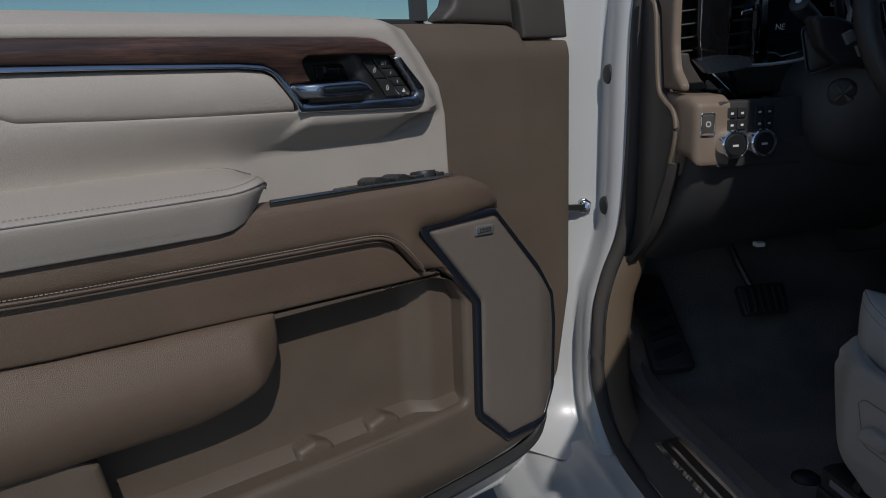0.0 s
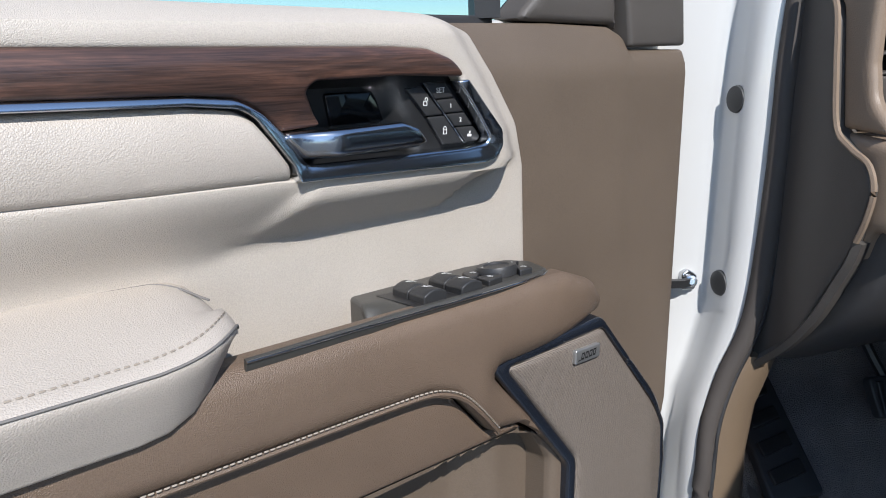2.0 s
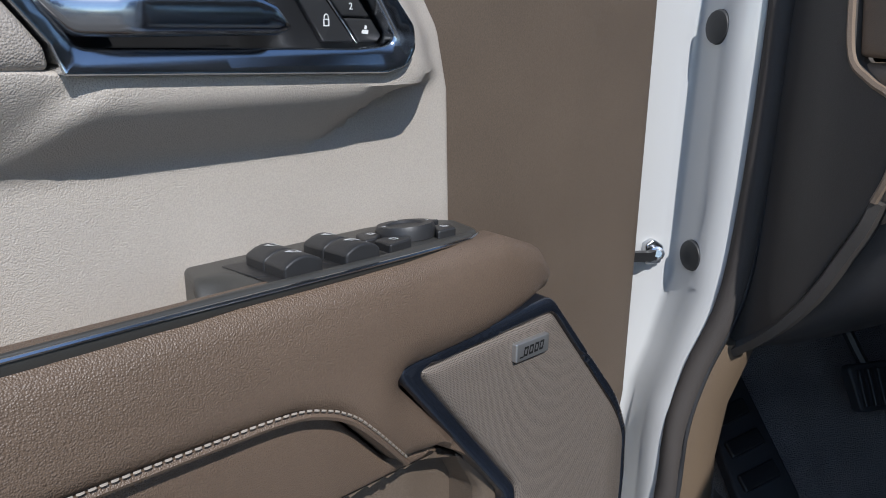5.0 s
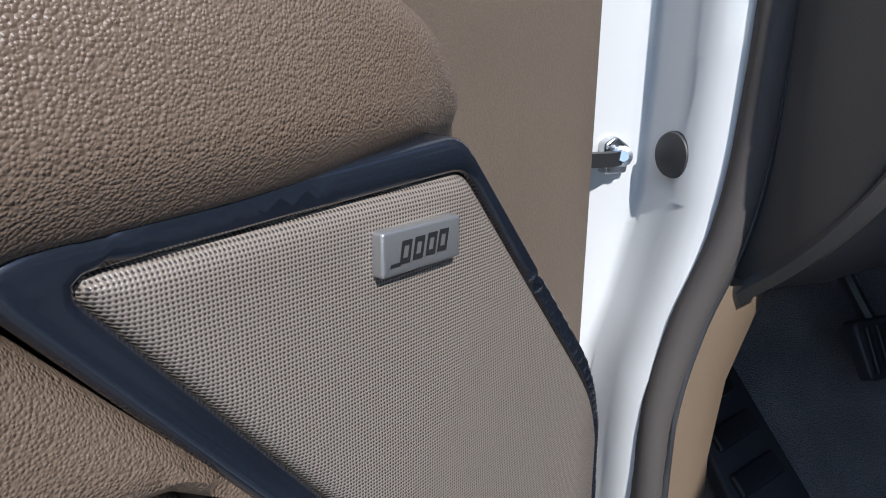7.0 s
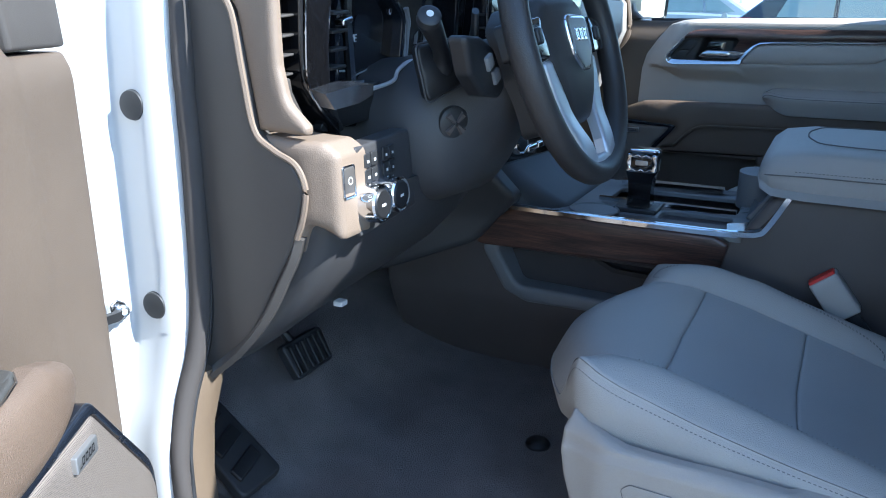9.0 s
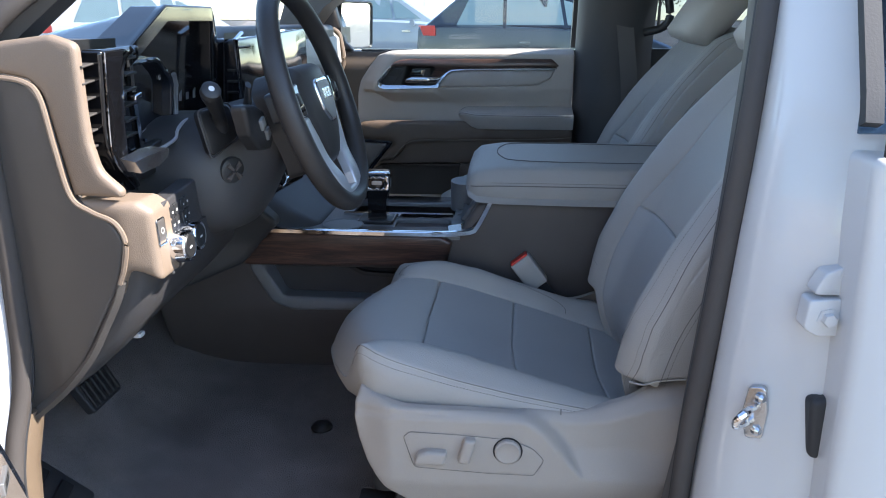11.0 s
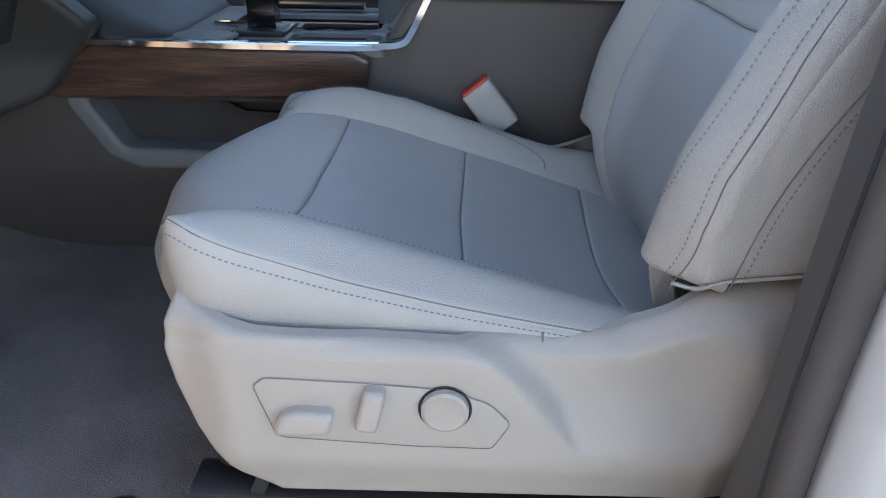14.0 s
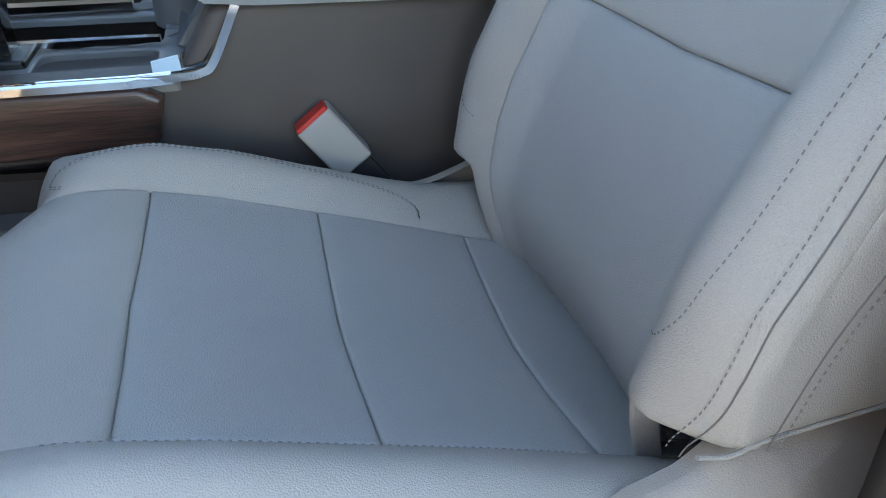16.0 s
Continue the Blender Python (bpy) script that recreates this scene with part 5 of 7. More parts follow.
# knob panel
KP = lambda u, v, h: (u, 1.0830 - h - (1.30 - v) * 0.05 + (u - 0.609) * 0.12, v)
part("knob_panel", sheet(rc([(0.630, 1.207), (0.786, 1.207), (0.774, 1.304), (0.630, 1.303)], 0.004), 0.006, KP, 0.02, 0.003, 0.02), DASH, dash, "dark light-switch panel")
for u, ku in ((0.660, 0.648), (0.707, 0.697)):
    for i in range(4):
        part("light_button", sheet(rc([(u - 0.016 + 0.017 * (i % 2), 1.262 + 0.017 * (i // 2)), (u - 0.001 + 0.017 * (i % 2), 1.262 + 0.017 * (i // 2)), (u - 0.001 + 0.017 * (i % 2), 1.277 + 0.017 * (i // 2)), (u - 0.016 + 0.017 * (i % 2), 1.277 + 0.017 * (i // 2))], 0.002), 0.009, KP, 0.02, 0.001, 0.004), BUTTON, dash)
        part("light_icon", sheet([(u - 0.011 + 0.017 * (i % 2), 1.267 + 0.017 * (i // 2)), (u - 0.006 + 0.017 * (i % 2), 1.267 + 0.017 * (i // 2)), (u - 0.006 + 0.017 * (i % 2), 1.270 + 0.017 * (i // 2)), (u - 0.011 + 0.017 * (i % 2), 1.270 + 0.017 * (i // 2))], 0.0095, KP, 0.02, 0, 0), MARK, dash)
    k = part("light_knob", lathe([(0.0, 0.028), (0.0145, 0.028), (0.0165, 0.026), (0.0165, 0.0245)], KP(ku, 1.241, 0.0), (0, -1, 0.05), 32), BLACK, dash, "round black light knob with chrome ring")
    part("knob_ring", lathe([(0.0165, 0.0265), (0.0185, 0.0275), (0.0205, 0.0255), (0.0215, 0.010), (0.0235, 0.0), (0.0165, 0.0)], KP(ku, 1.241, 0.0), (0, -1, 0.05), 36), BRIGHT, k, "chrome knob ring")
    part("knob_mark", sheet([(ku - 0.006, 1.240), (ku + 0.006, 1.240), (ku + 0.006, 1.243), (ku - 0.006, 1.243)], 0.0285, KP, 0.02, 0, 0), MARK, k)
# instrument cluster
CL = lambda u, v, h: (u, 1.150 - h + (1.40 - v) * 0.10, v)
CLV, CL = CL, (lambda u, v, h: (u - 0.012, 1.180 - h + (1.40 - v) * 0.10, v - 0.004))
bez = rc([(0.700, 1.312, 0.01), (0.696, 1.488, 0.006), (0.742, 1.490, 0.01), (0.868, 1.546, 0.02), (1.052, 1.546, 0.012), (1.076, 1.49, 0.02), (1.078, 1.33, 0.02), (0.84, 1.300)], 0.008)
part("cluster_bezel", sheet(bez, 0.016, CL, 0.03, 0.004, 0.05, [rc([(0.722, 1.335), (0.722, 1.470, 0.012), (0.760, 1.478), (0.878, 1.530, 0.01), (1.040, 1.530, 0.01), (1.056, 1.345)], 0.006)]), GLOSS, dash, "gloss black instrument surround")
part("cluster_screen", sheet([(0.70, 1.315), (0.70, 1.48), (0.75, 1.488), (0.87, 1.540), (1.05, 1.540), (1.065, 1.33)], -0.004, CL, 0.1, 0, 0), SCREEN, dash, "dark instrument display")
part("cluster_hood", sheet(rc([(0.740, 0.0), (0.868, 0.0), (1.052, 0.0), (1.07, 0.05), (1.06, 0.20), (0.86, 0.20), (0.72, 0.16)], 0.01), lambda x, v: lerp_table(x, (0.72, 0.742, 0.868, 1.052, 1.078), (1.482, 1.492, 1.549, 1.549, 1.50)) - 0.22 * v, lambda u, v, h: (u - 0.012, 1.150 + v, h - 0.004), 0.02, 0.004, 0.02), GLOSS, dash, "black instrument hood")
gauge = part("gauge_frame", sheet(rc([(0.748, 1.345), (0.740, 1.440, 0.02), (0.752, 1.472, 0.02), (0.850, 1.476, 0.04), (0.905, 1.440, 0.02), (0.905, 1.368)], 0.008), 0.012, CL, 0.03, 0.003, 0.015, [rc([(0.755, 1.352), (0.748, 1.440, 0.02), (0.759, 1.465, 0.02), (0.846, 1.469, 0.04), (0.894, 1.436, 0.02), (0.893, 1.374)], 0.008)]), DARK_BLUE, dash, "dark gauge frame")
part("gauge_edge", sweep([CL(*q, 0.014) for q in ((0.902, 1.370), (0.904, 1.43), (0.895, 1.448))], circle(0.004, 6)), SILVER, gauge)
part("gauge_line", sweep([CL(*q, -0.002) for q in ((0.757, 1.374), (0.795, 1.372), (0.805, 1.366), (0.885, 1.382))], circle(0.0012, 5)), SILVER, gauge)
part("gauge_glow", sheet(rc([(0.80, 1.40), (0.835, 1.402), (0.836, 1.438), (0.80, 1.44)], 0.01), -0.003, CL, 0.05, 0, 0), DARK_BLUE, gauge)
for i in range(4):
    part("menu_mark", sheet([(0.925 + 0.028 * i, 1.40), (0.936 + 0.028 * i, 1.40), (0.936 + 0.028 * i, 1.4 + 0.012 + 0.006 * (i % 2)), (0.925 + 0.028 * i, 1.412)], -0.0025, CL, 0.05, 0, 0), SILVER, dash)
word("NE", 0.0145, pose_on(CL, 0.797, 1.411, -0.0022), MARK, dash, "compass_lettering")
word("0", 0.016, pose_on(CL, 0.882, 1.444, -0.0022), MARK, dash, "speed_lettering")
part("cluster_edge", sweep([(0.738, 1.158, 1.480), (0.741, 1.160, 1.42), (0.747, 1.160, 1.352)], [(-0.005, -0.004), (0.005, -0.004), (0.005, 0.004), (-0.005, 0.004)], up=(0, 1, 0)), CHROME, dash, "satin chrome edge of the instrument display")
part("wood_reflex_panel", sheet(rc([(0.915, 1.375), (1.045, 1.378), (1.045, 1.45), (0.925, 1.45)], 0.01), -0.0032, CL, 0.05, 0, 0), GLOSS, dash)
CL = CLV
for i in range(6):
    z = 1.368 + 0.0195 * i
    part("vent_slat", sheet(rc([(0.592, z + 0.004), (0.622, z + 0.007), (0.622, z + 0.0095), (0.592, z + 0.0065)], 0.001), 0.004, CL, 0.03, 0.001, 0.03), GREY_TRIM, dash)
    part("vent_slat", sheet(rc([(0.678, z + 0.008), (0.708, z + 0.010), (0.708, z + 0.0135), (0.678, z + 0.0115)], 0.001), 0.012, CL, 0.03, 0.001, 0.02), BLACK, dash)
    part("vent_slat", sheet(rc([(1.085, z + 0.008), (1.150, z + 0.008), (1.150, z + 0.012), (1.085, z + 0.012)], 0.001), 0.016, CL, 0.03, 0.001, 0.02), BLACK, dash)
part("vent_liner", sheet(rc([(0.592, 1.374), (0.616, 1.372), (0.620, 1.358), (0.640, 1.332), (0.655, 1.320), (0.632, 1.312), (0.606, 1.335)], 0.004), 0.006, CL, 0.01, 0.003, 0.02), GREY_TRIM, dash, "taupe liner below the vent slats")
part("vent_back", sheet([(0.590, 1.33), (0.72, 1.33), (0.72, 1.50), (0.598, 1.50)], -0.022, CL, 0.1, 0, 0), BLACK, dash)
part("vent_back", sheet([(1.08, 1.33), (1.16, 1.33), (1.16, 1.50), (1.08, 1.50)], -0.010, CL, 0.1, 0, 0), BLACK, dash)
bar = rc([(0.616, 1.489, 0.006), (0.712, 1.492, 0.004), (0.712, 1.482, 0.003), (0.684, 1.478, 0.012), (0.674, 1.462, 0.01), (0.672, 1.40, 0.05), (0.680, 1.352, 0.03), (0.712, 1.306, 0.004), (0.694, 1.304, 0.004), (0.650, 1.340, 0.03), (0.628, 1.366, 0.03), (0.622, 1.40, 0.04), (0.618, 1.46, 0.02)], 0.004)
part("vent_bar", sheet(bar, 0.014, CL, 0.015, 0.005, 0.02), GLOSS, dash, "gloss black vent frame")
part("vent_edge", sweep([CL(*q, 0.0155) for q in smooth_line([(0.620, 1.486), (0.622, 1.46), (0.626, 1.40), (0.634, 1.362), (0.655, 1.338), (0.696, 1.304)], 6)], circle(0.0013, 6)), BRIGHT, dash, "thin chrome vent edge")
part("vent_tab", sheet(rc([(0.684, 1.423), (0.702, 1.427), (0.702, 1.434), (0.684, 1.430)], 0.002), 0.022, CL, 0.02, 0.002, 0.01), BRIGHT, dash, "chrome vent tab")
part("chrome_blade", loft([[(0.600, 1.112, 1.364), (0.600, 1.094, 1.360), (0.622, 1.098, 1.342), (0.622, 1.116, 1.344)], [(0.640, 1.108, 1.369), (0.640, 1.084, 1.366), (0.655, 1.090, 1.346), (0.655, 1.112, 1.348)], [(0.676, 1.110, 1.367), (0.678, 1.086, 1.364), (0.686, 1.092, 1.352), (0.684, 1.114, 1.352)]]), STEEL, dash, "satin chrome blade below the vent")
part("chrome_line", sweep([(x, 1.128, z) for x, z in smooth_line([(0.690, 1.352), (0.734, 1.352), (0.790, 1.358), (0.803, 1.370), (0.830, 1.379), (0.87, 1.380)], 5)], circle(0.0026, 6)), SATIN, dash, "thin satin chrome line")
part("cubby", sheet(rc([(0.668, 1.305), (0.80, 1.312), (0.82, 1.36), (0.70, 1.345)], 0.01), 0.004, CL, 0.03, 0.002, 0.01), BLACK, dash)
# dash top, middle and passenger side
part("dash_top", sheet(rc([(0.60, 1.62), (0.60, 1.24), (0.69, 1.222), (1.05, 1.222), (1.10, 1.17), (2.05, 1.17), (2.13, 1.22), (2.13, 1.62)], 0.02), lambda x, y: 1.497 - 0.02 * sstep(y, 1.3, 1.6) + 0.012 * sstep(x, 1.1, 1.2), face_up, 0.05, 0.015, 0.06), DASH, dash, "dark grained dashboard top")
part("centre_screen", sheet(rc([(1.10, 1.325), (1.08, 1.49), (1.56, 1.505), (1.56, 1.325)], 0.01), -1.128, face_rear, 0.1, 0.004, 0.06), SCREEN, dash, "large dark centre touch screen")
part("screen_trim", sweep([(1.074, 1.125, 1.325), (1.062, 1.125, 1.49), (1.10, 1.125, 1.50)], circle(0.004, 6)), BRIGHT, dash)
part("passenger_panel", loft([[(x, y, z) for y, z in ((1.30, 1.50), (1.19, 1.495), (1.165, 1.47), (1.16, 1.40), (1.175, 1.36), (1.20, 1.34), (1.22, 1.25), (1.30, 1.10), (1.45, 1.05), (1.5, 1.4))] for x in (1.57, 1.8, 2.02, 2.10)]), SEAT, dash, "pale grey passenger dashboard panel", 50)
part("passenger_bead", sweep([(2.105, y, z) for y, z in smooth_line([(1.28, 1.505), (1.18, 1.495), (1.158, 1.45), (1.155, 1.39), (1.18, 1.35)], 5)], circle(0.006, 6)), TAN, dash)
part("lower_centre_panel", loft([[(x, y, z) for y, z in ((1.14, 1.33), (1.13, 1.25), (1.16, 1.18), (1.20, 1.12), (1.40, 1.10), (1.40, 1.33))] for x in (1.07, 1.30, 1.60)]), DASH, dash, "dark lower centre dashboard panel", 50)
start = part("start_button", lathe([(0.0, 0.014), (0.012, 0.014), (0.014, 0.012), (0.014, 0.0)], (1.036, 1.060, 1.253), (-0.2, -1, 0.1), 24), GLOSS, dash, "round start button with chrome ring")
part("button_ring", lathe([(0.014, 0.012), (0.0165, 0.013), (0.018, 0.010), (0.018, 0.0), (0.014, 0.0)], (1.036, 1.060, 1.253), (-0.2, -1, 0.1), 28), BRIGHT, start)
part("climate_panel", sheet(rc([(1.005, 1.222), (1.24, 1.210), (1.24, 1.265), (1.01, 1.283)], 0.01), -1.064, face_rear, 0.05, 0.004, 0.03), GLOSS, dash, "gloss black climate control panel")
for i in range(4):
    part("climate_key", sheet(rc([(1.10 + 0.045 * i, 1.228), (1.135 + 0.045 * i, 1.228), (1.135 + 0.045 * i, 1.238), (1.10 + 0.045 * i, 1.238)], 0.002), -1.060, face_rear, 0.03, 0.002, 0.01), BRIGHT, dash)
part("footwell_tab", sheet(rc([(0.800, 1.038), (0.816, 1.038), (0.816, 1.046), (0.800, 1.046)], 0.002), -1.222, face_rear, 0.02, 0.002, 0.012), MARK, dash, "small white tab under the dashboard")

# steering column and wheel
column = thing("steering_column", (0.92, 1.1, 1.28), "dark steering column shroud with stalk and cap", "steering column")
def ell(cx, cy, cz, rx, rz, n=24, pw=0.75):
    out = []
    for i in range(n):
        t = 2 * math.pi * i / n
        c, s = math.cos(t), math.sin(t)
        out.append((cx + rx * math.copysign(abs(c) ** pw, c), cy - (cz and 0) + 0.25 * rz * s, cz + rz * math.copysign(abs(s) ** pw, s)))
    return out
part("shroud", loft([ell(0.915, 1.20, 1.285, 0.140, 0.095), ell(0.900, 1.12, 1.290, 0.128, 0.094), ell(0.896, 1.075, 1.304, 0.118, 0.090), ell(0.904, 1.056, 1.320, 0.100, 0.082), ell(0.912, 1.03, 1.345, 0.076, 0.064), ell(0.918, 1.005, 1.370, 0.064, 0.052), ell(0.925, 0.980, 1.392, 0.056, 0.042)]), DASH, column, "dark brown-grey column shroud", 60)
cap = part("round_cap", lathe([(0.0, 0.010), (0.017, 0.010), (0.0205, 0.008), (0.022, 0.0), (0.022, -0.01)], (0.8115, 1.058, 1.310), (-0.55, -0.82, -0.05), 28), BUTTON, column, "round star-shaped cap")
for i in range(4):
    t = math.pi / 4 + i * math.pi / 2
    ax = Vector((-0.55, -0.82, -0.05)).normalized()
    u = Vector((0.83, -0.56, 0)).normalized()
    v = ax.cross(u)
    c = Vector((0.8115, 1.058, 1.310)) + ax * 0.0105
    part("cap_rib", loft([[tuple(c + (u * math.cos(t + d) + v * math.sin(t + d)) * r + ax * h) for r, d, h in ((0.003, -0.6, 0), (0.017, -0.28, 0), (0.017, 0.28, 0), (0.003, 0.6, 0))], [tuple(c + (u * math.cos(t + d) + v * math.sin(t + d)) * r + ax * h) for r, d, h in ((0.003, -0.4, 0.003), (0.015, -0.18, 0.003), (0.015, 0.18, 0.003), (0.003, 0.4, 0.003))]]), CONSOLE, cap)
BT = lambda u, v, h: (0.782 + u * 0.90 - h * 0.42, 1.058 - u * 0.40 - h * 0.88 + v * 0.12, 1.372 + v)
part("stalk_boot", sheet(rc([(-0.036, 0.030, 0.010), (0.026, 0.036, 0.010), (0.034, -0.012, 0.008), (-0.026, -0.034, 0.008)], 0.006), lambda u, v: 0.004 + 0.006 * math.cos(min(math.hypot(u, v) * 55, 1.57)), BT, 0.008, 0.004, 0.008), BLACK, column, "black rubber stalk boot")
part("boot_edge", sweep([BT(u, v, 0.003) for u, v in rc([(-0.038, 0.032, 0.010), (0.028, 0.038, 0.010), (0.036, -0.014, 0.008), (-0.028, -0.036, 0.008)], 0.006)], circle(0.0014, 5), True, up=(0, 1, 0)), DASH, column)
stalk = part("indicator_stalk", sweep(smooth_line([(0.786, 1.060, 1.372), (0.772, 1.052, 1.392), (0.748, 1.047, 1.412), (0.722, 1.043, 1.430)], 4), circle(0.011, 12), scale=[1.25, 1.2, 1.1, 1.0, 0.95, 0.9, 0.9, 0.95, 1.0, 1.05, 1.1, 1.15, 1.2]), BLACK, column, "black indicator stalk")
part("stalk_end", lathe([(0.0, 0.012), (0.009, 0.012), (0.013, 0.009), (0.0135, 0.0)], (0.722, 1.043, 1.430), (-0.65, -0.5, 0.6), 18), BUTTON, stalk)
part("stalk_icon", lathe([(0.0, 0.0126), (0.004, 0.0126), (0.004, 0.012)], (0.722, 1.043, 1.430), (-0.65, -0.5, 0.6), 12), MARK, stalk)
part("switch_pod", sheet(rc([(0.706, 1.416, 0.006), (0.742, 1.414, 0.008), (0.776, 1.402, 0.02), (0.824, 1.356, 0.010), (0.800, 1.344, 0.010), (0.752, 1.350, 0.010), (0.722, 1.374, 0.02)], 0.006), lambda u, v: -0.992 + 0.004 * math.sin((u - 0.706) * 26), face_rear, 0.012, 0.006, 0.014), BLACK, column, "black switch pod behind the wheel")
for k in range(2):
    u, v = 0.757 + 0.020 * k, 1.388 - 0.016 * k
    part("pod_switch", sheet(rc([(u - 0.010, v + 0.003), (u + 0.004, v + 0.009), (u + 0.014, v - 0.004), (u - 0.001, v - 0.012)], 0.002), -0.984, face_rear, 0.02, 0.002, 0.008), CONSOLE_GREY, column, "grey rocker switch")
part("shift_paddle", sweep(smooth_line([(0.772, 1.02, 1.385), (0.756, 1.005, 1.412), (0.744, 0.998, 1.440)], 5), circle(0.013, 10, 0.006), scale=[1.0 - 0.035 * i for i in range(11)]), BLACK, column, "black paddle behind the wheel")

wheel = thing("steering_wheel", (0.925, 0.95, 1.23), "dark leather steering wheel with silver spokes", "steering wheel")
WC, WT, WR = Vector((0.918, 0.958, 1.402)), radians(18), 0.168
WU, WV = Vector((1, 0, 0)), Vector((0, math.sin(WT), math.cos(WT)))
WN = Vector((0, -math.cos(WT), math.sin(WT)))
def wp(u, v, h):
    return tuple(WC + WU * u + WV * v + WN * h)
rim_path = [wp(WR * math.cos(t), WR * math.sin(t), 0.012) for t in np.linspace(0, 2 * math.pi, 64, endpoint=False)]
part("rim", sweep(rim_path, circle(0.0165, 14, 0.0145), True, up=WN), WHEEL, wheel, "dark leather wheel rim", 80)
hubo = [(-0.094, 0.034, 0.02), (-0.066, 0.056, 0.02), (0.066, 0.056, 0.02), (0.094, 0.034, 0.02), (0.084, -0.03, 0.03), (0.046, -0.104, 0.02), (-0.046, -0.104, 0.02), (-0.084, -0.03, 0.03)]
part("airbag_cover", sheet(rc(hubo, 0.015), lambda u, v: 0.026 - 2.0 * (u * u + v * v), wp, 0.010, 0.014, 0.05), WHEEL, wheel, "dark padded hub cover")
emb = part("emblem", sheet(rc([(-0.041, 0.030, 0.014), (0.041, 0.030, 0.014), (0.038, -0.018, 0.020), (0.014, -0.040, 0.016), (-0.014, -0.040, 0.016), (-0.038, -0.018, 0.020)], 0.006), 0.0265, wp, 0.02, 0.003, 0.010), BRIGHT, wheel, "bright shield-shaped emblem plate")
part("emblem_field", sheet(rc([(-0.036, 0.025, 0.012), (0.036, 0.025, 0.012), (0.033, -0.016, 0.018), (0.012, -0.035, 0.014), (-0.012, -0.035, 0.014), (-0.033, -0.016, 0.018)], 0.005), 0.0276, wp, 0.02, 0.0006, 0.002), CONSOLE_GREY, emb)
for i in range(3):
    part("emblem_bar", sheet(rc([(-0.023 + 0.016 * i, -0.004), (-0.010 + 0.016 * i, -0.004), (-0.010 + 0.016 * i, 0.013), (-0.023 + 0.016 * i, 0.013)], 0.002), 0.0288, wp, 0.02, 0.0006, 0.002, [rc([(-0.019 + 0.016 * i, 0.001), (-0.014 + 0.016 * i, 0.001), (-0.014 + 0.016 * i, 0.008), (-0.019 + 0.016 * i, 0.008)], 0.001)]), BRIGHT, emb)
for sx in (-1, 1):
    part("side_spoke", sheet(rc([(sx * 0.060, 0.035), (sx * 0.160, 0.028), (sx * 0.160, -0.012), (sx * 0.058, -0.020)], 0.006), lambda u, v: 0.006 + 0.02 * abs(u) * 0.3, wp, 0.02, 0.004, 0.02), BLACK, wheel, "black side spoke")
    pad = part("button_pad", sheet(rc([(sx * 0.092, 0.032), (sx * 0.146, 0.026), (sx * 0.142, -0.014), (sx * 0.086, -0.018)], 0.008), 0.014, wp, 0.02, 0.003, 0.01), GLOSS, wheel, "wheel button cluster")
    part("thumb_roller", sheet(rc([(sx * 0.108, 0.018), (sx * 0.124, 0.017), (sx * 0.122, -0.002), (sx * 0.107, -0.001)], 0.005), 0.018, wp, 0.02, 0.003, 0.008), BUTTON, pad)
    sp = [(sx * 0.074, -0.020), (sx * 0.104, -0.018, 0.012), (sx * 0.088, -0.080), (sx * 0.062, -0.148), (sx * 0.020, -0.160), (sx * 0.026, -0.128), (sx * 0.050, -0.080)]
    part("lower_spoke", sheet(rc(sp, 0.006), lambda u, v: 0.010 + 0.010 * sstep(-v, 0.08, 0.14), wp, 0.012, 0.004, 0.012), SATIN, wheel, "satin silver lower spoke")
part("bottom_bridge", sheet(rc([(-0.045, -0.146), (0.045, -0.146), (0.04, -0.166), (-0.04, -0.166)], 0.006), 0.019, wp, 0.02, 0.004, 0.012), SATIN, wheel)
part("boss", lathe([(0.05, -0.06), (0.06, -0.02), (0.05, 0.0), (0.0, 0.0)], tuple(WC), tuple(WN), 24), DASH, wheel)

mirror = thing("door_mirror", (2.32, 1.16, 1.43), "white door mirror outside the passenger window", "door mirror")
MR = lambda u, v, h: (2.277 + u * 0.91 - h * 0.41, 1.176 - u * 0.41 - h * 0.91, v)
part("housing", sheet(rc([(-0.03, 1.425, 0.02), (0.16, 1.425, 0.02), (0.17, 1.585, 0.02), (-0.02, 1.585, 0.02)], 0.02), -0.004, MR, 0.05, 0.012, 0.05, [rc([(-0.02, 1.436, 0.015), (0.15, 1.436, 0.015), (0.158, 1.574, 0.015), (-0.01, 1.574, 0.015)], 0.015)]), BLACK, mirror)
part("mirror_glass", sheet(rc([(-0.022, 1.434, 0.015), (0.152, 1.434, 0.015), (0.160, 1.576, 0.015), (-0.012, 1.576, 0.015)], 0.015), -0.012, MR, 0.1, 0.0, 0.006), mat("mirror_silver", (0.9, 0.9, 0.9), 0.02, metal=1.0, blotch=0.0), mirror, "silvered mirror glass")
part("arm", box((2.15, 1.17, 1.45), (2.30, 1.20, 1.50)), BLACK, mirror)
# ---- seats ----
ZI_Y = (0.34, 0.45, 0.485, 0.627, 0.70, 0.77, 0.84, 0.884, 0.906, 0.921, 0.934, 0.944)
ZI_Z = (0.918, 0.945, 0.957, 1.003, 1.024, 1.045, 1.061, 1.063, 1.055, 1.040, 1.012, 0.975)
CX = 0.92


PIPE_Y = (0.38, 0.514, 0.56, 0.638, 0.719, 0.798, 0.835, 0.850, 0.862, 0.880)
PIPE_Z = (0.988, 0.996, 1.003, 1.017, 1.036, 1.060, 1.076, 1.081, 1.078, 1.060)


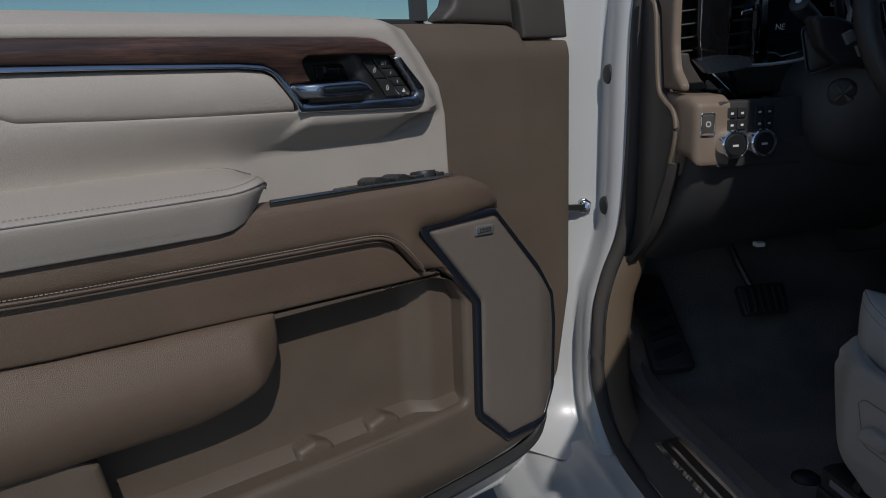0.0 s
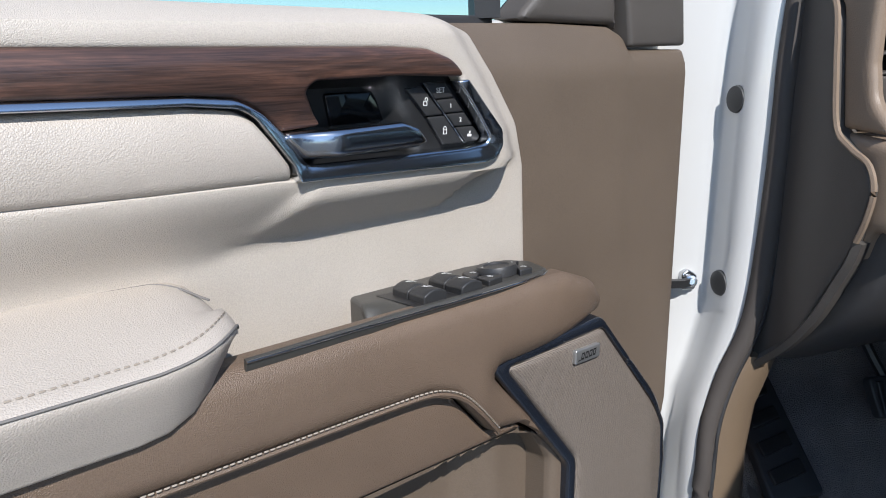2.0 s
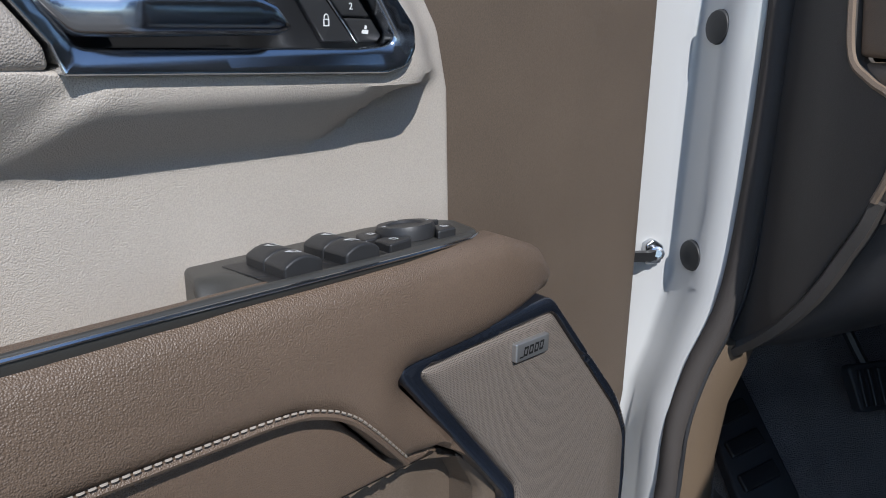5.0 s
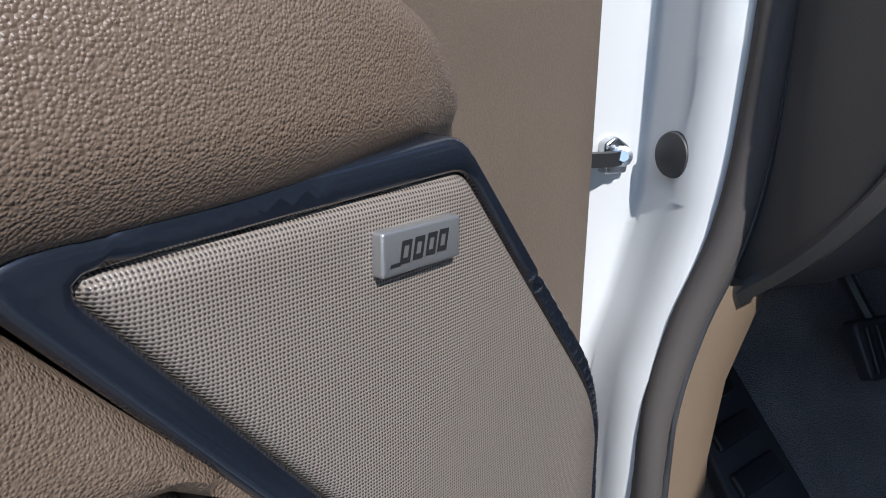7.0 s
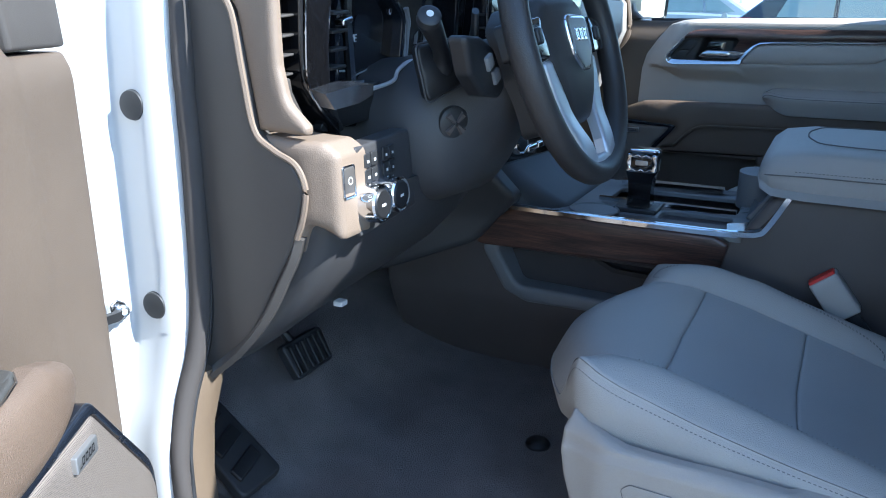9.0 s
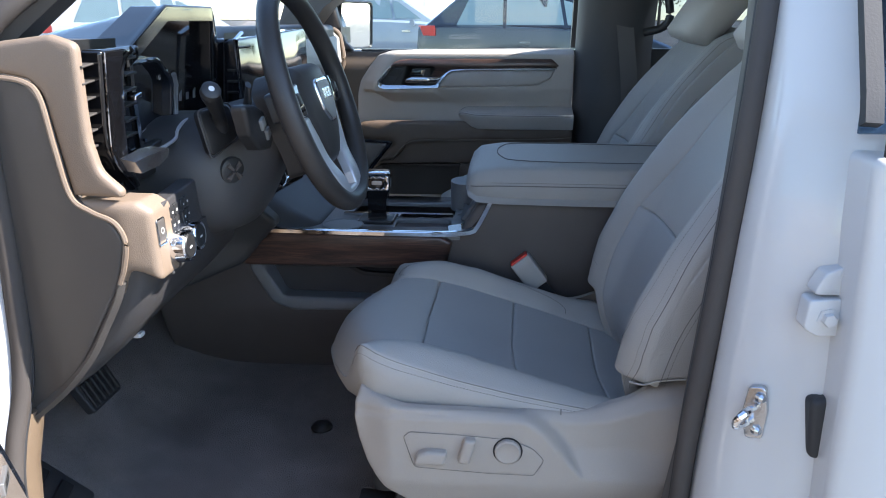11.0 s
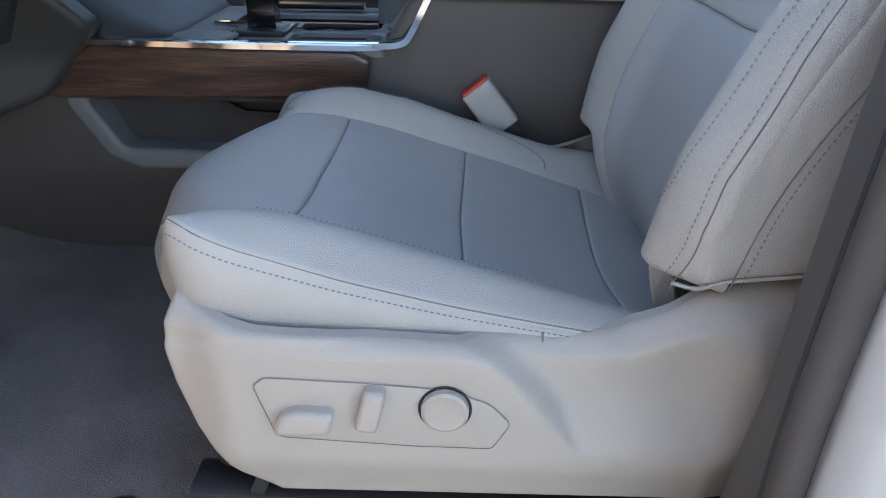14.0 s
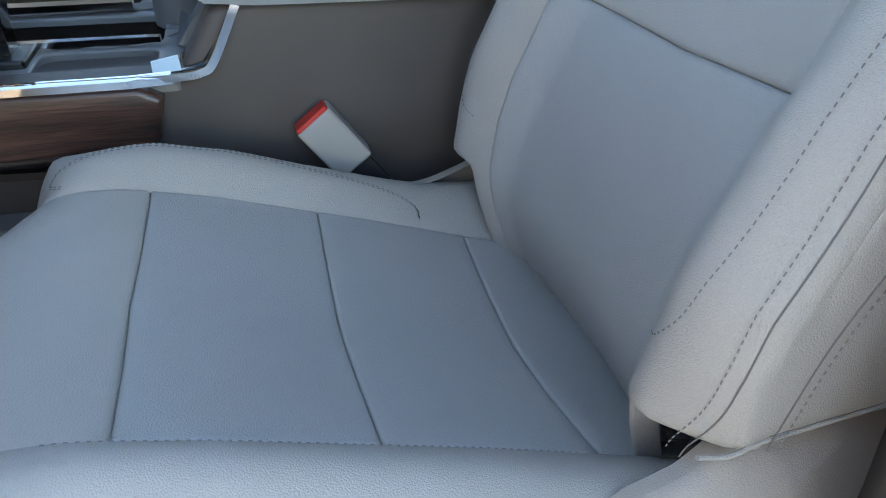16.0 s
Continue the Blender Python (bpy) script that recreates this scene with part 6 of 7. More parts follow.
def cushion_z(x, y):
    d = abs(x - CX)
    yy = y + 0.091 * (min(d, 0.24) / 0.22) ** 1.6          # the front edge bows forward in the middle
    z = 0.5 * lerp_table(yy, ZI_Y, ZI_Z) + 0.25 * (lerp_table(yy - 0.012, ZI_Y, ZI_Z) + lerp_table(yy + 0.012, ZI_Y, ZI_Z))
    z -= 0.006 * math.cos(math.pi * min(d, 0.15) / 0.30)
    z -= 0.036 * (x - CX)
    zp = 0.5 * lerp_table(y, PIPE_Y, PIPE_Z) + 0.25 * (lerp_table(y - 0.01, PIPE_Y, PIPE_Z) + lerp_table(y + 0.01, PIPE_Y, PIPE_Z))
    t = sstep(d, 0.152, 0.215)
    crest = lerp_table(y, (0.40, 0.48, 0.65, 0.78, 0.85, 0.88), (0.006, 0.008, 0.013, 0.014, 0.008, 0.0))
    if x > CX:
        crest += lerp_table(y, (0.45, 0.52, 0.60, 0.70, 0.80, 0.86, 0.90), (0.0, 0.003, 0.012, 0.020, 0.013, 0.002, 0.0))
        zp -= lerp_table(y, (0.76, 0.85, 0.90), (0.0, 0.022, 0.03))
    return z * (1 - t) + zp * t + crest * math.sin(math.pi * min(max((d - 0.152) / 0.078, 0), 1)) ** 1.2


def front_y(x):
    d = abs(x - CX) / 0.22
    return 0.940 - 0.094 * d ** 1.6


SX = (0.764, 1.076)
BACK = lambda x, s, h: (x, 0.462 - 0.326 * s + 0.945 * h - 0.9 * max(0.0, s - 0.32) ** 2, 0.985 + 0.945 * s + 0.326 * h)


def back_h(x, s):
    d = abs(x - CX)
    peak = lerp_table(s, (-0.04, 0.0, 0.05, 0.14, 0.23, 0.32, 0.45, 0.60), (0.010, 0.028, 0.050, 0.060, 0.052, 0.034, 0.006, -0.02))
    base = 0.010 * math.sin(math.pi * min(max(s / 0.24, 0), 1)) - 0.012 * math.cos(math.pi * min(d, 0.14) / 0.28) - 0.022 * sstep(s, 0.24, 0.52)
    base -= 0.050 * max(0.0, (0.06 - s) / 0.09) ** 2
    edge = lerp_table(s, (0.0, 0.10, 0.26, 0.44, 0.56), (0.205, 0.231, 0.229, 0.206, 0.186))
    t = sstep(d, 0.120, 0.190)
    h = base * (1 - t) + peak * t
    h -= 0.030 * min(max((d - edge + 0.050) / 0.054, 0.0), 1.0) ** 2.2
    return h - 0.05 * sstep(s, 0.52, 0.60)


def build_seat():
    seat = thing("driver_seat", (CX, 0.62, 0.76), "pale grey leather power seat with dark seams", "car seat", "front seats")
    def top(name, o, m, lb="", r=0.0045):
        return part(name, sheet(rc(o, 0.003), cushion_z, face_up, 0.0085, r, 0.006), m, seat, lb, 70)
    a, b = SX
    fr = [(x, front_y(x)) for x in np.linspace(b, a, 12)]
    top("cushion_front", [(a, 0.768), (CX, 0.775), (b, 0.768)] + fr, SEAT, "pale grey leather front cushion panel")
    top("cushion_panel", [(a, 0.628), (CX, 0.632), (b, 0.628), (b, 0.768), (CX, 0.775), (a, 0.768)], SEAT_IN, "pale grey perforated cushion panel")
    top("cushion_panel", [(a, 0.486), (CX, 0.488), (b, 0.486), (b, 0.628), (CX, 0.632), (a, 0.628)], SEAT_IN, "pale grey perforated cushion panel")
    top("cushion_rear", [(a, 0.34), (b, 0.34), (b, 0.486), (CX, 0.488), (a, 0.486)], SEAT_IN)
    for sx in (-1, 1):
        xi, xo = CX + sx * 0.156, CX + sx * 0.222
        o = [(xi, 0.36), (xo, 0.36), (xo, 0.78), (CX + sx * 0.2215, 0.82), (CX + sx * 0.2185, 0.836), (CX + sx * 0.211, 0.851)] + [(x, front_y(x)) for x in np.linspace(CX + sx * 0.199, xi, 5)]
        bol = top("cushion_bolster", o, SEAT, "pale grey leather cushion bolster")
        loop = [(CX + sx * u, v) for u, v in smooth_line([(0.160, 0.835), (0.168, 0.846), (0.178, 0.845), (0.185, 0.82), (0.188, 0.74), (0.186, 0.64), (0.181, 0.565), (0.172, 0.533), (0.160, 0.530)], 8)]
        if sx > 0:
            for off in (0.0, 0.007):
                part("stitching", stitches([(CX + sx * (abs(x - CX) - off * 0.6), y, cushion_z(x, y) + 0.0016) for x, y in loop], (0, 0.2, 1), 0.0030, 0.0022, 0.0006), THREAD_DARK, bol, kind="stuff")
        else:
            # row of dark stitches in place of the wrinkled highlight edge of the worn bolster
            part("stitching", stitches([(x, y, cushion_z(x, y) + 0.0004) for x, y in [(xi - 0.004, v) for v in np.linspace(0.80, 0.50, 24)]], (0, 0.2, 1), 0.0022, 0.0030, 0.0004), THREAD_DARK, bol, kind="stuff")
    # side and front leather below the piping: one band round the cushion
    half = [(0.222, 0.40), (0.222, 0.50), (0.222, 0.60), (0.222, 0.70), (0.222, 0.78), (0.2215, 0.82), (0.2185, 0.836), (0.211, 0.851)] + [(d, front_y(CX + d) + 0.001) for d in (0.197, 0.17, 0.13, 0.07, 0.0)]
    path = [(CX - u, v) for u, v in half] + [(CX + u, v) for u, v in half[::-1][1:]]
    path = smooth_line(path, 4)
    cols = []
    for i, (x, y) in enumerate(path):
        p, q = Vector(path[max(i - 1, 0)]), Vector(path[min(i + 1, len(path) - 1)])
        t = (q - p).normalized()
        nx, ny = -t.y, t.x
        zt = cushion_z(x, min(y, front_y(x))) - 0.0015
        front = sstep(y, 0.80, 0.90)
        cols.append([(x + nx * o, y + ny * o, zt + (0.955 - zt) * f) for f, o in ((0.0, -0.004), (0.03, 0.0005), (0.25, 0.005 - 0.006 * front), (0.5, 0.006 - 0.010 * front), (0.75, 0.003 - 0.022 * front), (1.0, -0.004 - 0.046 * front))])
    n = len(cols[0])
    verts = [v for c in cols for v in c]
    faces = [(i * n + j, i * n + j + 1, (i + 1) * n + j + 1, (i + 1) * n + j) for i in range(len(cols) - 1) for j in range(n - 1)]
    sd = part("cushion_side", (verts, faces), SEAT, seat, "pale grey leather cushion side", 70)
    part("piping", tube([tuple(Vector(c[0]).lerp(Vector(c[1]), 0.6) + Vector((0, 0, 0.0018))) for c in cols[:len(cols) // 2 - 13]], 0.0006, 6), SEAM, sd)
    part("stitching", stitches([tuple(Vector(c[1]).lerp(Vector(c[2]), 0.30)) for c in cols[:len(cols) // 2 - 13]], (-1, 0, 0.1), 0.0028, 0.0020, 0.0006), THREAD_DARK, sd, kind="stuff")
    part("cross_seam", tube([(CX - 0.2285, 0.566, z) for z in (0.985, 0.995, 1.003)], 0.0009, 6), SEAM, sd)
    # plastic skirt
    def skirt(sx):
        F = (lambda y, z, h: (0.668 - h, y, z)) if sx < 0 else (lambda y, z, h: (1.172 + h, y, z))
        o = [(0.858, 0.981, 0.03), (0.857, 1.005, 0.02), (0.850, 1.024, 0.004), (0.832, 1.017, 0.02), (0.785, 1.0070, 0.05), (0.715, 1.0045), (0.638, 1.0025), (0.556, 0.9985), (0.512, 1.0025, 0.06), (0.470, 1.0185, 0.06), (0.446, 1.0325, 0.06), (0.413, 1.0435, 0.05), (0.31, 1.055), (0.29, 1.0), (0.30, 0.86, 0.03), (0.40, 0.854), (0.775, 0.848, 0.012), (0.817, 0.876, 0.03), (0.841, 0.913, 0.04), (0.853, 0.950, 0.05)]
        def h(y, z):
            # proud front panel with a chamfered top that sweeps down to a point, and the lower rear face behind it
            crease = lerp_table(z, (0.905, 0.911, 0.954, 0.978, 0.990, 0.998, 1.004, 1.012), (0.529, 0.535, 0.572, 0.593, 0.607, 0.620, 0.634, 0.66))
            front = 0.004 - 0.80 * max(0.0, z - 0.993 + 0.006 * sstep(y, 0.78, 0.85)) - 0.95 * max(0.0, crease - y)
            step = lerp_table(y, (0.50, 0.57, 0.66, 0.76), (0.020, 0.020, 0.010, 0.004)) * lerp_table(z, (0.908, 0.95, 0.98), (0.0, 0.85, 1.0))
            brow = lerp_table(y, (0.38, 0.45, 0.50, 0.55, 0.63, 0.72), (1.030, 1.008, 0.989, 0.984, 0.996, 1.005))
            back = 0.004 - step - 0.80 * min(max(0.0, z - brow), 0.03)
            back -= 0.18 * max(0.0, lerp_table(z, (0.90, 0.912, 0.958, 1.011, 1.056), (0.43, 0.415, 0.393, 0.411, 0.435)) - y)
            w = max(front, back)
            w -= 0.012 * sstep(z, 0.90, 0.85) + 0.018 * sstep(y, 0.80, 0.855)
            w += 0.010 * sstep(y, 0.46, 0.40) * sstep(z, 0.89, 0.97) * (1 - sstep(z, 0.99, 1.03))
            return w
        return sheet(rc(o, 0.006), h, F, 0.0042 if sx < 0 else 0.01, 0.005, 0.010), F, h
    geo, F, h = skirt(-1)
    sk = part("side_trim", geo, SEAT_TRIM, seat, "pale grey plastic seat side trim", 60)
    geo2, _, _ = skirt(1)
    part("side_trim", geo2, SEAT_TRIM, seat, "pale grey plastic seat side trim", 60)
    bez = rc([(0.785, 0.966, 0.006), (0.776, 0.974, 0.008), (0.70, 0.972), (0.637, 0.968, 0.03), (0.605, 0.956, 0.02), (0.588, 0.938, 0.008), (0.602, 0.913, 0.006), (0.66, 0.913), (0.770, 0.918, 0.01)], 0.006)
    part("control_panel", sheet(bez, lambda y, z: h(y, z) + 0.0012, F, 0.012, 0.001, 0.004), SEAT_TRIM, seat, "pale grey seat control panel")
    part("panel_gap", sweep([F(y, z, h(y, z) + 0.0012) for y, z in bez], circle(0.0004, 5), True, up=(1, 0, 0)), SEAM, seat)
    def knob(o, lb, hh=0.014, nm="seat_switch"):
        part(nm, sheet(rc(o, 0.006), lambda y, z: h(y, z) + hh, F, 0.006, 0.005, 0.014), SEAT_TRIM, seat, lb)
    knob([(0.772, 0.927, 0.006), (0.764, 0.945, 0.012), (0.752, 0.950, 0.008), (0.722, 0.949, 0.006), (0.727, 0.929, 0.006)], "pale grey horizontal seat switch")
    knob([(0.709, 0.934, 0.005), (0.699, 0.971, 0.006), (0.682, 0.970, 0.006), (0.691, 0.932, 0.005)], "pale grey upright recliner switch")
    c = F(0.639, 0.9505, h(0.639, 0.95))
    lum = part("lumbar_knob", lathe([(0.0, 0.0068), (0.0135, 0.0070), (0.0155, 0.0078), (0.0180, 0.0062), (0.0185, 0.0)], c, (-1, 0, 0), 36), SEAT_TRIM, seat, "round pale grey lumbar knob", 50)
    part("knob_gap", lathe([(0.0186, 0.0012), (0.0206, 0.0018), (0.0206, 0.0), (0.0186, 0.0)], c, (-1, 0, 0), 36), BLACK, lum)
    # back rest
    def bk(name, o, m, lb="", r=0.0045, sk_=0.05):
        return part(name, sheet(rc(o, 0.004), back_h, BACK, 0.010, r, sk_), m, seat, lb, 70)
    bk("back_panel", [(0.795, -0.075), (1.058, -0.075), (1.074, 0.10), (1.074, 0.226), (CX, 0.224), (0.782, 0.232), (0.780, 0.10)], SEAT_IN, "pale grey perforated backrest panel")
    bk("back_upper", [(0.782, 0.232), (CX, 0.224), (1.074, 0.226), (1.044, 0.36), (1.030, 0.52), (CX, 0.53), (0.810, 0.52), (0.806, 0.36)], SEAT, "pale grey leather upper backrest panel")
    for sx in (-1, 1):
        X = lambda v: CX + sx * v
        n0, n1, n2, n3 = (0.132, 0.140, 0.138, 0.114) if sx < 0 else (0.138, 0.154, 0.154, 0.124)
        o = [(X(n0), -0.06), (X(n1), 0.10), (X(n2), 0.229), (X(n3), 0.36), (X(0.110), 0.52), (X(0.150), 0.575), (X(0.185), 0.56), (X(0.205), 0.44), (X(0.230), 0.26), (X(0.234), 0.12), (X(0.230), 0.062, 0.012), (X(0.195), 0.050, 0.01), (X(0.165), 0.048, 0.01), (X(0.150), -0.06)]
        bol = bk("back_bolster", o, SEAT, "pale grey leather backrest bolster", 0.006, 0.02)
        pipe = [(X(v), s) for v, s in smooth_line([(0.212, 0.040), (0.2265, 0.085), (0.2290, 0.13), (0.2245, 0.25), (0.201, 0.43), (0.184, 0.55)], 8)]
        part("piping", tube([BACK(x, s, back_h(x, s) + 0.0002) for x, s in pipe], 0.0005, 6), SEAM, bol)
        part("stitching", stitches([BACK(x - sx * 0.006, s, back_h(x - sx * 0.006, s) + 0.0008) for x, s in pipe], (0, 0.9, 0.3), 0.0028, 0.0022, 0.0005), THREAD_DARK, bol, kind="stuff")
        seam = [(X(v), s) for v, s in smooth_line([(0.168, 0.092), (0.184, 0.100), (0.197, 0.128), (0.203, 0.20), (0.198, 0.30), (0.180, 0.45), (0.165, 0.55)], 8)]
        part("stitching", stitches([BACK(x, s, back_h(x, s) + 0.0008) for x, s in seam], (0, 0.9, 0.3), 0.0026, 0.0022, 0.0005), THREAD_DARK, bol, kind="stuff")
        # side leather
        xs = X(0.230)
        SF = (lambda s, h, k: BACK(xs + sx * k, s, h))
        sidep = part("back_side", sheet(rc([(0.128, -0.115, 0.01), (0.0985, -0.052), (0.075, -0.003, 0.01), (0.061, 0.014, 0.008), (0.09, 0.026), (0.13, 0.029), (0.20, 0.023), (0.25, 0.014), (0.43, -0.022), (0.56, -0.06), (0.56, -0.115)], 0.01), lambda s, q: 0.004 - 0.030 * sstep(s, 0.2, 0.55) - 0.004 * sstep(q, 0.0, 0.05), SF, 0.012, 0.006, 0.02), SEAT, seat, "pale grey leather backrest side", 70)
        hem = smooth_line([(0.058, 0.036), (0.0605, 0.016), (0.074, -0.003), (0.0975, -0.052), (0.126, -0.112)], 6)
        if sx < 0:
            part("hem", tube([SF(s, q, 0.0020) for s, q in hem], 0.0016, 8), SEAT, sidep, "folded leather hem along the lower edge")
        sl = smooth_line([(0.068, -0.004), (0.0887, -0.002), (0.138, 0.0002), (0.193, -0.0053), (0.245, -0.016), (0.40, -0.052)], 8)
        part("piping", tube([SF(s, q, 0.0045 - 0.030 * sstep(s, 0.2, 0.55)) for s, q in sl], 0.0005, 6), SEAM, sidep)
        part("stitching", stitches([SF(s, q - 0.007, 0.0042 - 0.030 * sstep(s, 0.2, 0.55)) for s, q in sl], (sx, 0, 0), 0.0028, 0.0022, 0.0005), THREAD_DARK, sidep, kind="stuff")
    part("back_shell", loft([[BACK(CX + 0.205 * k * math.cos(t), s, -0.085 + 0.035 * math.sin(t)) for t in np.linspace(0, 2 * math.pi, 20, endpoint=False)] for s, k in ((0.0, 0.9), (0.10, 1.0), (0.30, 1.0), (0.50, 0.88), (0.57, 0.78))]), SEAT, seat, "", 60)
    part("headrest", loft([[BACK(CX + k * 0.125 * math.copysign(abs(math.cos(t)) ** 0.6, math.cos(t)), s, 0.0 + dh + q * 0.055 * math.copysign(abs(math.sin(t)) ** 0.7, math.sin(t))) for t in np.linspace(0, 2 * math.pi, 24, endpoint=False)] for s, k, dh, q in ((0.515, 0.85, 0.0, 0.7), (0.53, 1.0, 0.004, 1.0), (0.61, 1.04, 0.012, 1.05), (0.68, 0.98, 0.010, 0.95), (0.705, 0.80, 0.005, 0.6))]), SEAT, seat, "pale grey leather headrest", 70)
    for x in (-0.05, 0.05):
        part("headrest_post", tube([BACK(CX + x, 0.52, -0.03), BACK(CX + x, 0.62, 0.0)], 0.006, 8), BRIGHT, seat)
    # runner and frame under the seat
    for x in (0.705, 1.135):
        rail = part("seat_rail", sweep([(x, 0.858, 0.822), (x, 0.26, 0.822)], [(-0.022, -0.016), (0.022, -0.016), (0.022, 0.012), (0.014, 0.016), (-0.014, 0.016), (-0.022, 0.012)]), BLACK, seat, "black seat rail")
        part("rail_slot", sweep([(x - 0.0225, 0.84, 0.824), (x - 0.0225, 0.27, 0.824)], [(-0.0015, -0.005), (0.0015, -0.005), (0.0015, 0.005), (-0.0015, 0.005)]), STEEL, rail)
        part("rail_foot", block((x - 0.028, 0.80, 0.752), (x + 0.028, 0.862, 0.808), 0.004), BLACK, seat)
        part("rail_foot", block((x - 0.028, 0.27, 0.752), (x + 0.028, 0.33, 0.808), 0.004), BLACK, seat)
        part("riser", sweep(smooth_line([(x, 0.80, 0.835), (x, 0.78, 0.875), (x, 0.74, 0.89)], 4), [(-0.006, -0.02), (0.006, -0.02), (0.006, 0.02), (-0.006, 0.02)], up=(1, 0, 0)), BLACK, seat)
    part("seat_pan", block((0.70, 0.40, 0.85), (1.14, 0.84, 0.905), 0.01), BLACK, seat, "dark seat pan below the cushion")
    return seat


driver_seat = build_seat()
passenger_seat = copy_thing(driver_seat, Matrix.Translation(driver_seat.location + Vector((0.89 * K, -0.086, 0))))
passenger_seat.name = "passenger_seat"
tagged(passenger_seat, "pale grey leather passenger seat with headrest")

# ---- centre console ----
console = thing("centre_console", (1.365, 0.8, 0.752), "charcoal centre console with wood side and chrome rim", "centre console")
CS = lambda y, z, h: (1.186 - h, y, z)
body = [(1.40, 0.72), (1.40, 1.02, 0.06), (1.24, 1.06, 0.05), (1.165, 1.106), (0.74, 1.110, 0.01), (0.70, 1.178, 0.02), (0.24, 1.178), (0.24, 0.72)]
part("body_side", sheet(rc(body, 0.01), lambda y, z: -0.012 - 0.022 * sstep(z, 1.06, 0.95) - 0.090 * min(max((0.93 - z) / 0.18, 0.0), 1.0) ** 1.3 + 0.010 * sstep(y, 0.78, 0.70), CS, 0.02, 0.008, 0.04, [rc([(1.160, 1.030), (1.125, 0.950), (0.82, 0.948), (0.82, 1.030)], 0.012)]), CONSOLE, console, "charcoal console side", 60)
part("body_side", sheet(rc(body, 0.01), -0.012, lambda y, z, h: (1.545 + h, y, z), 0.1, 0.008, 0.04), CONSOLE, console, "charcoal console side")
part("body_core", box((1.335, 0.26, 0.74), (1.51, 1.30, 1.04)), CONSOLE, console)
part("wood_side", sheet(rc([(1.192, 1.036, 0.01), (1.160, 1.088, 0.02), (1.115, 1.112, 0.004), (0.775, 1.109, 0.004), (0.753, 1.098, 0.006), (0.762, 1.055, 0.006), (0.775, 1.045, 0.006)], 0.006), lambda y, z: 0.004 + 0.010 * sstep(z, 1.045, 1.10), CS, 0.012, 0.006, 0.02), WOOD_Y, console, "dark open-pore wood console side")
part("side_bin", sheet(rc([(1.190, 1.040, 0.02), (1.145, 0.942, 0.03), (1.10, 0.924, 0.04), (0.80, 0.930), (0.80, 1.0), (0.80, 1.040)], 0.015), lambda y, z: -0.012 - 0.022 * sstep(z, 1.06, 0.94) + 0.003, CS, 0.015, 0.008, 0.05, [rc([(1.155, 1.034, 0.012), (1.118, 0.956, 0.02), (0.82, 0.952), (0.82, 1.034)], 0.012)]), CONSOLE_GREY, console, "grey framed side bin")
part("bin_back", sheet([(1.20, 1.05), (1.16, 0.93), (0.72, 0.93), (0.72, 1.05)], -0.075, CS, 0.05, 0, 0), DASH, console)
part("bin_strap", sweep([CS(0.985, 1.04, -0.060), CS(0.975, 1.02, -0.060), CS(0.945, 1.005, -0.060), CS(0.90, 1.003, -0.060), CS(0.75, 1.003, -0.060)], [(-0.004, -0.006), (0.004, -0.006), (0.004, 0.006), (-0.004, 0.006)], up=(1, 0, 0)), BLACK, console)
TOPZ = 1.112
part("top_tray", sheet(rc([(1.19, 0.735), (1.19, 1.14), (1.215, 1.16), (1.24, 1.06), (1.53, 1.06), (1.53, 0.735)], 0.01), lambda x, y: TOPZ - 0.004, face_up, 0.05, 0.003, 0.006, [rc([(1.315, 0.762), (1.315, 0.880), (1.235, 0.880), (1.235, 0.762)], 0.02), rc([(1.335, 0.760), (1.335, 0.99), (1.465, 0.99), (1.465, 0.760)], 0.02)]), CONSOLE_GREY, console, "mid grey console top tray")
part("front_riser", loft([[(x, y - o, z) for y, z in ((1.035, 1.045), (1.035, 1.106), (1.045, 1.116), (1.085, 1.135), (1.13, 1.165), (1.19, 1.20), (1.19, 1.045))] for x, o in ((1.212, -0.05), (1.235, -0.012), (1.26, 0.0), (1.53, 0.0))]), DASH, console, "dark rising front of the console", 50)
part("tray_floor", box((1.22, 0.75, 1.05), (1.48, 1.00, 1.068)), CONSOLE, console)
part("chrome_rim", sweep([(1.183, 1.165, TOPZ + 0.004), (1.183, 0.95, TOPZ + 0.002), (1.184, 0.78, TOPZ + 0.002), (1.190, 0.745, TOPZ + 0.002)], [(-0.006, -0.004), (0.012, -0.004), (0.012, 0.003), (0.004, 0.006), (-0.006, 0.003)]), BRIGHT, console, "bright chrome console rim")
part("corner_plate", loft([[(1.186, y, z + 0.003), (x1, y + 0.004, z + 0.005), (x1, y + 0.006, z - 0.004), (1.186, y + 0.002, z - 0.006)] for y, z, x1 in ((0.760, 1.115, 1.222), (0.735, 1.117, 1.232), (0.714, 1.124, 1.242), (0.700, 1.142, 1.252), (0.680, 1.178, 1.262))]), GLOSS, console, "glossy dark corner plate", 60)
part("corner_rim", sweep(smooth_line([(1.181, 0.775, 1.115), (1.181, 0.738, 1.116), (1.181, 0.716, 1.119), (1.181, 0.703, 1.130), (1.181, 0.678, 1.180)], 5), [(-0.003, -0.004), (0.004, -0.004), (0.005, 0.004), (-0.003, 0.003)]), BRIGHT, console, "bright corner rim")
part("rear_slope", sheet(rc([(1.255, 0.0), (1.52, 0.0), (1.52, 0.075), (1.265, 0.075)], 0.006), 0.006, lambda x, s, h: (x, 0.735 - s * 0.62 - h * 0.75, TOPZ + s * 0.80 - h * 0.5 + 0.008), 0.05, 0.003, 0.01), CONSOLE_GREY, console)
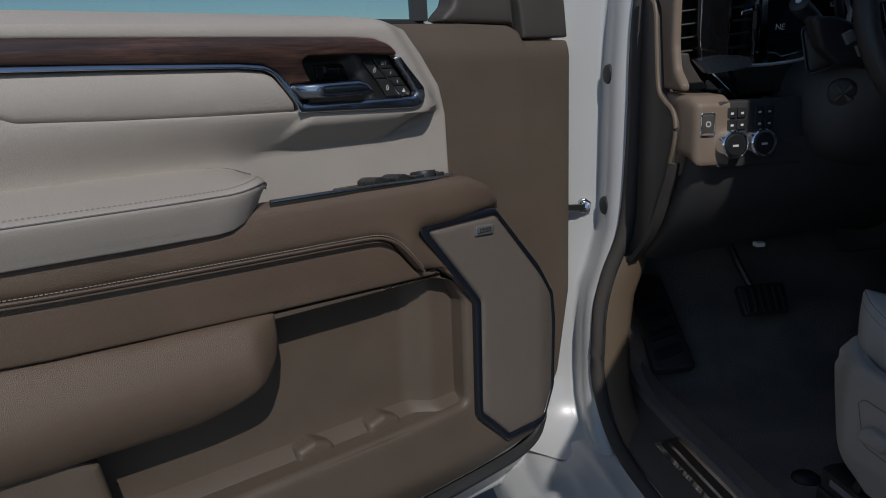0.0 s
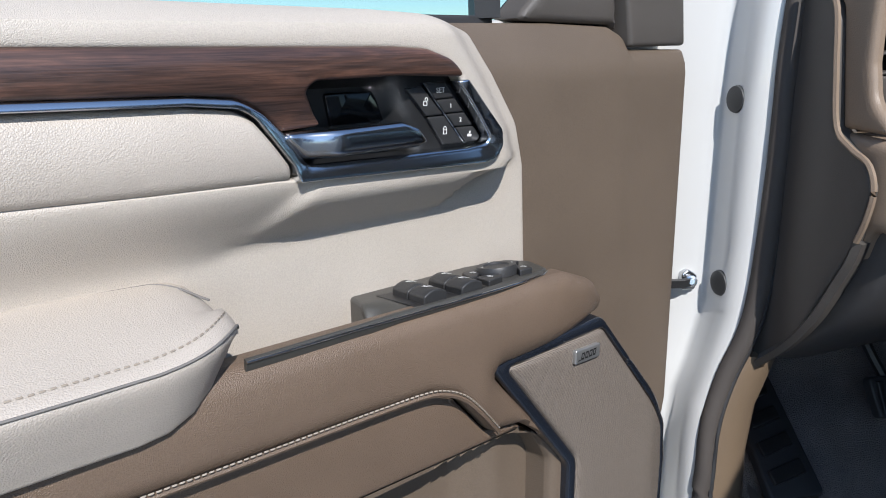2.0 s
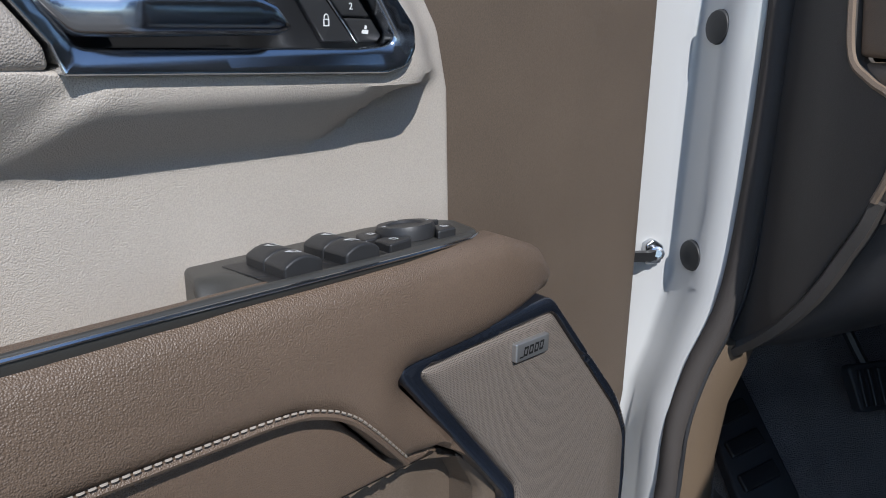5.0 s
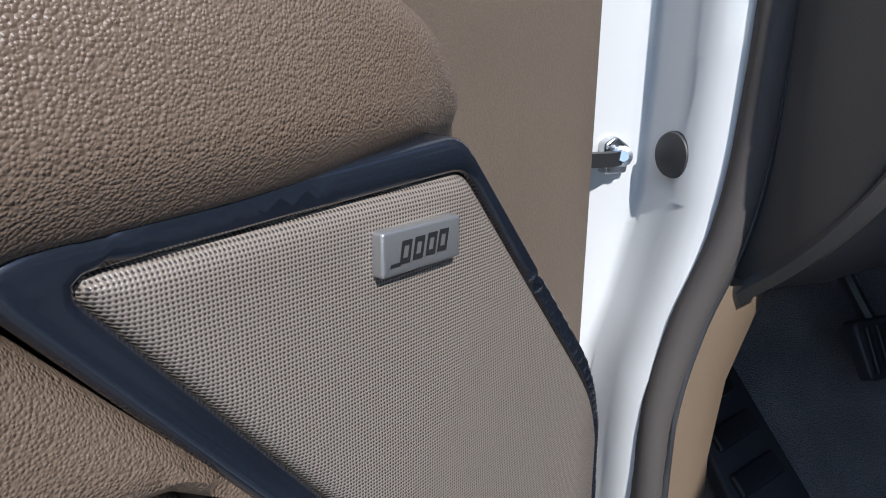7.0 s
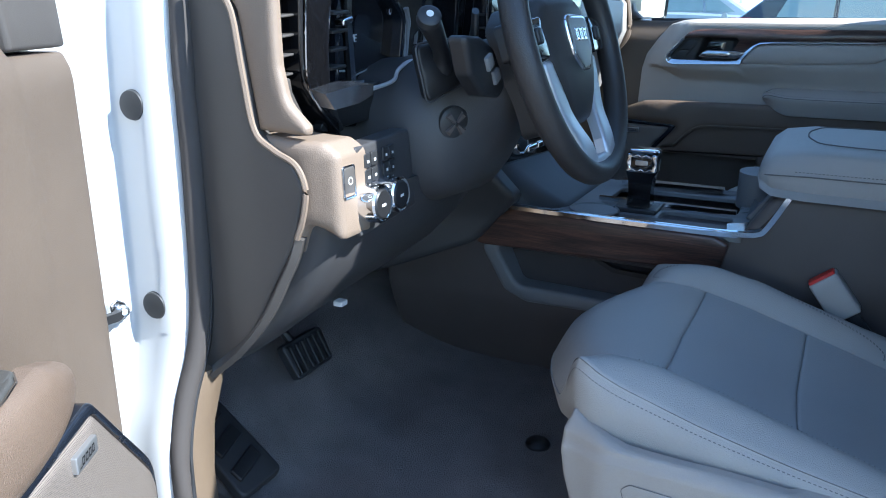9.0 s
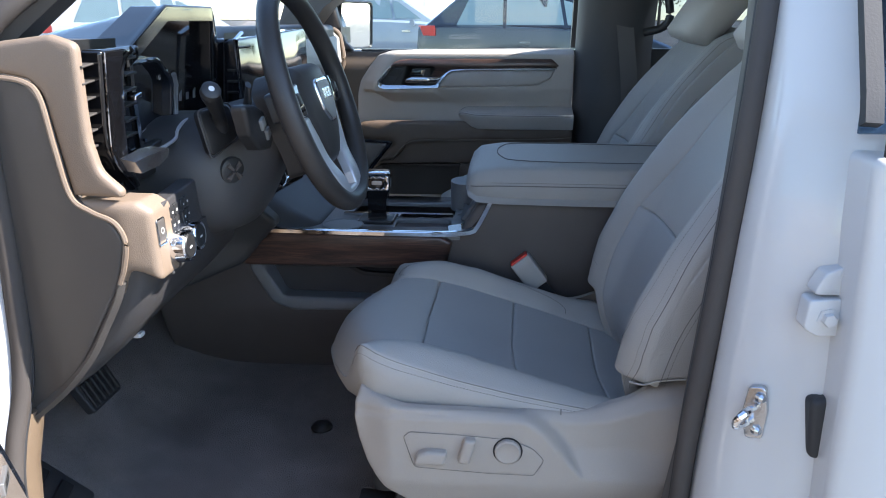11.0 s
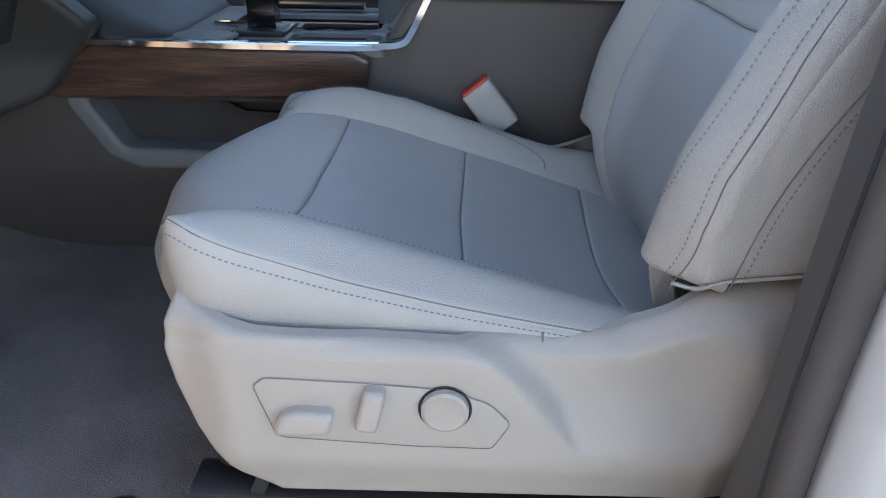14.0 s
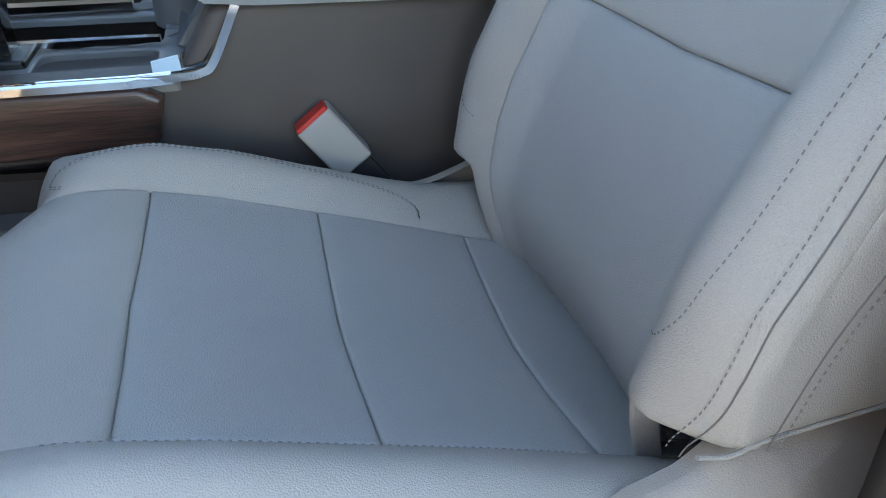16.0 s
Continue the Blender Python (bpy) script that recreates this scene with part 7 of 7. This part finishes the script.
part("chrome_bar", sweep([(1.48, 0.995, TOPZ + 0.006), (1.485, 0.80, TOPZ + 0.006)], [(-0.012, -0.004), (0.012, -0.004), (0.012, 0.004), (-0.012, 0.004)]), BRIGHT, console, "chrome tray bar")
part("chrome_bar", sweep([(1.325, 1.00, TOPZ + 0.003), (1.325, 0.76, TOPZ + 0.003)], [(-0.006, -0.003), (0.006, -0.003), (0.006, 0.003), (-0.006, 0.003)]), BRIGHT, console)
part("cup_holder", lathe([(0.044, 0.006), (0.042, 0.008), (0.036, 0.002), (0.035, -0.04), (0.0, -0.04)], (1.235, 0.985, TOPZ - 0.004), (0, 0, 1), 28), CONSOLE_GREY, console, "round grey cup holder")
for y in (0.68,):
    part("phone_rest", loft([[(1.46 + 0.05 * math.cos(t), y + 0.06 + 0.035 * math.sin(t), z) for t in np.linspace(0, 2 * math.pi, 16, endpoint=False)] for z in (1.10, 1.155, 1.165)]), CONSOLE_GREY, console)
# arm rest lid
rings = []
for k, (y, z0, z1, wx) in enumerate(((0.728, 1.198, 1.215, 0.130), (0.722, 1.187, 1.230, 0.155), (0.705, 1.180, 1.243, 0.168), (0.66, 1.178, 1.249, 0.174), (0.50, 1.177, 1.250, 0.176), (0.30, 1.177, 1.248, 0.176), (0.25, 1.18, 1.235, 0.17))):
    pr = [(-wx + 0.012, z0), (-wx, z0 + 0.012), (-wx - 0.002, (z0 + z1) / 2), (-wx + 0.006, z1 - 0.012), (-wx + 0.03, z1), (0, z1 + 0.003), (wx - 0.03, z1), (wx - 0.006, z1 - 0.012), (wx + 0.002, (z0 + z1) / 2), (wx, z0 + 0.012), (wx - 0.012, z0)]
    rings.append([(1.355 + u, y, z) for u, z in smooth_line(pr, 3, True)])
lid = part("armrest_lid", loft(rings), SEAT, console, "pale grey leather console armrest", 60)
part("piping", tube([(1.1765, 0.25, 1.2145), (1.1768, 0.66, 1.2145), (1.183, 0.705, 1.212), (1.20, 0.722, 1.209), (1.30, 0.7265, 1.207)], 0.0010, 6), SEAM, lid)
part("stitching", stitches([(1.1766, y, 1.2205) for y in np.linspace(0.26, 0.68, 30)], (-1, 0, 0), 0.0030, 0.0022, 0.0006), THREAD_DARK, lid, kind="stuff")
part("crease", tube(smooth_line([(1.24, 0.30, 1.2505), (1.24, 0.60, 1.2528), (1.30, 0.66, 1.2525), (1.42, 0.66, 1.2525), (1.47, 0.60, 1.2528), (1.47, 0.30, 1.2505)], 6), 0.0011, 5), SEAM, lid)
# gear selector
shift = thing("gear_selector", (1.30, 0.92, 1.112), "black gear selector with chrome-framed head", "gear selector")
part("boot_plate", sheet(rc([(1.262, 0.885), (1.338, 0.885), (1.338, 0.96), (1.262, 0.96)], 0.006), TOPZ + 0.004, face_up, 0.03, 0.003, 0.01), BLACK, shift)
part("stem", loft([[(1.30 + sx * w, 0.920 + sy * d + o, z) for sx, sy in ((-1, -1), (1, -1), (1, 1), (-1, 1))] for z, w, d, o in ((1.105, 0.018, 0.021, 0.0), (1.14, 0.016, 0.019, 0.0), (1.165, 0.018, 0.021, 0.0), (1.180, 0.022, 0.026, 0.0))]), GLOSS, shift)
head = part("head", loft([[(1.30 + 0.024 * k * math.copysign(abs(math.cos(t)) ** 0.4, math.cos(t)), 0.919 + 0.028 * k * math.copysign(abs(math.sin(t)) ** 0.4, math.sin(t)), z) for t in np.linspace(0, 2 * math.pi, 24, endpoint=False)] for z, k in ((1.172, 0.85), (1.18, 0.98), (1.205, 1.0), (1.212, 0.96), (1.214, 0.85))]), GLOSS, shift, "gloss black selector head", 50)
part("head_frame", sheet(rc([(0.893, 1.178), (0.945, 1.178), (0.945, 1.210), (0.893, 1.210)], 0.005), 0.003, lambda y, z, h: (1.2765 - h, y, z), 0.02, 0.002, 0.006, [rc([(0.901, 1.185), (0.937, 1.185), (0.937, 1.203), (0.901, 1.203)], 0.003)]), BRIGHT, head, "chrome head frame")
part("head_top", sheet(rc([(1.280, 0.895), (1.320, 0.895), (1.320, 0.943), (1.280, 0.943)], 0.006), 1.2165, face_up, 0.03, 0.002, 0.004), BRIGHT, head, "chrome head top")
part("head_mark", sheet(rc([(0.908, 1.190), (0.930, 1.190), (0.930, 1.199), (0.908, 1.199)], 0.003), 0.001, lambda y, z, h: (1.2765 - h, y, z), 0.02, 0.001, 0.004), SILVER, head)
# belt buckle
buckle = thing("belt_buckle", (1.158, 0.60, 1.0), "grey seat belt buckle with red release button", "belt buckle")
bo = rc([(-0.0235, 0.0, 0.004), (0.0195, 0.0, 0.004), (0.0215, 0.068, 0.004), (-0.0215, 0.068, 0.004)], 0.004)
BKF = lambda u, v, h: (1.158 - h, 0.575 - u * 0.775 + v * 0.636, 1.016 + u * 0.632 + v * 0.771)
part("case", sheet(bo, 0.0, BKF, 0.02, 0.004, 0.022), BUCKLE, buckle, "grey plastic buckle case")
part("release_button", sheet(rc([(-0.0195, 0.058), (0.0195, 0.058), (0.0195, 0.072), (-0.0195, 0.072)], 0.002), -0.002, BKF, 0.02, 0.002, 0.016), RED, buckle, "red release button")
part("stalk", sweep([BKF(0, 0.0, -0.008), BKF(0.0, -0.03, -0.008), BKF(0.0, -0.09, -0.008)], [(-0.003, -0.014), (0.003, -0.014), (0.003, 0.014), (-0.003, 0.014)], up=(0, 0.8, -0.5)), BLACK, buckle)
belt = thing("seat_belt", (2.05, 0.33, 1.2), "dark grey seat belt hanging from the far pillar", "seat belt")
part("webbing", sweep([(2.02, 0.336, 1.62), (2.045, 0.310, 1.50), (2.05, 0.290, 1.37), (2.045, 0.275, 1.20), (2.04, 0.26, 1.0)], [(-0.002, -0.024), (0.002, -0.024), (0.002, 0.024), (-0.002, 0.024)], up=(0, 1, 0)), BELT, belt)
part("anchor", sheet(rc([(0.305, 1.555), (0.365, 1.555), (0.36, 1.60), (0.31, 1.60)], 0.008), 0.0, lambda y, z, h: (2.03 - h, y, z), 0.02, 0.006, 0.02), BLACK, belt, "black belt anchor")
grab = thing("grab_handle", (2.05, 0.20, 1.48), "black grab handle on the far pillar", "grab handle")
part("grip", sweep(smooth_line([(2.055, 0.198, 1.66), (2.040, 0.198, 1.60), (2.035, 0.188, 1.535), (2.040, 0.205, 1.503), (2.055, 0.255, 1.488)], 6), circle(0.012, 10, 0.010)), BLACK, grab)
rear_seat = thing("rear_bench", (1.365, -0.45, 0.76), "pale grey rear bench behind the front seats", "car seat")
part("bench_cushion", block((0.70, -0.55, 0.84), (2.03, -0.10, 1.0), 0.03), SEAT, rear_seat)
part("bench_back", loft([[(x, -0.50 - 0.10 * t, 0.98 + 0.55 * t) for t in (0, 0.3, 0.9, 1.0)] + [(x, -0.70, 1.52), (x, -0.66, 0.98)] for x in (0.70, 1.365, 2.03)]), SEAT, rear_seat)
part("bench_base", box((0.75, -0.5, 0.745), (1.98, -0.15, 0.85)), BLACK, rear_seat)
# ---- outside ----
def wgeo(geo):
    """Geometry given in world metres, turned back to plan units."""
    return [((v[0]) / K, v[1] / K, (v[2] - LIFT) / K) for v in geo[0]], geo[1]


def ground_z(x):
    """The lot climbs gently away from the truck's right side."""
    return 0.0245 * (min(max(x, 3.0), 60.0) - 3.0)


GX, GY = (-400, -60, 0, 3, 10, 20, 40, 60, 400), (-400, -60, -20, 0, 20, 60, 400)
single("ground", wgeo(([(x, y, ground_z(x)) for x in GX for y in GY], [(i * 7 + j, (i + 1) * 7 + j, (i + 1) * 7 + j + 1, i * 7 + j + 1) for i in range(8) for j in range(6)])), ASPHALT, "grey asphalt parking lot", "ground", "structure")


def car(name, x, y, heading, paint, label, low=False):
    """A parked car: body in side sections, glasshouse, wheels, lights. Length along local x."""
    gz = ground_z(x)
    th = thing(name, (x / K, y / K, (gz - LIFT) / K), label, "car", "parked cars")
    c, s = math.cos(radians(heading)), math.sin(radians(heading))
    def T(p):
        return (x + c * p[0] - s * p[1], y + s * p[0] + c * p[1], p[2] + gz)
    L = 2.2
    prof = [(-L, 0.45, 0.62, 0.70), (-L + 0.06, 0.38, 1.12, 0.82), (-1.75, 0.30, 1.16, 0.88), (-1.0, 0.22, 1.15, 0.90), (0.2, 0.22, 1.12, 0.90), (1.0, 0.22, 1.08, 0.90), (1.6, 0.26, 1.0, 0.86), (L - 0.12, 0.32, 0.82, 0.80), (L, 0.42, 0.62, 0.66)]
    rings = []
    for px, z0, z1, hw in prof:
        o = [(-hw * 0.92, z0), (-hw, z0 + 0.12), (-hw * 1.01, (z0 + z1) / 2), (-hw * 0.97, z1 - 0.05), (-hw * 0.86, z1), (hw * 0.86, z1), (hw * 0.97, z1 - 0.05), (hw * 1.01, (z0 + z1) / 2), (hw, z0 + 0.12), (hw * 0.92, z0)]
        rings.append([T((px, v, z)) for v, z in o])
    part("body", wgeo(loft(rings)), paint, th, "", 40)
    top = 1.70 if not low else 1.46
    gh = [(-2.05, 1.10, 0.78), (-1.45, top - 0.10, 0.62), (-0.9, top, 0.62), (0.0, top, 0.63), (0.45, top - 0.12, 0.62), (1.25, 1.07, 0.76)]
    ringsg = []
    for px, z, hw in gh:
        ringsg.append([T((px, -0.80, 0.95)), T((px, -hw, z)), T((px, -hw + 0.08, z + 0.03)), T((px, hw - 0.08, z + 0.03)), T((px, hw, z)), T((px, 0.80, 0.95))])
    part("cabin", wgeo(loft(ringsg)), paint, th, "", 30)
    for sy in (-1, 1):
        def P(px, f):
            zt = lerp_table(px, [g[0] for g in gh], [g[1] for g in gh]) - 0.06
            ht = lerp_table(px, [g[0] for g in gh], [g[2] for g in gh])
            z = 1.14 + (zt - 1.14) * f
            hw = 0.80 + (ht - 0.80) * ((z - 0.95) / max(zt + 0.06 - 0.95, 0.05))
            return T((px, sy * (hw + 0.012), z))
        for p0, p1, q0, q1 in ((-1.50, -0.72, -1.30, -0.72), (-0.66, 0.30, -0.66, 0.22), (0.36, 0.95, 0.28, 0.42)):
            part("window", wgeo(([P(p0, 0.02), P(p1, 0.02), P(q1, 0.96), P(q0, 0.96)], [(0, 1, 2, 3)])), CAR_GLASS, th)
        for wx in (-1.32, 1.35):
            w = part("wheel", wgeo(lathe([(0.0, -0.10), (0.30, -0.10), (0.34, -0.06), (0.34, 0.06), (0.30, 0.10), (0.0, 0.10)], T((wx, sy * 0.82, 0.34)), (-s, c, 0), 24)), TYRE, th)
            part("rim", wgeo(lathe([(0.0, 0.115), (0.06, 0.115), (0.20, 0.105), (0.23, 0.112), (0.23, 0.09)], T((wx, sy * 0.82, 0.34)), (-s * sy, c * sy, 0), 20)), STEEL, w)
        part("tail_light", wgeo(loft([[T((-L + 0.02 + 0.02, sy * 0.58, z)), T((-L + 0.10, sy * 0.80, z)), T((-1.85, sy * 0.90, z)), T((-1.85, sy * 0.86, z)), T((-L + 0.14, sy * 0.74, z)), T((-L + 0.1, sy * 0.58, z))] for z in (0.98, 1.05, 1.14)])), RED, th, "red tail light")
        part("mirror", wgeo(loft([[T((0.78 + 0.06 * math.cos(t), sy * (0.98 + 0.09 * k), 1.05 + 0.07 * math.sin(t))) for t in np.linspace(0, 2 * math.pi, 10, endpoint=False)] for k in (-0.9, 0.0, 0.9)])), paint, th)
        for px in (-0.35, 0.62):
            part("door_handle", wgeo(loft([[T((px - 0.09, sy * 0.905, 0.86)), T((px - 0.09, sy * 0.93, 0.86)), T((px - 0.09, sy * 0.93, 0.89)), T((px - 0.09, sy * 0.905, 0.89))], [T((px + 0.09, sy * 0.905, 0.86)), T((px + 0.09, sy * 0.93, 0.86)), T((px + 0.09, sy * 0.93, 0.89)), T((px + 0.09, sy * 0.905, 0.89))]])), CHROME, th)
    return th


# Opaque panes; the reflected daylight is put into the teal colour.
CAR_GLASS = mat("car_window_teal_reflection", (0.16, 0.23, 0.25), 0.06, blotch=0.05, coat=0.5)
car("parked_car", 13.6, 0.05, -90.0, NAVY, "dark blue hatchback parked in the next row")
car("parked_car", 18.2, 3.6, -90.0, CAR_GREY, "silver-blue car parked beyond the dark one")
car("parked_car", 14.5, 7.5, -60.0, WHITE, "white car parked across the lot")
car("parked_car", -1.2, 10.6, 175.0, NAVY, "dark blue car parked ahead of the truck")
car("parked_car", 3.0, -13.0, 20.0, WHITE, "white car parked behind the truck")
car("parked_car", 12.0, -9.0, 80.0, CAR_GREY, "silver-blue car in the far row")


def tree(x, y, height, seed):
    """Trunk, limbs and a loose crown of small leaves."""
    rnd = random.Random(seed)
    gz = ground_z(x)
    th = thing("tree", (x / K, y / K, (gz - LIFT) / K), "small green tree at the edge of the lot", "tree", "trees")
    top = Vector((x + rnd.uniform(-0.2, 0.2), y, gz + height * 0.62))
    trunk = sweep(smooth_line([(x, y, gz - 0.05), (x + 0.05, y, gz + height * 0.25), tuple(top)], 4), circle(0.10, 8), up=(0, 1, 0), scale=[1.0 - 0.08 * i for i in range(9)])
    tips = []
    limbs = []
    for i in range(9):
        a = i * 2.4
        st = Vector((x + 0.03, y, gz + height * rnd.uniform(0.28, 0.6)))
        en = st + Vector((math.cos(a), math.sin(a), rnd.uniform(0.4, 1.1))) * height * rnd.uniform(0.16, 0.30)
        limbs.append(sweep([tuple(st), tuple((st + en) / 2 + Vector((0, 0, 0.08))), tuple(en)], circle(0.035, 5), up=(0.3, 0.9, 0.2), scale=[1.0, 0.6, 0.25]))
        tips.append(en)
    part("trunk", wgeo(join(trunk, *limbs)), BARK, th, "brown trunk with limbs", 60)
    verts, faces = [], []
    for c in tips + [top, top + Vector((0, 0, height * 0.22))]:
        for _ in range(150):
            d = Vector((rnd.gauss(0, 1), rnd.gauss(0, 1), rnd.gauss(0, 0.75))) * height * 0.085
            p = c + d
            u = Vector((rnd.uniform(-1, 1), rnd.uniform(-1, 1), rnd.uniform(-1, 1))).normalized()
            v = u.orthogonal().normalized()
            k, n = rnd.uniform(0.05, 0.10), len(verts)
            verts += [tuple(p - u * k), tuple(p + v * k * 0.5), tuple(p + u * k), tuple(p - v * k * 0.5)]
            faces.append((n, n + 1, n + 2, n + 3))
    part("crown", wgeo((verts, faces)), LEAF, th, "loose crown of small green leaves", kind="stuff")


for i, (tx, ty, hh) in enumerate(((42.0, 7.0, 4.2), (47.0, -1.5, 3.8), (40.0, -7.0, 4.4), (52.0, 14.0, 4.0), (38.0, -14.0, 4.6), (26.0, -20.0, 4.4), (15.0, -26.0, 4.8), (36.0, 22.0, 4.2), (6.0, -30.0, 4.6))):
    tree(tx, ty, hh, 11 + i)
for px, py in ((33.0, 4.2), (30.0, -12.0)):
    gz = ground_z(px)
    pole = thing("lamp_post", (px / K, py / K, (gz - LIFT) / K), "tall grey lamp post of the parking lot", "lamp post", "lamp posts")
    part("post", wgeo(tube([(px, py, gz), (px, py, gz + 7.0)], 0.07, 10, up=(0, 1, 0))), STEEL, pole)
    part("foot", wgeo(lathe([(0.0, 0.7), (0.24, 0.7), (0.25, 0.66), (0.25, 0.0)], (px, py, gz), (0, 0, 1), 20)), STUCCO, pole)
    part("lamp_head", wgeo(box((px - 0.15, py - 0.5, gz + 6.95), (px + 0.15, py + 0.5, gz + 7.07))), STEEL, pole)
single("grass_strip", wgeo(sheet([(60, -200), (62, 200), (390, 200), (390, -200)], 1.45, face_up, 60, 0, 0.1)), GRASS, "dry grass beyond the parking lot", "grass", "structure")
